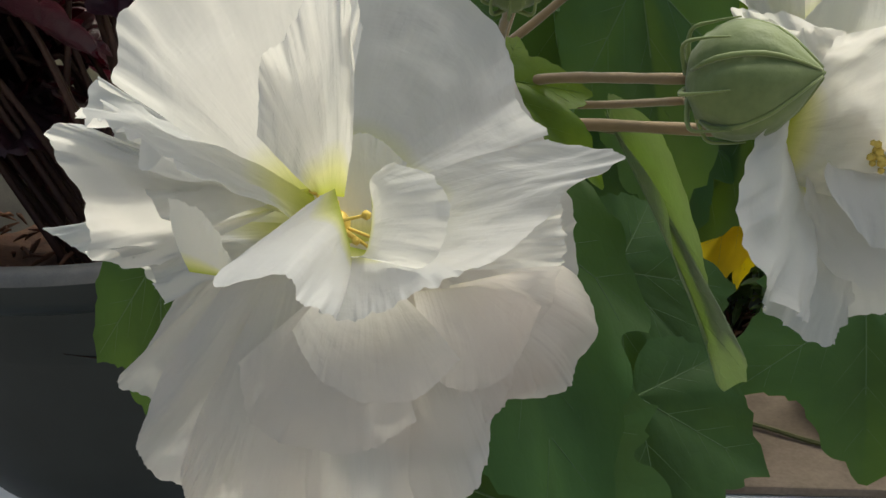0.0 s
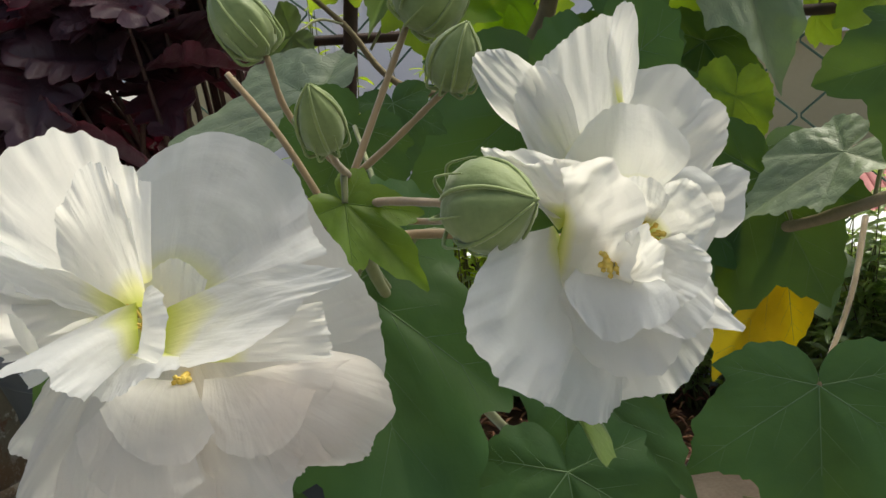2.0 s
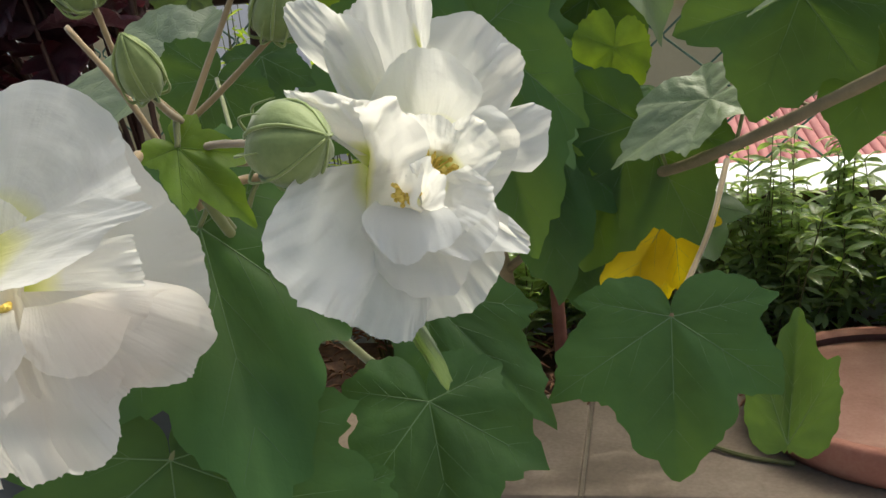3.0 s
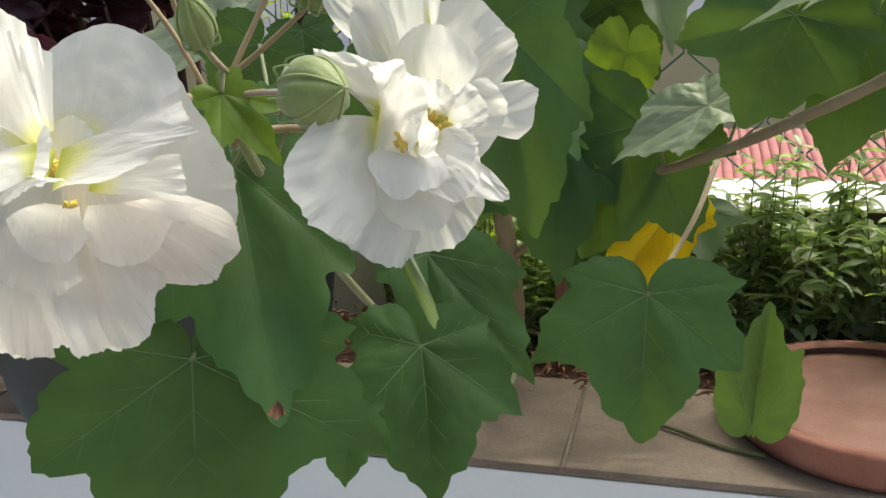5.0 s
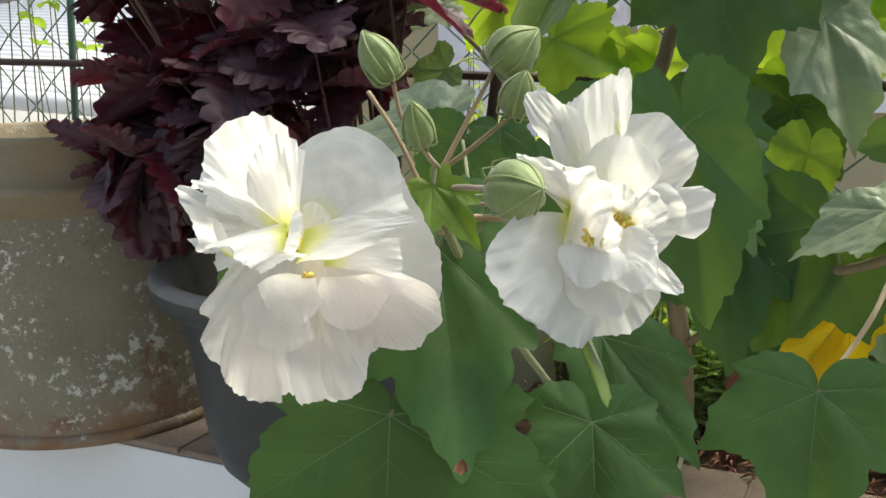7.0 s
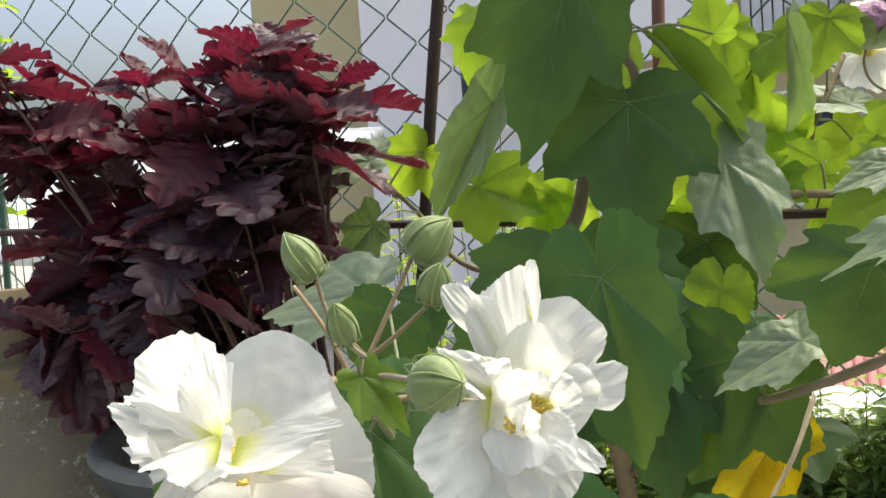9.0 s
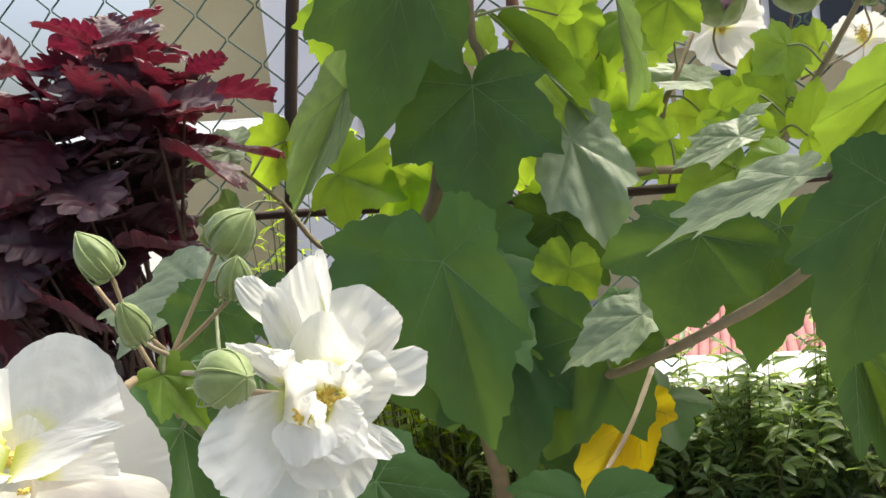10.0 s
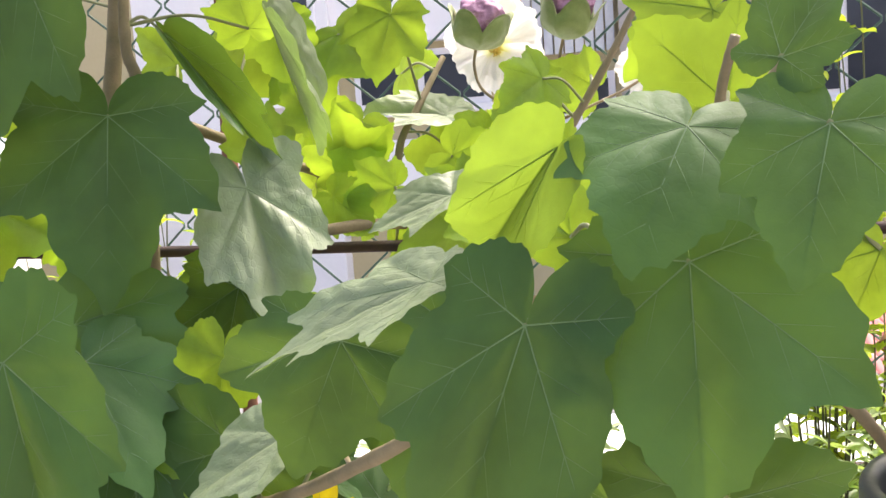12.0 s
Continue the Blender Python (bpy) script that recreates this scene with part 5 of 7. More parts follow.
hang(make_leaf((0.471, 1.100, 0.618), (0.438, 1.070, 0.641), (-0.091, -0.968, 0.235), 1.15, seed=114, depth=0.38, droop=0.2, mats=(LEAF_FRESH_LIT, VEIN_FRESH_LIT)), shrub)
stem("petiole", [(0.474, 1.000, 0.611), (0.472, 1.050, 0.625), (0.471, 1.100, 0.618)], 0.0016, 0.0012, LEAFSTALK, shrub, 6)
hang(make_leaf((0.463, 0.800, 0.536), (0.489, 0.770, 0.507), (-0.383, -0.919, 0.100), 1.15, seed=115, depth=0.38, droop=0.2, mats=(LEAF_FRESH_LIT, VEIN_FRESH_LIT)), shrub)
hang(make_leaf((0.330, 0.750, 0.442), (0.285, 0.720, 0.433), (0.258, -0.786, 0.563), 1.15, seed=116, depth=0.38, droop=0.2, mats=(LEAF_FRESH_LIT, VEIN_FRESH_LIT)), shrub)
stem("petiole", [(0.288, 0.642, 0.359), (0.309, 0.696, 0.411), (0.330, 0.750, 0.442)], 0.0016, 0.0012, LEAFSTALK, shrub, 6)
hang(make_leaf((0.375, 0.800, 0.427), (0.407, 0.770, 0.465), (-0.021, -0.920, 0.391), 1.15, seed=117, depth=0.38, droop=0.2, mats=(LEAF_FRESH_LIT, VEIN_FRESH_LIT)), shrub)
hang(make_leaf((0.135, 0.900, 0.499), (0.157, 0.870, 0.536), (-0.098, -0.985, 0.142), 1.15, seed=118, depth=0.38, droop=0.2, mats=(LEAF_FRESH_LIT, VEIN_FRESH_LIT)), shrub)
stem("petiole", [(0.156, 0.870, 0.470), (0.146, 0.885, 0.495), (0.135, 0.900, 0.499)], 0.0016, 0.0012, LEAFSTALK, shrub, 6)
hang(make_leaf((0.101, 0.920, 0.657), (0.086, 0.890, 0.688), (0.436, -0.800, 0.411), 1.15, seed=119, depth=0.38, droop=0.2, mats=(LEAF_FRESH_LIT, VEIN_FRESH_LIT)), shrub)
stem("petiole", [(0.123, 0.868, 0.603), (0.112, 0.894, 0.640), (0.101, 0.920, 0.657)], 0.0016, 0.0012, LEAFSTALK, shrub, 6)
hang(make_leaf((0.195, 0.720, 0.360), (0.163, 0.690, 0.363), (0.159, -0.876, 0.456), 1.15, seed=120, depth=0.38, droop=0.2, mats=(LEAF_FRESH_LIT, VEIN_FRESH_LIT)), shrub)
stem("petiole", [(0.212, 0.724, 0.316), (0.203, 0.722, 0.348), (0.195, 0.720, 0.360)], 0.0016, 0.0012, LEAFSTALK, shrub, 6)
hang(make_leaf((0.257, 0.920, 0.672), (0.292, 0.890, 0.633), (0.274, -0.958, 0.085), 1.1, seed=140, depth=0.36, mats=(LEAF_FRESH_LIT, VEIN_FRESH_LIT)), shrub)
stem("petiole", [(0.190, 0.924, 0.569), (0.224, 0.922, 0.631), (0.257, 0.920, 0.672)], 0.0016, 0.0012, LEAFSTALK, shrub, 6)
hang(make_leaf((0.248, 0.950, 0.551), (0.251, 0.920, 0.603), (0.244, -0.851, 0.464), 1.1, seed=141, depth=0.36, mats=(LEAF_FRESH_LIT, VEIN_FRESH_LIT)), shrub)
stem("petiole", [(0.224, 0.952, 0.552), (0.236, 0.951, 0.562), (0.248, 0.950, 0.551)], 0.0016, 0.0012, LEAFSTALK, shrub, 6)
hang(make_leaf((0.377, 0.980, 0.542), (0.396, 0.950, 0.526), (0.128, -0.965, 0.228), 1.1, seed=142, depth=0.36, mats=(LEAF_FRESH_LIT, VEIN_FRESH_LIT)), shrub)
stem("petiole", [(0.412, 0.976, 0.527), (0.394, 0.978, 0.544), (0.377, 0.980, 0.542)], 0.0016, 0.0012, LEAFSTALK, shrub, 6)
hang(make_leaf((0.506, 0.750, 0.497), (0.476, 0.720, 0.509), (-0.015, -0.851, 0.525), 1.1, seed=143, depth=0.36, mats=(LEAF_FRESH_LIT, VEIN_FRESH_LIT)), shrub)
hang(make_leaf((0.428, 1.000, 0.623), (0.392, 0.970, 0.598), (0.072, -0.987, 0.143), 1.1, seed=144, depth=0.36, mats=(LEAF_FRESH_LIT, VEIN_FRESH_LIT)), shrub)
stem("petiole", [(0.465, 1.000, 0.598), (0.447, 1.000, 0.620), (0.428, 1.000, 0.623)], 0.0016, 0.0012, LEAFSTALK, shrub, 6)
hang(make_leaf((0.198, 1.000, 0.535), (0.256, 0.970, 0.571), (0.273, -0.837, 0.475), 1.1, seed=145, depth=0.36, mats=(LEAF_FRESH_LIT, VEIN_FRESH_LIT)), shrub)
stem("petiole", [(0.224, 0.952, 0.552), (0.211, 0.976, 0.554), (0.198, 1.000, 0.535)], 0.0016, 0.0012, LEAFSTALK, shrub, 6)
hang(make_leaf((0.263, 0.950, 0.594), (0.243, 0.930, 0.550), (0.496, -0.854, 0.155), 1.1, seed=160, depth=0.36, mats=(LEAF_FRESH_LIT, VEIN_FRESH_LIT)), shrub)
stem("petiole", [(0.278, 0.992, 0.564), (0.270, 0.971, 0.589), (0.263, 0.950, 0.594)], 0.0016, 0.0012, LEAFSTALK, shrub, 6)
hang(make_leaf((0.309, 0.900, 0.682), (0.295, 0.880, 0.627), (-0.075, -0.932, 0.356), 1, seed=161, depth=0.36, mats=(LEAF_FRESH_LIT, VEIN_FRESH_LIT)), shrub)
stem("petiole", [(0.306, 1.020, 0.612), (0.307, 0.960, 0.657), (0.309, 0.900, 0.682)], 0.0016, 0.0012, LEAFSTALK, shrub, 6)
hang(make_leaf((0.196, 0.860, 0.676), (0.194, 0.840, 0.719), (0.359, -0.925, -0.125), 1.1, seed=162, depth=0.36, mats=(LEAF_FRESH_LIT, VEIN_FRESH_LIT)), shrub)
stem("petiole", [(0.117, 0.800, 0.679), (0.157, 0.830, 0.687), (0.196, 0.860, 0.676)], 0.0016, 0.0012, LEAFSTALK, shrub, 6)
hang(make_leaf((0.194, 0.880, 0.575), (0.168, 0.860, 0.617), (0.566, -0.807, 0.170), 1, seed=163, depth=0.36, mats=(LEAF_FRESH_LIT, VEIN_FRESH_LIT)), shrub)
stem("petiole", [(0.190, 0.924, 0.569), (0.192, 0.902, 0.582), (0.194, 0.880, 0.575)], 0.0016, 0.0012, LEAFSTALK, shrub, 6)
hang(make_leaf((0.407, 1.050, 0.621), (0.444, 1.030, 0.601), (-0.188, -0.895, 0.404), 1, seed=164, depth=0.36, mats=(LEAF_FRESH_LIT, VEIN_FRESH_LIT)), shrub)
stem("petiole", [(0.456, 1.000, 0.584), (0.431, 1.025, 0.612), (0.407, 1.050, 0.621)], 0.0016, 0.0012, LEAFSTALK, shrub, 6)
hang(make_leaf((0.351, 0.920, 0.558), (0.404, 0.900, 0.531), (0.171, -0.985, 0.017), 0.9, seed=165, depth=0.36, mats=(LEAF_FRESH_LIT, VEIN_FRESH_LIT)), shrub)
stem("petiole", [(0.329, 0.936, 0.499), (0.340, 0.928, 0.538), (0.351, 0.920, 0.558)], 0.0016, 0.0012, LEAFSTALK, shrub, 6)
hang(make_leaf((0.366, 0.900, 0.521), (0.338, 0.880, 0.548), (0.409, -0.882, 0.235), 1, seed=166, depth=0.36, mats=(LEAF_FRESH_LIT, VEIN_FRESH_LIT)), shrub)
stem("petiole", [(0.358, 0.948, 0.498), (0.362, 0.924, 0.520), (0.366, 0.900, 0.521)], 0.0016, 0.0012, LEAFSTALK, shrub, 6)
hang(make_leaf((0.230, 0.920, 0.602), (0.207, 0.900, 0.630), (0.004, -0.898, 0.440), 1, seed=167, depth=0.36, mats=(LEAF_FRESH_LIT, VEIN_FRESH_LIT)), shrub)
stem("petiole", [(0.190, 0.924, 0.569), (0.210, 0.922, 0.596), (0.230, 0.920, 0.602)], 0.0016, 0.0012, LEAFSTALK, shrub, 6)
hang(make_leaf((0.295, 0.930, 0.533), (0.252, 0.910, 0.522), (0.231, -0.972, 0.045), 1, seed=168, depth=0.36, mats=(LEAF_FRESH_LIT, VEIN_FRESH_LIT)), shrub)
stem("petiole", [(0.299, 0.924, 0.499), (0.297, 0.927, 0.526), (0.295, 0.930, 0.533)], 0.0016, 0.0012, LEAFSTALK, shrub, 6)
hang(make_leaf((0.371, 1.000, 0.579), (0.341, 0.980, 0.565), (0.396, -0.902, 0.175), 1, seed=169, depth=0.36, mats=(LEAF_FRESH_LIT, VEIN_FRESH_LIT)), shrub)
stem("petiole", [(0.423, 0.984, 0.541), (0.397, 0.992, 0.570), (0.371, 1.000, 0.579)], 0.0016, 0.0012, LEAFSTALK, shrub, 6)
hang(make_leaf((0.403, 0.800, 0.509), (0.367, 0.780, 0.505), (-0.148, -0.850, 0.506), 0.9, seed=170, depth=0.36, mats=(LEAF_FRESH_LIT, VEIN_FRESH_LIT)), shrub)
hang(make_leaf((0.139, 0.820, 0.673), (0.240, 0.810, 0.552), (0.395, -0.810, 0.433), 0.22, seed=175, fold=0.5, lobes=NARROW, depth=0.4), shrub)
stem("petiole", [(0.117, 0.800, 0.679), (0.128, 0.810, 0.686), (0.139, 0.820, 0.673)], 0.0016, 0.0012, LEAFSTALK, shrub, 6)
hang(make_leaf((0.194, 0.860, 0.488), (0.139, 0.840, 0.440), (0.05, -0.96, 0.20), 0.9, seed=310, depth=0.3, droop=0.15, mats=(LEAF_FRESH_LIT, VEIN_FRESH_LIT)), shrub)
hang(make_leaf((-0.056, 0.920, 0.550), (-0.079, 0.900, 0.509), (0.05, -0.96, 0.20), 1.3, seed=311, depth=0.3, droop=0.15, mats=(LEAF_FRESH_LIT, VEIN_FRESH_LIT)), shrub)
hang(make_leaf((0.000, 0.900, 0.522), (-0.006, 0.880, 0.448), (0.05, -0.96, 0.20), 0.7, seed=312, depth=0.3, droop=0.15, mats=(LEAF_FRESH_LIT, VEIN_FRESH_LIT)), shrub)
hang(make_leaf((0.239, 0.920, 0.528), (0.277, 0.900, 0.497), (0.05, -0.96, 0.20), 0.8, seed=313, depth=0.3, droop=0.15, mats=(LEAF_FRESH_LIT, VEIN_FRESH_LIT)), shrub)
hang(make_leaf((0.202, 0.920, 0.687), (0.208, 0.900, 0.634), (0.05, -0.96, 0.20), 1.0, seed=314, depth=0.3, droop=0.15, mats=(LEAF_FRESH_LIT, VEIN_FRESH_LIT)), shrub)
hang(make_leaf((-0.076, 0.900, 0.724), (-0.072, 0.880, 0.640), (0.05, -0.96, 0.20), 0.6, seed=315, depth=0.3, droop=0.15, mats=(LEAF_FRESH_LIT, VEIN_FRESH_LIT)), shrub)
hang(make_leaf((0.560, 0.750, 0.645), (0.506, 0.730, 0.609), (0.05, -0.96, 0.20), 1.0, seed=316, depth=0.3, droop=0.15, mats=(LEAF_FRESH_LIT, VEIN_FRESH_LIT)), shrub)
hang(make_leaf((0.243, 1.016, 0.339), (0.247, 0.959, 0.280), (-0.056, -0.300, 1.000), 1.05, seed=180, rings=6, spokes=64), shrub)
hang(make_leaf((0.144, 0.953, 0.277), (0.151, 0.928, 0.262), (0.170, -0.300, 1.000), 1.05, seed=181, rings=6, spokes=64), shrub)
hang(make_leaf((0.190, 0.940, 0.246), (0.247, 0.893, 0.199), (-0.347, -0.300, 1.000), 1.05, seed=182, rings=6, spokes=64), shrub)
hang(make_leaf((0.266, 0.898, 0.252), (0.215, 0.840, 0.215), (0.317, -0.300, 1.000), 1.05, seed=183, rings=6, spokes=64), shrub)
hang(make_leaf((0.133, 1.018, 0.205), (0.115, 0.976, 0.190), (0.351, -0.300, 1.000), 1.05, seed=184, rings=6, spokes=64), shrub)
hang(make_leaf((0.127, 0.941, 0.243), (0.163, 0.924, 0.187), (0.083, -0.300, 1.000), 1.05, seed=185, rings=6, spokes=64), shrub)
hang(make_leaf((0.227, 0.884, 0.273), (0.262, 0.903, 0.248), (-0.369, -0.300, 1.000), 1.05, seed=186, rings=6, spokes=64), shrub)
hang(make_leaf((0.154, 0.906, 0.300), (0.120, 0.841, 0.272), (-0.320, -0.300, 1.000), 1.05, seed=187, rings=6, spokes=64), shrub)
hang(make_leaf((0.214, 1.012, 0.351), (0.199, 0.991, 0.331), (0.008, -0.300, 1.000), 1.05, seed=188, rings=6, spokes=64), shrub)
hang(make_leaf((0.159, 0.881, 0.211), (0.151, 0.844, 0.162), (0.024, -0.300, 1.000), 1.05, seed=189, rings=6, spokes=64), shrub)
hang(make_leaf((0.186, 0.981, 0.249), (0.174, 0.983, 0.224), (0.165, -0.300, 1.000), 1.05, seed=190, rings=6, spokes=64), shrub)
hang(make_leaf((0.167, 0.996, 0.315), (0.211, 0.937, 0.273), (-0.019, -0.300, 1.000), 1.05, seed=191, rings=6, spokes=64), shrub)
hang(make_leaf((0.164, 0.965, 0.331), (0.167, 0.979, 0.314), (-0.257, -0.300, 1.000), 1.05, seed=192, rings=6, spokes=64), shrub)
hang(make_leaf((0.190, 0.959, 0.322), (0.227, 0.909, 0.270), (0.108, -0.300, 1.000), 1.05, seed=193, rings=6, spokes=64), shrub)


def petal_on(flower, base, tip, facing_way, spread, cup, curl, ruffle, seed, notch=0.05):
    p = make_petal(base, tip, facing_way, spread, cup, curl, ruffle, seed, notch)
    p.parent = flower
    return p


flower_a = hang(make_stamens((0.018, 0.204, 0.424), (0.25, -0.75, 0.35), 0.004, 3, count=10, label="white double flower, full-blown, with a yellow centre"), shrub)


def fold_on(flower, base, near, mid, far, belly, ruffle, seed, bulge=0.3):
    p = make_fold(base, near, mid, far, belly, ruffle, seed, bulge)
    p.parent = flower
    return p


def sheet_on(flower, base, edge, belly, ruffle, crumple, seed, green=True):
    p = make_sheet(base, edge, belly, ruffle, crumple, green, seed)
    p.parent = flower
    return p


sheet_on(flower_a, ((0.007, 0.212, 0.425), (0.015, 0.212, 0.431)), ((-0.023, 0.192, 0.459), (-0.015, 0.188, 0.475), (0.013, 0.186, 0.485), (0.027, 0.190, 0.478), (0.028, 0.200, 0.467)), 0.03, 0.02, 0.014, 1, True)
sheet_on(flower_a, ((0.012, 0.214, 0.429), (0.027, 0.216, 0.428)), ((-0.004, 0.224, 0.458), (0.014, 0.234, 0.473), (0.036, 0.243, 0.475), (0.055, 0.242, 0.460), (0.058, 0.238, 0.444), (0.066, 0.230, 0.438)), 0.03, 0.012, 0.018, 2, True)
sheet_on(flower_a, ((0.015, 0.200, 0.432), (0.022, 0.198, 0.432)), ((0.009, 0.181, 0.450), (0.013, 0.177, 0.464), (0.020, 0.175, 0.471), (0.026, 0.177, 0.478), (0.029, 0.181, 0.475), (0.028, 0.188, 0.460)), 0.05, 0.02, 0.016, 3, True)
sheet_on(flower_a, ((0.014, 0.208, 0.432), (0.012, 0.208, 0.426)), ((-0.013, 0.190, 0.425), (-0.023, 0.194, 0.439), (-0.030, 0.200, 0.447), (-0.033, 0.205, 0.457)), 0.05, 0.04, 0.05, 4, True)
sheet_on(flower_a, ((0.013, 0.206, 0.431), (0.012, 0.206, 0.424)), ((-0.018, 0.190, 0.419), (-0.042, 0.208, 0.415), (-0.037, 0.200, 0.431), (-0.037, 0.188, 0.448), (-0.030, 0.190, 0.450), (-0.021, 0.192, 0.440)), 0.05, 0.035, 0.05, 5, True)
sheet_on(flower_a, ((0.013, 0.204, 0.416), (0.012, 0.204, 0.424)), ((-0.019, 0.190, 0.411), (-0.025, 0.200, 0.414), (-0.044, 0.210, 0.413), (-0.061, 0.220, 0.419)), 0.06, 0.035, 0.04, 6, True)
sheet_on(flower_a, ((0.014, 0.200, 0.422), (0.015, 0.200, 0.431)), ((-0.007, 0.182, 0.443), (-0.019, 0.184, 0.448), (-0.033, 0.192, 0.451), (-0.035, 0.205, 0.456)), 0.06, 0.035, 0.04, 29, True)
sheet_on(flower_a, ((-0.010, 0.186, 0.419), (0.002, 0.182, 0.419)), ((-0.009, 0.178, 0.438), (-0.001, 0.175, 0.436), (0.003, 0.174, 0.431), (0.003, 0.176, 0.422)), 0.1, 0.01, 0.02, 7, True)
sheet_on(flower_a, ((0.026, 0.184, 0.424), (0.021, 0.194, 0.435)), ((0.028, 0.154, 0.421), (0.024, 0.150, 0.426), (0.020, 0.151, 0.431), (0.008, 0.150, 0.430), (0.014, 0.172, 0.433)), 0.09, 0.012, 0.02, 8, True)
sheet_on(flower_a, ((0.030, 0.192, 0.432), (0.028, 0.186, 0.421)), ((0.037, 0.180, 0.444), (0.047, 0.170, 0.443), (0.050, 0.166, 0.436), (0.045, 0.167, 0.427), (0.031, 0.176, 0.426)), 0.2, 0.006, 0.012, 9, True)
sheet_on(flower_a, ((0.028, 0.198, 0.432), (0.030, 0.186, 0.418)), ((0.066, 0.206, 0.443), (0.082, 0.206, 0.438), (0.070, 0.200, 0.431), (0.060, 0.188, 0.424), (0.048, 0.173, 0.422)), 0.05, 0.012, 0.02, 10, True)
sheet_on(flower_a, ((0.040, 0.200, 0.428), (0.039, 0.196, 0.416)), ((0.069, 0.214, 0.428), (0.069, 0.215, 0.419), (0.069, 0.215, 0.410)), 0.05, 0.01, 0.015, 11, True)
sheet_on(flower_a, ((0.040, 0.182, 0.423), (0.024, 0.186, 0.425)), ((0.051, 0.164, 0.427), (0.041, 0.158, 0.424), (0.033, 0.160, 0.419), (0.023, 0.165, 0.419)), 0.1, 0.02, 0.02, 12, True)
sheet_on(flower_a, ((0.017, 0.206, 0.418), (0.029, 0.206, 0.418)), ((0.011, 0.207, 0.436), (0.024, 0.212, 0.443), (0.034, 0.212, 0.436)), 0.04, 0.01, 0.015, 27, True)
sheet_on(flower_a, ((0.038, 0.204, 0.424), (0.033, 0.200, 0.414)), ((0.056, 0.232, 0.407), (0.071, 0.241, 0.399), (0.078, 0.239, 0.386), (0.072, 0.232, 0.376), (0.069, 0.226, 0.371), (0.052, 0.217, 0.373)), 0.14, 0.004, 0.010, 13, False)
sheet_on(flower_a, ((0.038, 0.202, 0.420), (0.022, 0.202, 0.418)), ((0.057, 0.218, 0.374), (0.051, 0.215, 0.370), (0.049, 0.213, 0.356), (0.041, 0.210, 0.348), (0.026, 0.206, 0.347)), 0.17, 0.004, 0.011, 14, False)
sheet_on(flower_a, ((0.031, 0.202, 0.421), (0.011, 0.202, 0.419)), ((0.042, 0.210, 0.352), (0.022, 0.206, 0.345), (0.015, 0.205, 0.349), (0.002, 0.204, 0.345), (-0.013, 0.203, 0.343)), 0.18, 0.006, 0.011, 15, False)
sheet_on(flower_a, ((0.019, 0.202, 0.420), (0.001, 0.202, 0.418)), ((0.009, 0.202, 0.344), (-0.009, 0.201, 0.344), (-0.021, 0.198, 0.354), (-0.022, 0.195, 0.368)), 0.18, 0.006, 0.011, 16, False)
sheet_on(flower_a, ((0.011, 0.202, 0.419), (-0.003, 0.202, 0.418)), ((-0.019, 0.197, 0.355), (-0.030, 0.192, 0.371), (-0.027, 0.193, 0.383), (-0.022, 0.196, 0.394)), 0.16, 0.006, 0.011, 17, False)
sheet_on(flower_a, ((0.005, 0.203, 0.419), (-0.006, 0.202, 0.419)), ((-0.021, 0.196, 0.382), (-0.035, 0.197, 0.387), (-0.027, 0.197, 0.396), (-0.020, 0.199, 0.407)), 0.12, 0.007, 0.012, 18, False)
sheet_on(flower_a, ((0.025, 0.226, 0.417), (0.032, 0.224, 0.398)), ((0.054, 0.243, 0.456), (0.069, 0.250, 0.422), (0.073, 0.250, 0.402), (0.072, 0.240, 0.378)), 0.06, 0.006, 0.009, 25, False)
sheet_on(flower_a, ((0.007, 0.214, 0.412), (0.010, 0.216, 0.422)), ((-0.032, 0.218, 0.403), (-0.045, 0.222, 0.417), (-0.027, 0.216, 0.434)), 0.05, 0.02, 0.02, 26, True)
sheet_on(flower_a, ((0.030, 0.198, 0.408), (0.014, 0.198, 0.409)), ((0.037, 0.188, 0.383), (0.022, 0.188, 0.375), (0.001, 0.188, 0.380), (-0.002, 0.188, 0.397)), 0.17, 0.012, 0.016, 20, False)
sheet_on(flower_a, ((0.044, 0.202, 0.409), (0.026, 0.200, 0.408)), ((0.059, 0.213, 0.385), (0.051, 0.210, 0.372), (0.032, 0.203, 0.368), (0.019, 0.197, 0.377)), 0.15, 0.012, 0.016, 21, False)
sheet_on(flower_a, ((0.059, 0.206, 0.412), (0.040, 0.202, 0.409)), ((0.069, 0.238, 0.402), (0.071, 0.234, 0.388), (0.062, 0.222, 0.376), (0.049, 0.210, 0.376)), 0.15, 0.012, 0.016, 22, False)
sheet_on(flower_a, ((0.034, 0.196, 0.410), (0.018, 0.196, 0.411)), ((0.048, 0.180, 0.402), (0.037, 0.180, 0.392), (0.020, 0.180, 0.395), (0.013, 0.180, 0.408)), 0.17, 0.012, 0.016, 51, False)
sheet_on(flower_a, ((0.052, 0.200, 0.411), (0.036, 0.198, 0.410)), ((0.064, 0.212, 0.401), (0.057, 0.204, 0.388), (0.045, 0.194, 0.388), (0.037, 0.188, 0.400)), 0.15, 0.012, 0.016, 52, False)
make_stamens((0.030, 0.197, 0.411), (0.1, -0.9, 0.1), 0.001, 71, "anther_tuft", 10, thick=0.3).parent = flower_a
flower_b = hang(make_stamens((0.152, 0.275, 0.426), (0.25, -0.7, 0.4), 0.012, 8, count=70, label="white double flower with golden stamens, half turned away"), shrub)
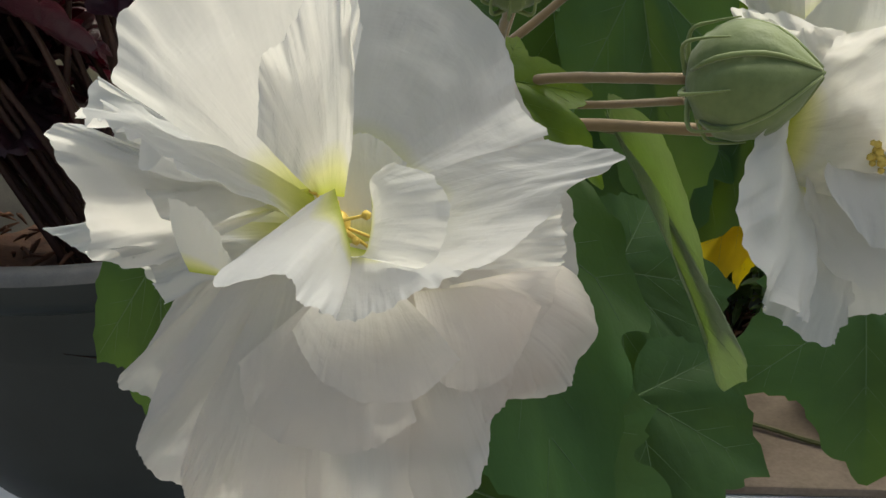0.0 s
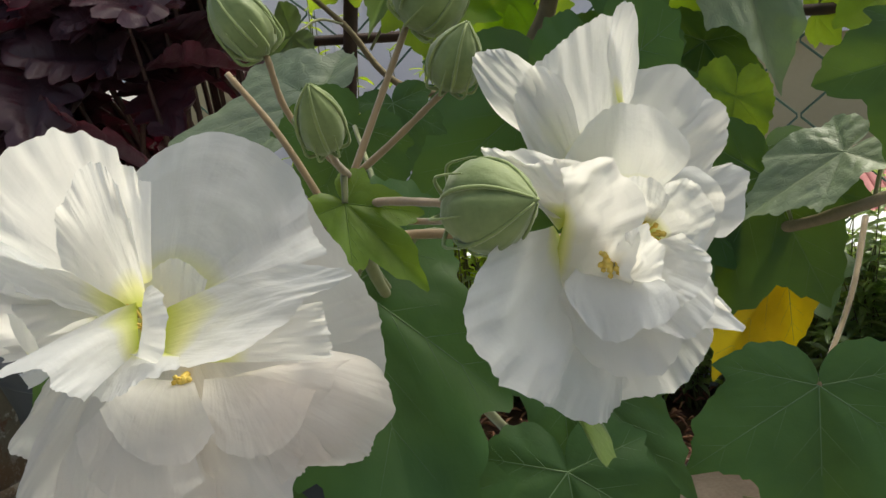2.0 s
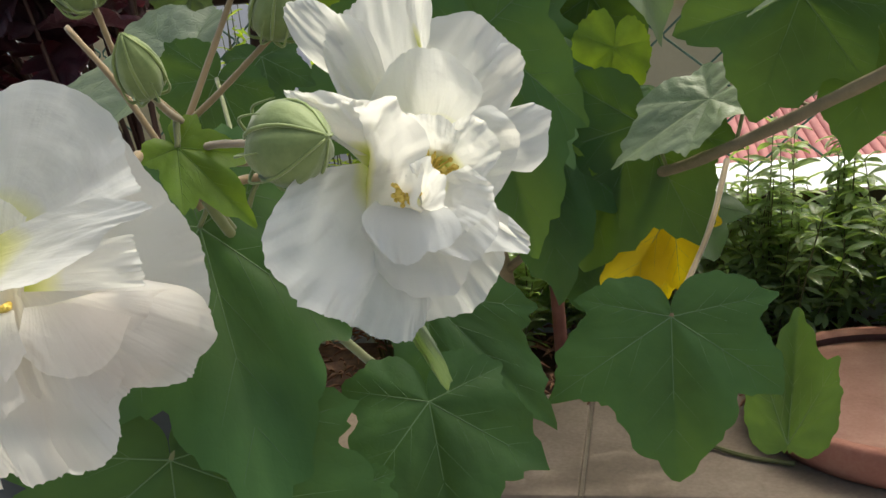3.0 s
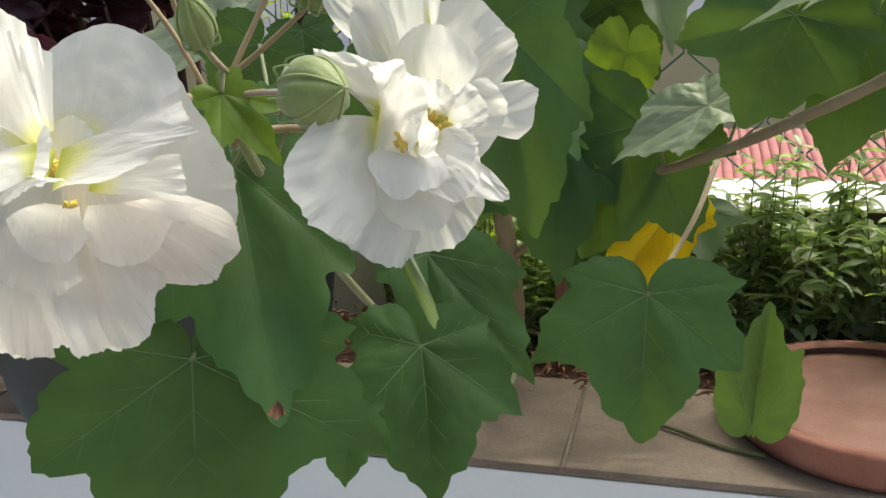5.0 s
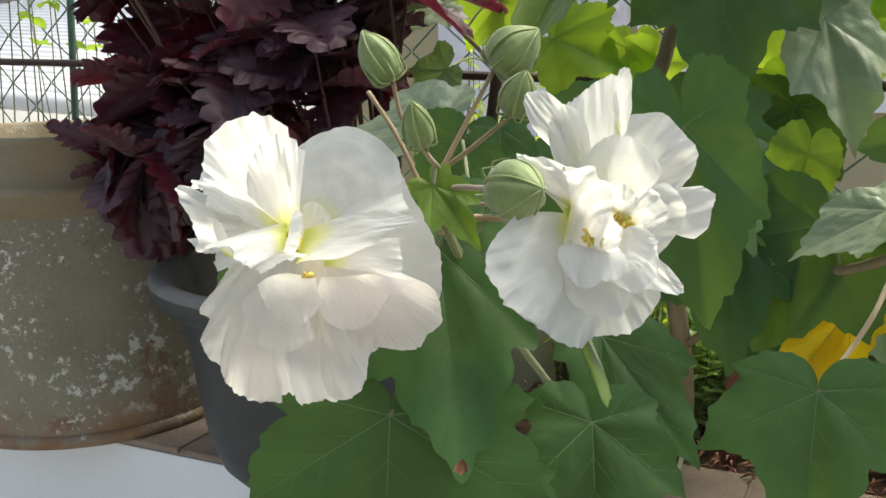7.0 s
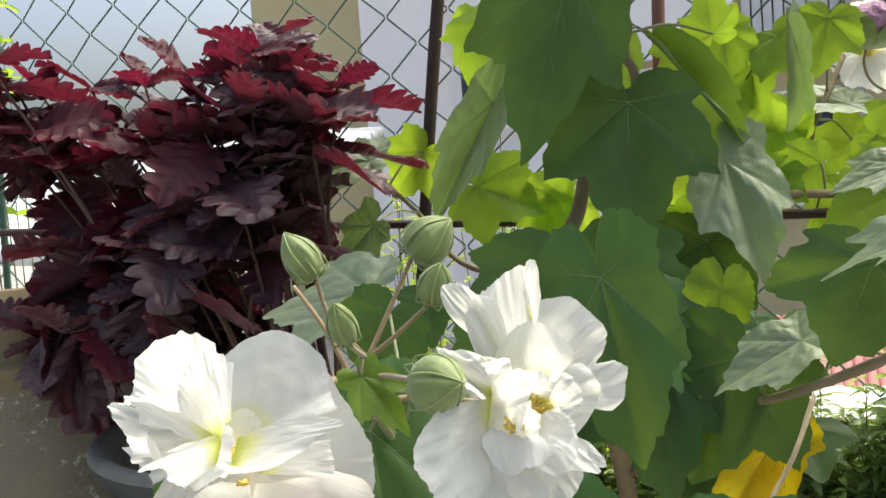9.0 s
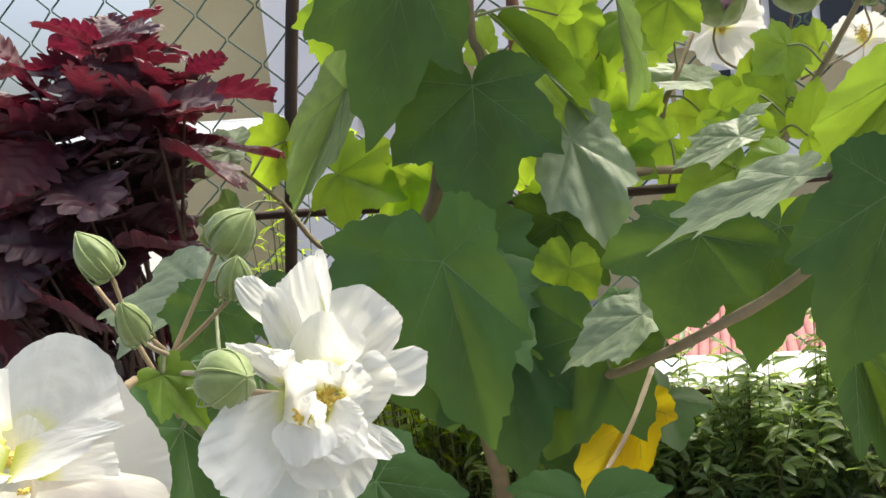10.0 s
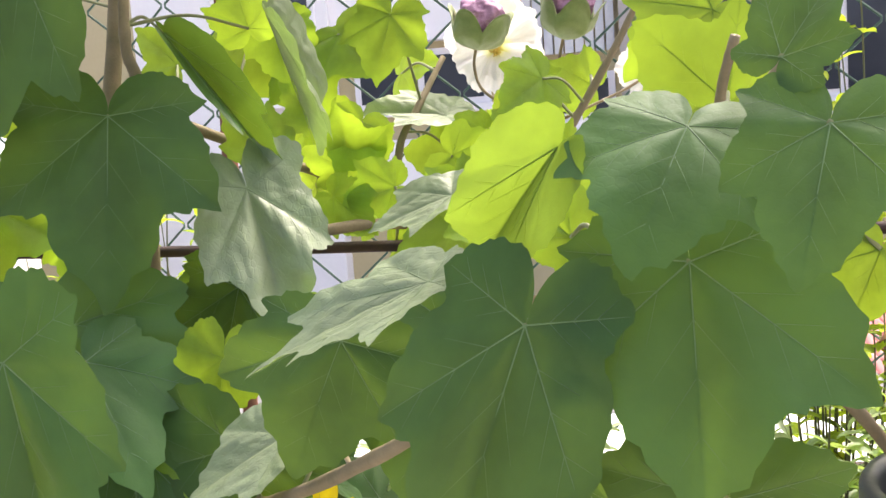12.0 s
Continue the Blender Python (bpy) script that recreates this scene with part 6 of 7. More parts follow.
fold_on(flower_b, (0.142, 0.292, 0.447), (0.123, 0.290, 0.490), (0.141, 0.288, 0.497), (0.157, 0.284, 0.502), 0.06, 0.02, 31, 0.25)
fold_on(flower_b, (0.152, 0.288, 0.467), (0.150, 0.286, 0.498), (0.158, 0.280, 0.503), (0.158, 0.282, 0.479), 0.1, 0.02, 32, 0.2)
fold_on(flower_b, (0.132, 0.290, 0.458), (0.108, 0.286, 0.475), (0.106, 0.284, 0.493), (0.123, 0.288, 0.488), 0.06, 0.05, 33, 0.3)
fold_on(flower_b, (0.139, 0.288, 0.441), (0.119, 0.280, 0.462), (0.119, 0.284, 0.481), (0.131, 0.288, 0.486), 0.06, 0.04, 34, 0.3)
fold_on(flower_b, (0.149, 0.292, 0.439), (0.153, 0.296, 0.483), (0.176, 0.302, 0.479), (0.185, 0.304, 0.460), 0.06, 0.025, 35, 0.4)
fold_on(flower_b, (0.150, 0.290, 0.436), (0.182, 0.302, 0.473), (0.185, 0.302, 0.456), (0.173, 0.298, 0.437), 0.06, 0.03, 36, 0.3)
fold_on(flower_b, (0.151, 0.284, 0.437), (0.135, 0.278, 0.459), (0.154, 0.278, 0.473), (0.173, 0.282, 0.460), 0.1, 0.03, 37, 0.5)
fold_on(flower_b, (0.158, 0.292, 0.434), (0.174, 0.306, 0.444), (0.192, 0.318, 0.442), (0.186, 0.316, 0.418), 0.06, 0.03, 38, 0.25)
fold_on(flower_b, (0.154, 0.284, 0.432), (0.177, 0.290, 0.449), (0.183, 0.290, 0.433), (0.172, 0.284, 0.413), 0.08, 0.04, 39, 0.35)
fold_on(flower_b, (0.136, 0.276, 0.437), (0.126, 0.258, 0.446), (0.113, 0.252, 0.465), (0.137, 0.258, 0.459), 0.08, 0.05, 40, 0.2)
fold_on(flower_b, (0.154, 0.276, 0.419), (0.180, 0.286, 0.408), (0.183, 0.286, 0.395), (0.161, 0.274, 0.406), 0.08, 0.03, 46, 0.2)
fold_on(flower_b, (0.145, 0.262, 0.426), (0.170, 0.242, 0.413), (0.152, 0.238, 0.406), (0.138, 0.240, 0.416), 0.2, 0.05, 47, 0.4)
fold_on(flower_b, (0.152, 0.264, 0.423), (0.179, 0.262, 0.418), (0.177, 0.250, 0.407), (0.163, 0.246, 0.404), 0.14, 0.05, 49, 0.35)
sheet_on(flower_b, ((0.137, 0.278, 0.417), (0.128, 0.280, 0.433)), ((0.131, 0.236, 0.388), (0.125, 0.228, 0.391), (0.113, 0.220, 0.402), (0.110, 0.220, 0.422), (0.120, 0.236, 0.440)), 0.12, 0.02, 0.03, 42, True)
sheet_on(flower_b, ((0.148, 0.278, 0.418), (0.132, 0.278, 0.420)), ((0.152, 0.262, 0.383), (0.141, 0.252, 0.373), (0.119, 0.232, 0.394)), 0.12, 0.02, 0.03, 44, True)
sheet_on(flower_b, ((0.159, 0.278, 0.426), (0.140, 0.276, 0.422)), ((0.181, 0.272, 0.412), (0.179, 0.266, 0.398), (0.168, 0.262, 0.381), (0.142, 0.263, 0.377)), 0.12, 0.02, 0.03, 45, True)
sheet_on(flower_b, ((0.156, 0.270, 0.424), (0.136, 0.270, 0.423)), ((0.172, 0.264, 0.418), (0.188, 0.262, 0.401), (0.173, 0.254, 0.403), (0.162, 0.250, 0.390), (0.142, 0.249, 0.394), (0.132, 0.252, 0.414)), 0.12, 0.02, 0.035, 48, True)
sheet_on(flower_b, ((0.134, 0.270, 0.439), (0.128, 0.270, 0.420)), ((0.139, 0.253, 0.458), (0.156, 0.247, 0.460), (0.163, 0.247, 0.443), (0.159, 0.248, 0.424), (0.144, 0.254, 0.414)), 0.16, 0.03, 0.06, 41, True)
sheet_on(flower_b, ((0.131, 0.272, 0.433), (0.138, 0.272, 0.440)), ((0.126, 0.258, 0.447), (0.113, 0.252, 0.464), (0.129, 0.254, 0.459), (0.141, 0.260, 0.458)), 0.08, 0.03, 0.05, 61, True)
sheet_on(flower_b, ((0.158, 0.258, 0.416), (0.148, 0.258, 0.419)), ((0.152, 0.246, 0.434), (0.158, 0.242, 0.441), (0.164, 0.242, 0.436), (0.166, 0.243, 0.424)), 0.10, 0.03, 0.05, 62, True)
sheet_on(flower_b, ((0.158, 0.264, 0.428), (0.154, 0.262, 0.420)), ((0.171, 0.258, 0.434), (0.179, 0.254, 0.426), (0.173, 0.248, 0.416), (0.162, 0.246, 0.412)), 0.12, 0.03, 0.05, 63, True)
sheet_on(flower_b, ((0.158, 0.274, 0.433), (0.163, 0.272, 0.427)), ((0.162, 0.268, 0.446), (0.174, 0.268, 0.449), (0.181, 0.268, 0.437), (0.174, 0.262, 0.427)), 0.10, 0.03, 0.05, 64, True)
sheet_on(flower_b, ((0.148, 0.272, 0.433), (0.160, 0.272, 0.433)), ((0.143, 0.262, 0.443), (0.150, 0.259, 0.454), (0.161, 0.261, 0.453), (0.168, 0.266, 0.443)), 0.10, 0.03, 0.05, 65, True)
make_stamens((0.150, 0.251, 0.429), (0.3, -0.8, 0.1), 0.003, 72, "anther_tuft", 26, thick=0.55).parent = flower_b
flower_c = hang(make_stamens((0.359, 1.220, 0.666), (0.1, -0.6, 0.6), 0.02, 9, label="white flower seen from behind, far back in the shrub"), shrub)
petal_on(flower_c, (0.360, 1.220, 0.677), (0.306, 1.200, 0.702), (0.035, -0.993, -0.116), 40, 0.1, -0.05, 0.02, 50, 0.05)
petal_on(flower_c, (0.360, 1.220, 0.677), (0.314, 1.200, 0.655), (0.029, -0.996, -0.082), 40, 0.1, -0.05, 0.02, 51, 0.05)
petal_on(flower_c, (0.360, 1.220, 0.677), (0.344, 1.200, 0.624), (0.007, -0.998, -0.059), 40, 0.1, -0.05, 0.02, 52, 0.05)
petal_on(flower_c, (0.360, 1.220, 0.677), (0.395, 1.200, 0.625), (-0.031, -0.998, -0.060), 40, 0.1, -0.05, 0.02, 53, 0.05)
petal_on(flower_c, (0.360, 1.220, 0.677), (0.417, 1.200, 0.670), (-0.047, -0.995, -0.093), 40, 0.1, -0.05, 0.02, 54, 0.05)
petal_on(flower_c, (0.360, 1.220, 0.677), (0.402, 1.200, 0.717), (-0.035, -0.991, -0.127), 40, 0.1, -0.05, 0.02, 55, 0.05)
petal_on(flower_c, (0.360, 1.220, 0.677), (0.354, 1.200, 0.739), (-0.000, -0.990, -0.143), 40, 0.1, -0.05, 0.02, 56, 0.05)
petal_on(flower_c, (0.360, 1.220, 0.677), (0.368, 1.200, 0.640), (-0.011, -0.997, -0.071), 40, 0.1, -0.05, 0.02, 57, 0.05)
flower_d = hang(make_stamens((0.542, 1.250, 0.635), (-0.2, -0.6, 0.6), 0.02, 12, label="white flower, partly hidden, far back in the shrub"), shrub)
petal_on(flower_d, (0.542, 1.250, 0.635), (0.498, 1.230, 0.646), (-0.103, -0.992, -0.073), 40, 0.1, -0.05, 0.02, 60, 0.05)
petal_on(flower_d, (0.542, 1.250, 0.635), (0.510, 1.230, 0.615), (-0.112, -0.992, -0.051), 40, 0.1, -0.05, 0.02, 61, 0.05)
petal_on(flower_d, (0.542, 1.250, 0.635), (0.559, 1.230, 0.612), (-0.147, -0.988, -0.049), 40, 0.1, -0.05, 0.02, 62, 0.05)
petal_on(flower_d, (0.542, 1.250, 0.635), (0.580, 1.230, 0.635), (-0.161, -0.985, -0.065), 40, 0.1, -0.05, 0.02, 63, 0.05)
petal_on(flower_d, (0.542, 1.250, 0.635), (0.548, 1.230, 0.669), (-0.138, -0.986, -0.089), 40, 0.1, -0.05, 0.02, 64, 0.05)
make_bud((0.029, 0.285, 0.498), (0.014, 0.280, 0.525), 0.0102, 1, shrub, (BUD, SEPAL), label="closed green bud with hooked bracts")
stem("stalk", [(0.051, 0.297, 0.450), (0.033, 0.290, 0.475), (0.029, 0.285, 0.498)], 0.001394, 0.00123, STEM, shrub, 10)
make_bud((0.056, 0.265, 0.466), (0.059, 0.248, 0.489), 0.008, 2, shrub, (BUD, SEPAL), label="closed green bud with hooked bracts")
stem("stalk", [(0.051, 0.297, 0.450), (0.053, 0.280, 0.458), (0.056, 0.265, 0.466)], 0.001558, 0.001312, STEM, shrub, 10)
make_bud((0.069, 0.330, 0.504), (0.095, 0.330, 0.525), 0.014, 3, shrub, (BUD, SEPAL), label="closed green bud with hooked bracts")
stem("stalk", [(0.051, 0.297, 0.450), (0.058, 0.310, 0.471), (0.069, 0.330, 0.504)], 0.001558, 0.001312, STEM, shrub, 10)
make_bud((0.089, 0.305, 0.480), (0.101, 0.295, 0.503), 0.0096, 4, shrub, (BUD, SEPAL), label="closed green bud with hooked bracts")
stem("stalk", [(0.051, 0.297, 0.450), (0.066, 0.300, 0.461), (0.089, 0.305, 0.480)], 0.001476, 0.00123, STEM, shrub, 10)
make_bud((0.102, 0.250, 0.446), (0.131, 0.236, 0.451), 0.0146, 5, shrub, (BUD, SEPAL), label="closed green bud with hooked bracts")
stem("stalk", [(0.051, 0.297, 0.438), (0.067, 0.285, 0.443), (0.102, 0.255, 0.447)], 0.001722, 0.001476, STEM, shrub, 10)
stem("stalk", [(0.051, 0.297, 0.434), (0.080, 0.290, 0.434), (0.102, 0.262, 0.440)], 0.001312, 0.001148, STEM, shrub, 10)
stem("stalk", [(0.051, 0.297, 0.415), (0.025, 0.300, 0.464), (0.003, 0.304, 0.492)], 0.001558, 0.001312, STEM, shrub, 10)
stem("stalk", [(0.051, 0.297, 0.420), (0.039, 0.285, 0.440), (0.036, 0.262, 0.437), (0.022, 0.226, 0.420)], 0.002788, 0.00246, STEM, shrub, 10)
stem("stalk", [(0.051, 0.297, 0.420), (0.064, 0.330, 0.420), (0.152, 0.297, 0.422)], 0.002132, 0.002132, STEM, shrub, 10)
def make_wilted(base, tip, radius, seed):
    """A spent flower: crumpled purple petals rolled into a ball that sits in a gaping five-lobed calyx."""
    b, t = Vector(base), Vector(tip)
    w = (t - b).normalized()
    side = w.orthogonal().normalized()
    over = w.cross(side)
    bm = bmesh.new()
    bmesh.ops.create_icosphere(bm, subdivisions=5, radius=1.0)
    for v in bm.verts:
        d = v.co.normalized()
        a = math.atan2(d.y, d.x)
        roll = math.sin(4 * a + 5 * d.z + 2.5 * noise.noise(1.6 * d + Vector((seed, 0, 0))))
        r = 0.86 + 0.07 * roll + 0.20 * noise.noise(1.7 * d + Vector((seed, 3, 0))) + 0.10 * abs(noise.noise(5 * d + Vector((0, seed, 0)))) + 0.05 * noise.noise(13 * d)
        v.co = t + radius * 0.90 * r * (d.x * side + d.y * over + 0.92 * d.z * w)
    head = part("wilted_flower", bm, WILT, None, "shrivelled purple petals on a spent flower")
    hang(head, shrub)
    tall = (t - b).length
    bm = bmesh.new()
    rows = []
    n = 60
    for wall in (0, 1):
        for i in range(13):
            s = i / 12 if not wall else 1 - i / 12
            row = []
            for k in range(n):
                a = 2 * math.pi * k / n
                lobe = abs(math.cos(2.5 * a + 0.5 * seed))
                top = 0.55 + 0.62 * lobe ** 0.8
                r = float(np.interp(s, (0, 0.12, 0.35, 0.6, 0.85, 1), (0.14, 0.55, 0.88, 0.98, 1.0, 1.06 + 0.10 * lobe)))
                r *= 1 + 0.04 * math.cos(5 * a + seed) + 0.06 * noise.noise(Vector((2 * math.cos(a), 2 * math.sin(a), 2 * s + seed))) - 0.03 * wall
                row.append(bm.verts.new(b + w * tall * top * s * 1.05 + radius * r * (math.cos(a) * side + math.sin(a) * over)))
            rows.append(row)
    for p, q in zip(rows, rows[1:]):
        for k in range(n):
            bm.faces.new((p[k], p[(k + 1) % n], q[(k + 1) % n], q[k]))
    part("calyx", bm, SEPAL, None, "gaping green calyx").parent = head


make_wilted((0.353, 1.100, 0.664), (0.361, 1.094, 0.697), 0.030, 1)
stem("stalk", [(0.411, 1.050, 0.587), (0.362, 1.085, 0.618), (0.350, 1.100, 0.645), (0.353, 1.100, 0.667)], 0.0018, 0.0016, STEM, shrub, 10)
make_wilted((0.445, 1.100, 0.667), (0.455, 1.094, 0.702), 0.030, 4)
stem("stalk", [(0.425, 1.050, 0.586), (0.438, 1.090, 0.623), (0.440, 1.100, 0.650), (0.445, 1.100, 0.670)], 0.0018, 0.0016, STEM, shrub, 10)
make_bud((0.527, 1.120, 0.667), (0.534, 1.110, 0.694), 0.014, 8, shrub, (BUD, SEPAL), label="swollen green bud after flowering")
stem("stalk", [(0.444, 1.050, 0.585), (0.525, 1.100, 0.623), (0.527, 1.120, 0.667)], 0.001558, 0.001312, STEM, shrub, 10)
# unseen leaves added above the view to shade the flowers and front leaves
hang(make_leaf((0.407, 0.764, 1.093), (0.437, 0.720, 1.044), (0.481, -0.394, 1.000), 1.05, seed=200, veins=False, rings=5, spokes=60), shrub)
hang(make_leaf((0.121, 0.730, 1.047), (0.079, 0.699, 1.036), (-0.169, 0.138, 1.000), 1.05, seed=201, veins=False, rings=5, spokes=60), shrub)
hang(make_leaf((0.024, 0.716, 0.871), (0.088, 0.651, 0.858), (0.329, 0.380, 1.000), 1.05, seed=202, veins=False, rings=5, spokes=60), shrub)
hang(make_leaf((0.089, 0.622, 1.004), (0.043, 0.581, 0.965), (0.122, 0.444, 1.000), 1.05, seed=203, veins=False, rings=5, spokes=60), shrub)
hang(make_leaf((0.229, 0.632, 0.898), (0.235, 0.574, 0.870), (0.021, 0.185, 1.000), 1.05, seed=204, veins=False, rings=5, spokes=60), shrub)
hang(make_leaf((0.179, 0.787, 1.044), (0.134, 0.717, 1.009), (0.249, -0.172, 1.000), 1.05, seed=205, veins=False, rings=5, spokes=60), shrub)
hang(make_leaf((0.242, 0.787, 1.075), (0.223, 0.738, 1.024), (0.098, -0.236, 1.000), 1.05, seed=206, veins=False, rings=5, spokes=60), shrub)
hang(make_leaf((0.387, 0.730, 1.059), (0.376, 0.702, 1.019), (-0.035, 0.115, 1.000), 1.05, seed=207, veins=False, rings=5, spokes=60), shrub)
hang(make_leaf((0.358, 0.858, 1.003), (0.300, 0.806, 0.955), (0.286, 0.405, 1.000), 1.05, seed=208, veins=False, rings=5, spokes=60), shrub)
hang(make_leaf((0.226, 0.781, 0.876), (0.232, 0.691, 0.846), (-0.009, 0.291, 1.000), 1.05, seed=209, veins=False, rings=5, spokes=60), shrub)
hang(make_leaf((0.039, 0.633, 1.024), (0.041, 0.579, 1.006), (0.090, 0.329, 1.000), 1.05, seed=210, veins=False, rings=5, spokes=60), shrub)
hang(make_leaf((0.224, 0.878, 1.020), (0.175, 0.807, 1.003), (-0.020, -0.230, 1.000), 1.05, seed=211, veins=False, rings=5, spokes=60), shrub)
hang(make_leaf((0.209, 0.718, 1.009), (0.200, 0.639, 0.969), (0.035, 0.412, 1.000), 1.05, seed=212, veins=False, rings=5, spokes=60), shrub)
hang(make_leaf((0.412, 0.787, 0.880), (0.444, 0.741, 0.861), (-0.022, -0.347, 1.000), 1.05, seed=213, veins=False, rings=5, spokes=60), shrub)
hang(make_leaf((0.265, 0.637, 1.042), (0.306, 0.570, 1.029), (-0.161, 0.448, 1.000), 1.05, seed=214, veins=False, rings=5, spokes=60), shrub)
hang(make_leaf((0.206, 0.829, 1.041), (0.274, 0.807, 0.983), (-0.287, 0.089, 1.000), 1.05, seed=215, veins=False, rings=5, spokes=60), shrub)
hang(make_leaf((0.034, 0.797, 0.988), (0.057, 0.733, 0.942), (0.460, 0.255, 1.000), 1.05, seed=216, veins=False, rings=5, spokes=60), shrub)
hang(make_leaf((0.023, 0.630, 1.012), (-0.007, 0.562, 0.991), (-0.017, 0.433, 1.000), 1.05, seed=217, veins=False, rings=5, spokes=60), shrub)
hang(make_leaf((0.308, 0.766, 0.903), (0.296, 0.727, 0.893), (-0.241, -0.279, 1.000), 1.05, seed=218, veins=False, rings=5, spokes=60), shrub)
hang(make_leaf((0.316, 0.850, 0.881), (0.362, 0.813, 0.856), (-0.028, 0.000, 1.000), 1.05, seed=219, veins=False, rings=5, spokes=60), shrub)
hang(make_leaf((0.167, 0.852, 0.939), (0.142, 0.827, 0.925), (0.475, 0.327, 1.000), 1.05, seed=220, veins=False, rings=5, spokes=60), shrub)
hang(make_leaf((0.055, 0.627, 0.994), (0.105, 0.598, 0.966), (0.465, -0.263, 1.000), 1.05, seed=221, veins=False, rings=5, spokes=60), shrub)
hang(make_leaf((0.109, 0.700, 0.922), (0.082, 0.609, 0.880), (-0.276, 0.084, 1.000), 1.05, seed=222, veins=False, rings=5, spokes=60), shrub)
hang(make_leaf((0.398, 0.734, 1.010), (0.414, 0.708, 0.987), (0.360, -0.098, 1.000), 1.05, seed=223, veins=False, rings=5, spokes=60), shrub)
hang(make_leaf((0.383, 0.656, 0.958), (0.416, 0.582, 0.942), (0.389, -0.251, 1.000), 1.05, seed=224, veins=False, rings=5, spokes=60), shrub)
hang(make_leaf((0.112, 0.616, 1.066), (0.090, 0.547, 1.020), (-0.201, 0.011, 1.000), 1.05, seed=225, veins=False, rings=5, spokes=60), shrub)
hang(make_leaf((0.114, 0.769, 0.909), (0.115, 0.745, 0.867), (0.463, -0.349, 1.000), 1.05, seed=226, veins=False, rings=5, spokes=60), shrub)
# more unseen leaves, added to shade the near leaves on the right
hang(make_leaf((0.778, 0.682, 1.091), (0.814, 0.660, 1.068), (0.463, 0.445, 1.000), 1.05, seed=227, veins=False, rings=5, spokes=60), shrub)
hang(make_leaf((0.631, 0.753, 0.903), (0.642, 0.676, 0.849), (-0.115, -0.288, 1.000), 1.05, seed=228, veins=False, rings=5, spokes=60), shrub)
hang(make_leaf((0.752, 0.661, 0.870), (0.761, 0.612, 0.817), (-0.234, -0.259, 1.000), 1.05, seed=229, veins=False, rings=5, spokes=60), shrub)
hang(make_leaf((0.763, 0.697, 0.961), (0.695, 0.668, 0.921), (-0.166, -0.097, 1.000), 1.05, seed=230, veins=False, rings=5, spokes=60), shrub)
hang(make_leaf((0.683, 0.626, 1.014), (0.673, 0.541, 0.955), (0.167, 0.001, 1.000), 1.05, seed=231, veins=False, rings=5, spokes=60), shrub)
hang(make_leaf((0.700, 0.594, 0.966), (0.680, 0.549, 0.918), (-0.009, 0.120, 1.000), 1.05, seed=232, veins=False, rings=5, spokes=60), shrub)
hang(make_leaf((0.750, 0.665, 1.066), (0.707, 0.616, 1.028), (0.105, 0.186, 1.000), 1.05, seed=233, veins=False, rings=5, spokes=60), shrub)
hang(make_leaf((0.772, 0.715, 0.890), (0.747, 0.674, 0.853), (0.149, 0.115, 1.000), 1.05, seed=234, veins=False, rings=5, spokes=60), shrub)

# unseen leaves added overhead to dapple the saucer and the ledge
hang(make_leaf((0.892, 1.114, 0.967), (0.921, 1.056, 0.909), (0.150, 0.288, 1.000), 1.05, seed=236, veins=False, rings=5, spokes=60), shrub)
hang(make_leaf((0.729, 1.106, 1.034), (0.779, 1.041, 0.978), (-0.070, -0.143, 1.000), 1.05, seed=238, veins=False, rings=5, spokes=60), shrub)
hang(make_leaf((0.849, 1.153, 1.036), (0.912, 1.104, 1.008), (0.005, 0.304, 1.000), 1.05, seed=241, veins=False, rings=5, spokes=60), shrub)
hang(make_leaf((0.909, 1.171, 1.000), (0.937, 1.086, 0.957), (-0.203, 0.213, 1.000), 1.05, seed=244, veins=False, rings=5, spokes=60), shrub)
hang(make_leaf((0.942, 1.103, 1.046), (0.976, 1.016, 0.995), (0.312, -0.320, 1.000), 1.05, seed=245, veins=False, rings=5, spokes=60), shrub)
hang(make_leaf((0.876, 1.146, 1.065), (0.830, 1.101, 1.045), (0.410, -0.132, 1.000), 1.05, seed=247, veins=False, rings=5, spokes=60), shrub)
hang(make_leaf((0.958, 1.172, 0.995), (0.934, 1.111, 0.984), (0.044, -0.052, 1.000), 1.05, seed=248, veins=False, rings=5, spokes=60), shrub)
hang(make_leaf((0.845, 1.215, 1.082), (0.867, 1.179, 1.031), (0.275, 0.483, 1.000), 1.05, seed=251, veins=False, rings=5, spokes=60), shrub)
hang(make_leaf((0.949, 1.098, 0.951), (0.941, 1.066, 0.938), (-0.193, -0.338, 1.000), 1.05, seed=253, veins=False, rings=5, spokes=60), shrub)
hang(make_leaf((0.902, 1.049, 0.976), (0.838, 0.949, 0.965), (0.499, 0.100, 1.000), 1.05, seed=254, veins=False, rings=5, spokes=60), shrub)
hang(make_leaf((0.645, 1.268, 1.088), (0.663, 1.206, 1.067), (0.090, 0.478, 1.000), 1.05, seed=256, veins=False, rings=5, spokes=60), shrub)
hang(make_leaf((0.613, 1.238, 1.036), (0.622, 1.194, 1.018), (0.457, -0.342, 1.000), 1.05, seed=257, veins=False, rings=5, spokes=60), shrub)
hang(make_leaf((0.842, 1.127, 0.995), (0.876, 1.034, 0.936), (0.025, -0.109, 1.000), 1.05, seed=259, veins=False, rings=5, spokes=60), shrub)
hang(make_leaf((0.627, 1.122, 1.052), (0.568, 1.038, 0.996), (0.077, 0.091, 1.000), 1.05, seed=260, veins=False, rings=5, spokes=60), shrub)
hang(make_leaf((0.800, 1.058, 1.053), (0.800, 1.027, 1.017), (0.382, -0.078, 1.000), 1.05, seed=263, veins=False, rings=5, spokes=60), shrub)
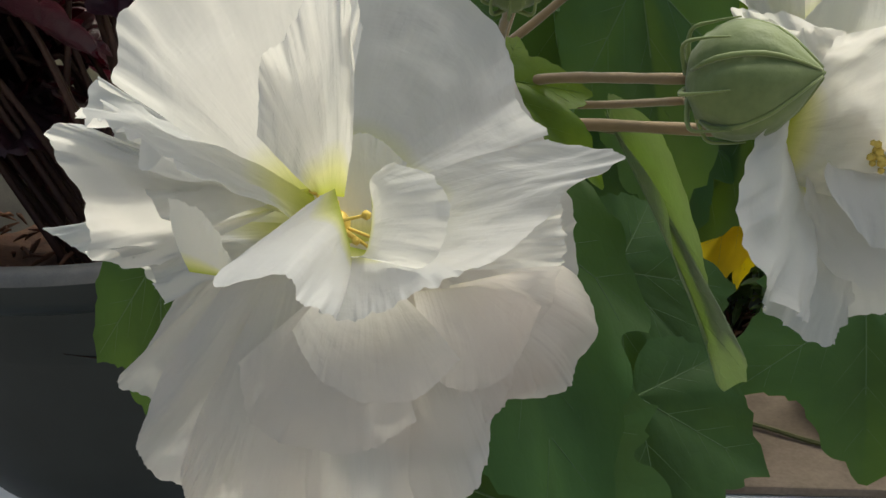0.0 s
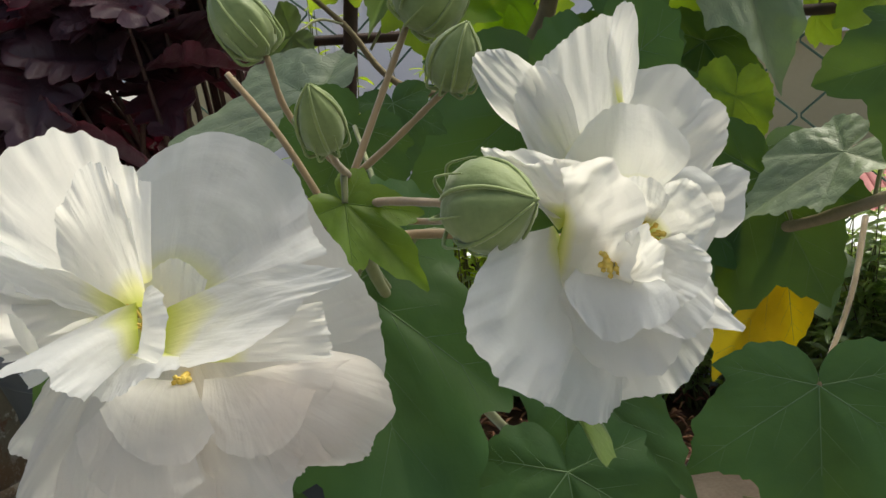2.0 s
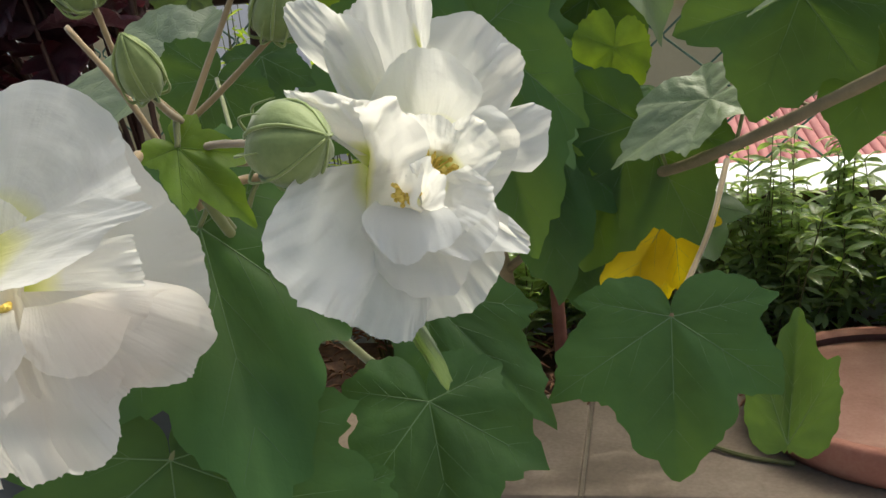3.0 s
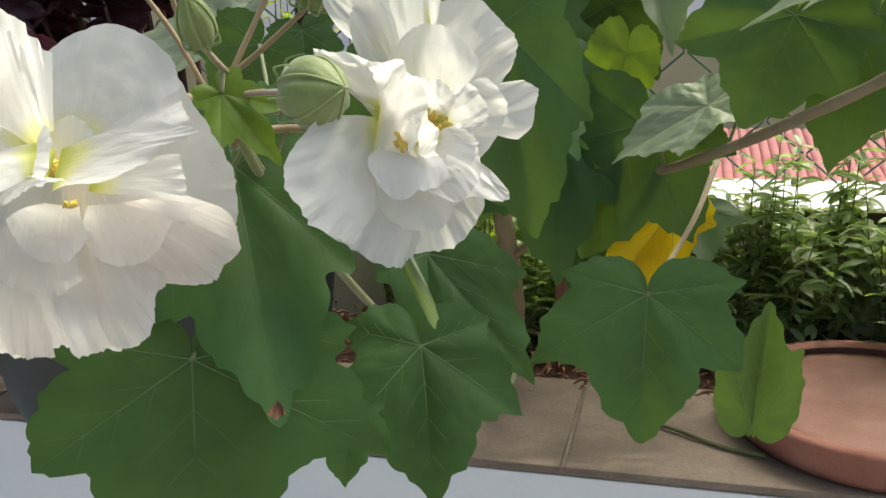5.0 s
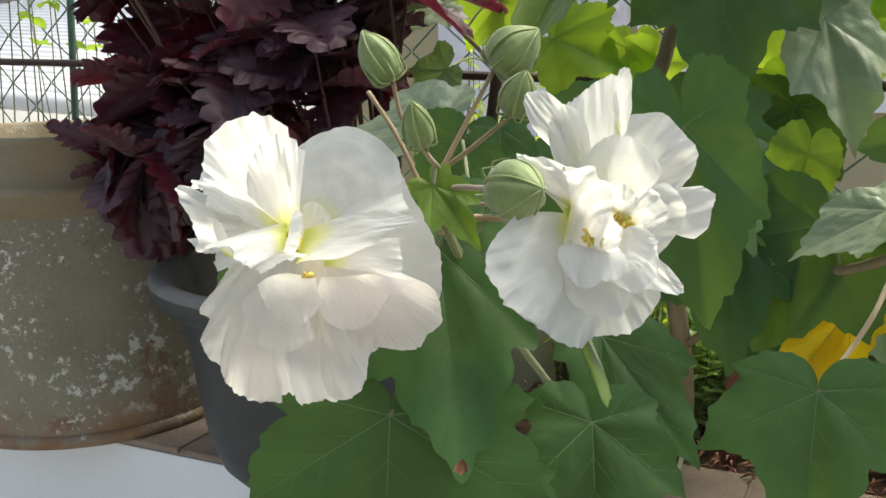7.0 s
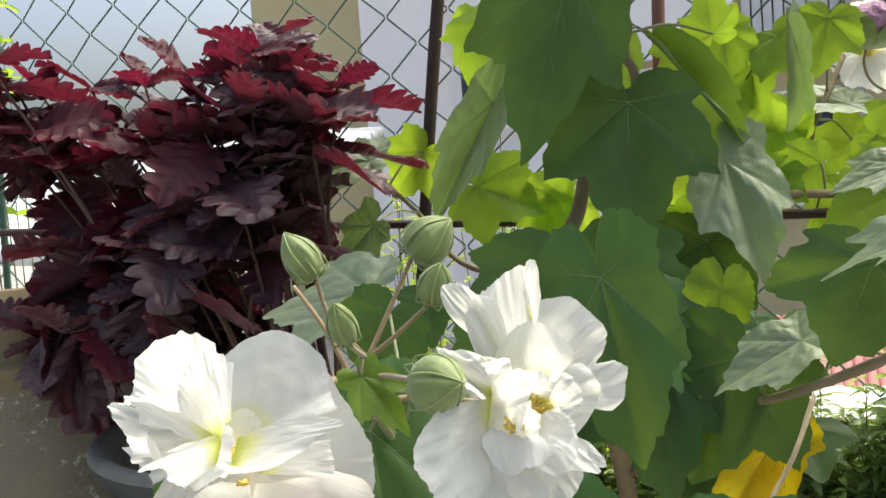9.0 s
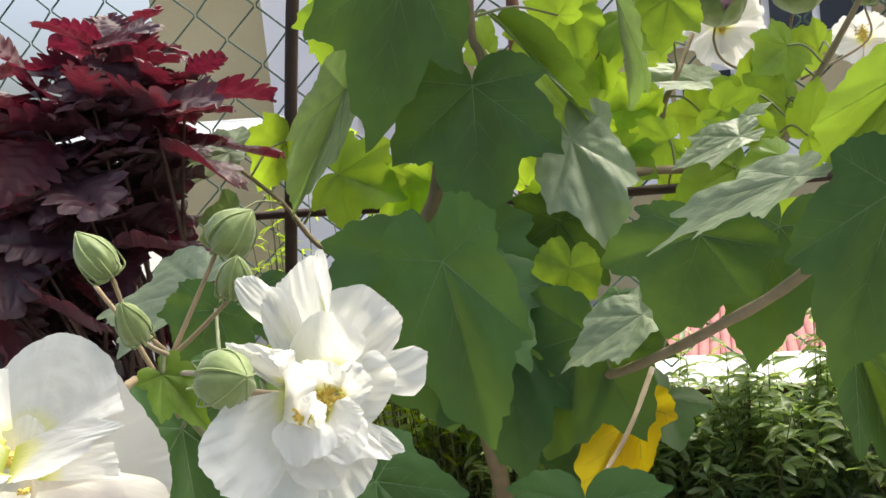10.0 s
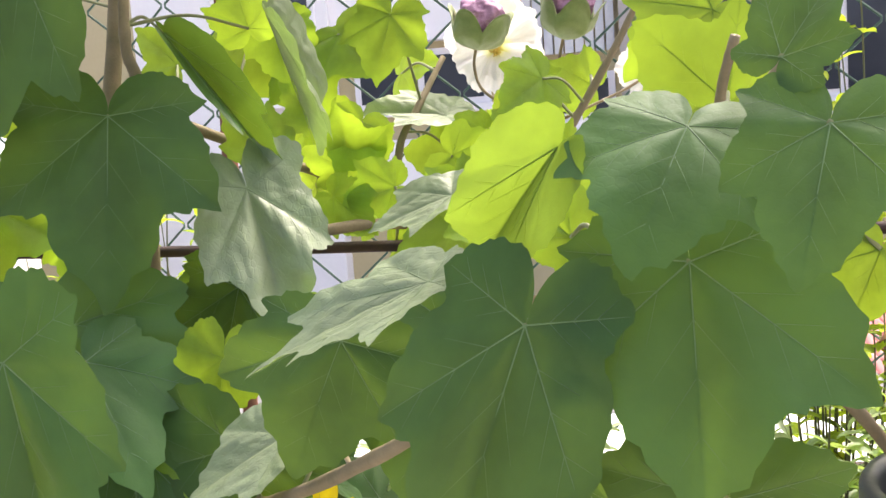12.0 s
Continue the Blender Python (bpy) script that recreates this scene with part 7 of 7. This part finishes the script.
hang(make_leaf((0.864, 1.176, 1.056), (0.878, 1.087, 1.039), (-0.165, -0.152, 1.000), 1.05, seed=265, veins=False, rings=5, spokes=60), shrub)
hang(make_leaf((0.814, 1.172, 1.059), (0.769, 1.135, 1.003), (-0.197, -0.240, 1.000), 1.05, seed=266, veins=False, rings=5, spokes=60), shrub)
hang(make_leaf((0.669, 1.199, 0.982), (0.705, 1.141, 0.933), (0.294, -0.295, 1.000), 1.05, seed=268, veins=False, rings=5, spokes=60), shrub)
hang(make_leaf((0.793, 1.057, 0.961), (0.857, 0.997, 0.934), (-0.008, -0.078, 1.000), 1.05, seed=269, veins=False, rings=5, spokes=60), shrub)
hang(make_leaf((0.639, 1.175, 1.011), (0.585, 1.117, 0.993), (0.182, -0.043, 1.000), 1.05, seed=271, veins=False, rings=5, spokes=60), shrub)

# unseen leafy top added above the view for shade, with gaps that let the sun through in patches
for top in ((0.24, 0.90, 0.95), (0.40, 0.80, 0.97), (0.20, 0.66, 1.00), (0.66, 0.74, 0.98), (0.76, 1.16, 1.00)):
    stem("branch", [(0.115, 0.84, 0.90), Vector((0.115, 0.84, 0.97)).lerp(Vector(top), 0.5), top], 0.004, 0.002, BARK, shrub, 7)
rnd = random.Random(77)
for count, lo, hi in ((12, (0.12, 0.80, 0.88), (0.28, 0.96, 0.98)), (12, (0.56, 0.56, 0.88), (0.82, 0.76, 0.98)), (16, (0.56, 1.16, 0.95), (0.94, 1.34, 1.04))):
    for k in range(count):
        joint = Vector([rnd.uniform(p, q) for p, q in zip(lo, hi)])
        turn = rnd.uniform(0, 6.28)
        tip = joint + rnd.uniform(0.05, 0.085) * Vector((math.cos(turn), math.sin(turn), rnd.uniform(-0.7, -0.1)))
        hang(make_leaf(joint, tip, (rnd.uniform(-0.3, 0.3), rnd.uniform(-0.3, 0.3), 1), 1.05, seed=300 + k, veins=False, rings=5, spokes=60), shrub)


# ---- small-leaved plants in the bed ----
def narrow_leaf(bm, uv, root, way, up, length, width):
    side = way.cross(up).normalized()
    lift = side.cross(way).normalized()
    rows = []
    for s, w, z in ((0.0, 0.12, 0), (0.3, 0.9, 0.05), (0.6, 1.0, 0.04), (0.85, 0.6, -0.03), (1.0, 0.03, -0.10)):
        c = root + way * length * s + lift * length * z
        rows.append([(bm.verts.new(c + side * width * w * v + lift * abs(v) * width * 0.4), (0.5 + 0.5 * v, s)) for v in (-1, 0, 1)])
    for a, b in zip(rows, rows[1:]):
        for k in range(2):
            quad = (a[k], a[k + 1], b[k + 1], b[k])
            f = bm.faces.new([q[0] for q in quad])
            for lp, q in zip(f.loops, quad):
                lp[uv].uv = q[1]


def build_bush(at, height, spread, count, seed, name, label, mat, leaf, group, bare=4):
    """Thin stems from one foot, leafy above the first few joints (bare)."""
    rnd = random.Random(seed)
    t = thing(name, at, label, "plant", group)
    base = Vector(at)
    leaves = bmesh.new()
    uv = leaves.loops.layers.uv.new("UVMap")
    stems = bmesh.new()
    for _ in range(count):
        a, q = rnd.uniform(0, 6.28), rnd.random()
        top = base + Vector((spread * q * math.cos(a), 0.8 * spread * q * math.sin(a), height * (rnd.uniform(0.55, 1.0) if rnd.random() < 0.8 else rnd.uniform(1.0, 1.4)) * (1.0 - 0.25 * q)))
        foot = base + Vector((0.25 * spread * q * math.cos(a), 0.25 * spread * q * math.sin(a), -0.01))
        bend = foot.lerp(top, 0.55) + Vector((rnd.uniform(-0.02, 0.02), rnd.uniform(-0.02, 0.02), 0))
        line = curve_points([foot, bend, top], 6)
        add_tube(stems, line, [0.0018 - 0.0001 * i for i in range(len(line))], 4)
        for i in range(bare, len(line)):
            for _ in range(3):
                az = rnd.uniform(0, 6.28)
                way = Vector((math.cos(az), math.sin(az), rnd.uniform(-0.5, 0.7))).normalized()
                up = Vector((rnd.uniform(-0.5, 0.5), rnd.uniform(-0.5, 0.5), 1)).normalized()
                narrow_leaf(leaves, uv, line[i], way, up, leaf[0] * rnd.uniform(0.6, 1.25), leaf[1] * rnd.uniform(0.7, 1.2))
    tagged(hang(part("foliage", leaves, mat, None), t), kind="stuff")
    tagged(hang(part("twigwork", stems, HEDGE_STEM, None), t), kind="stuff")


for n, (x, y, hgt) in enumerate(((0.27, 1.08, 0.24), (0.36, 1.04, 0.22), (0.44, 1.10, 0.25), (0.53, 1.05, 0.23), (0.62, 1.10, 0.24), (0.72, 1.06, 0.22),
                                 (0.83, 1.09, 0.24), (0.16, 1.10, 0.2), (0.04, 1.08, 0.19), (-0.06, 1.1, 0.2))):
    build_bush((x, y, 0.012), hgt, 0.085, 38, 40 + n, "border_plant", "small bushy border plant with narrow glossy leaves in the bed", HEDGE, (0.028, 0.0046), "border plants in the bed")
for n, (x, y) in enumerate(((-0.02, 1.06), (-0.12, 1.08), (-0.28, 1.10))):
    build_bush((x, y, 0.012), 0.52, 0.09, 26, 70 + n, "feathery_plant", "bright yellow-green feathery plant behind the fence", FROND, (0.022, 0.003), "feathery plants by the fence")

for n, (x, y) in enumerate(((-1.10, 1.05), (-1.0, 1.08), (-1.22, 1.06))):
    build_bush((x, y, 0.012), 1.22, 0.16, 6, 90 + n, "climbing_plant", "leafy climber with small bright green leaves on the fence", LEAF_FRESH_LIT, (0.036, 0.011), "climbers on the fence", 10)
build_bush((0.70, 1.12, 0.012), 0.70, 0.10, 22, 95, "feathery_plant", "bright yellow-green feathery plant behind the fence", FROND, (0.026, 0.006), "feathery plants by the fence")
build_bush((0.452, 0.690, 0.012), 0.028, 0.06, 5, 97, "weed", "small green weed rooted at the ledge edge", HEDGE, (0.022, 0.004), "")
for n, (x, y, hgt) in enumerate(((0.55, 0.98, 0.34), (0.66, 0.96, 0.38), (0.80, 1.00, 0.42))):
    build_bush((x, y, 0.012), hgt, 0.13, 9, 110 + n, "straggly_plant", "straggly thin-stemmed plant with sparse narrow leaves in the bed", HEDGE, (0.026, 0.0042), "straggly plants in the bed")
build_bush((0.782, 0.825, LEDGE + 0.197), 0.24, 0.10, 22, 130, "dried_plant", "half-dried pinkish brown plant in the small black pot", DRY_LEAF, (0.030, 0.0068), "")
twig = link("twig", bmesh.new(), HEDGE_STEM)
bm = bmesh.new()
add_tube(bm, curve_points([(0.205, 0.80, LEDGE + 0.003), (0.25, 0.785, LEDGE + 0.004), (0.30, 0.755, LEDGE + 0.003), (0.34, 0.74, LEDGE + 0.004)], 5), 0.0022, 6)
bm.to_mesh(twig.data)
bm.free()
tagged(twig, "dry brown twig lying on the stone cap", "twig")

# dry litter on the bed
rnd = random.Random(9)
bm = bmesh.new()
for _ in range(1100):
    p = Vector((rnd.uniform(-0.3, 0.8), rnd.uniform(0.86, 1.12), rnd.uniform(0.028, 0.05)))
    d = Vector((rnd.uniform(-1, 1), rnd.uniform(-1, 1), rnd.uniform(-0.2, 0.4))).normalized() * rnd.uniform(0.004, 0.014)
    add_tube(bm, [p - d, p + Vector((0, 0, 0.003)), p + d], [0.0005, 0.0021, 0.0006], 4)
tagged(link("leaf_litter", bm, LITTER), "dry red-brown leaf litter on the soil", "leaf litter", kind="stuff")

# ---- cap slabs, last ----
xs = [-6.0, -4.5, -3.2, -1.9, -1.2, -0.5, 0.155, 0.86, 1.4, 2.0, 2.6, 3.6, 4.8, 6.0]
for x0, x1 in zip(xs, xs[1:]):
    ob = box("cap_slab", (x0 + 0.002, FRONT, LEDGE - 0.007), (x1 - 0.002, REAR, LEDGE), CAPSTONE, None, 0.002)
    ob.parent = cap_bed
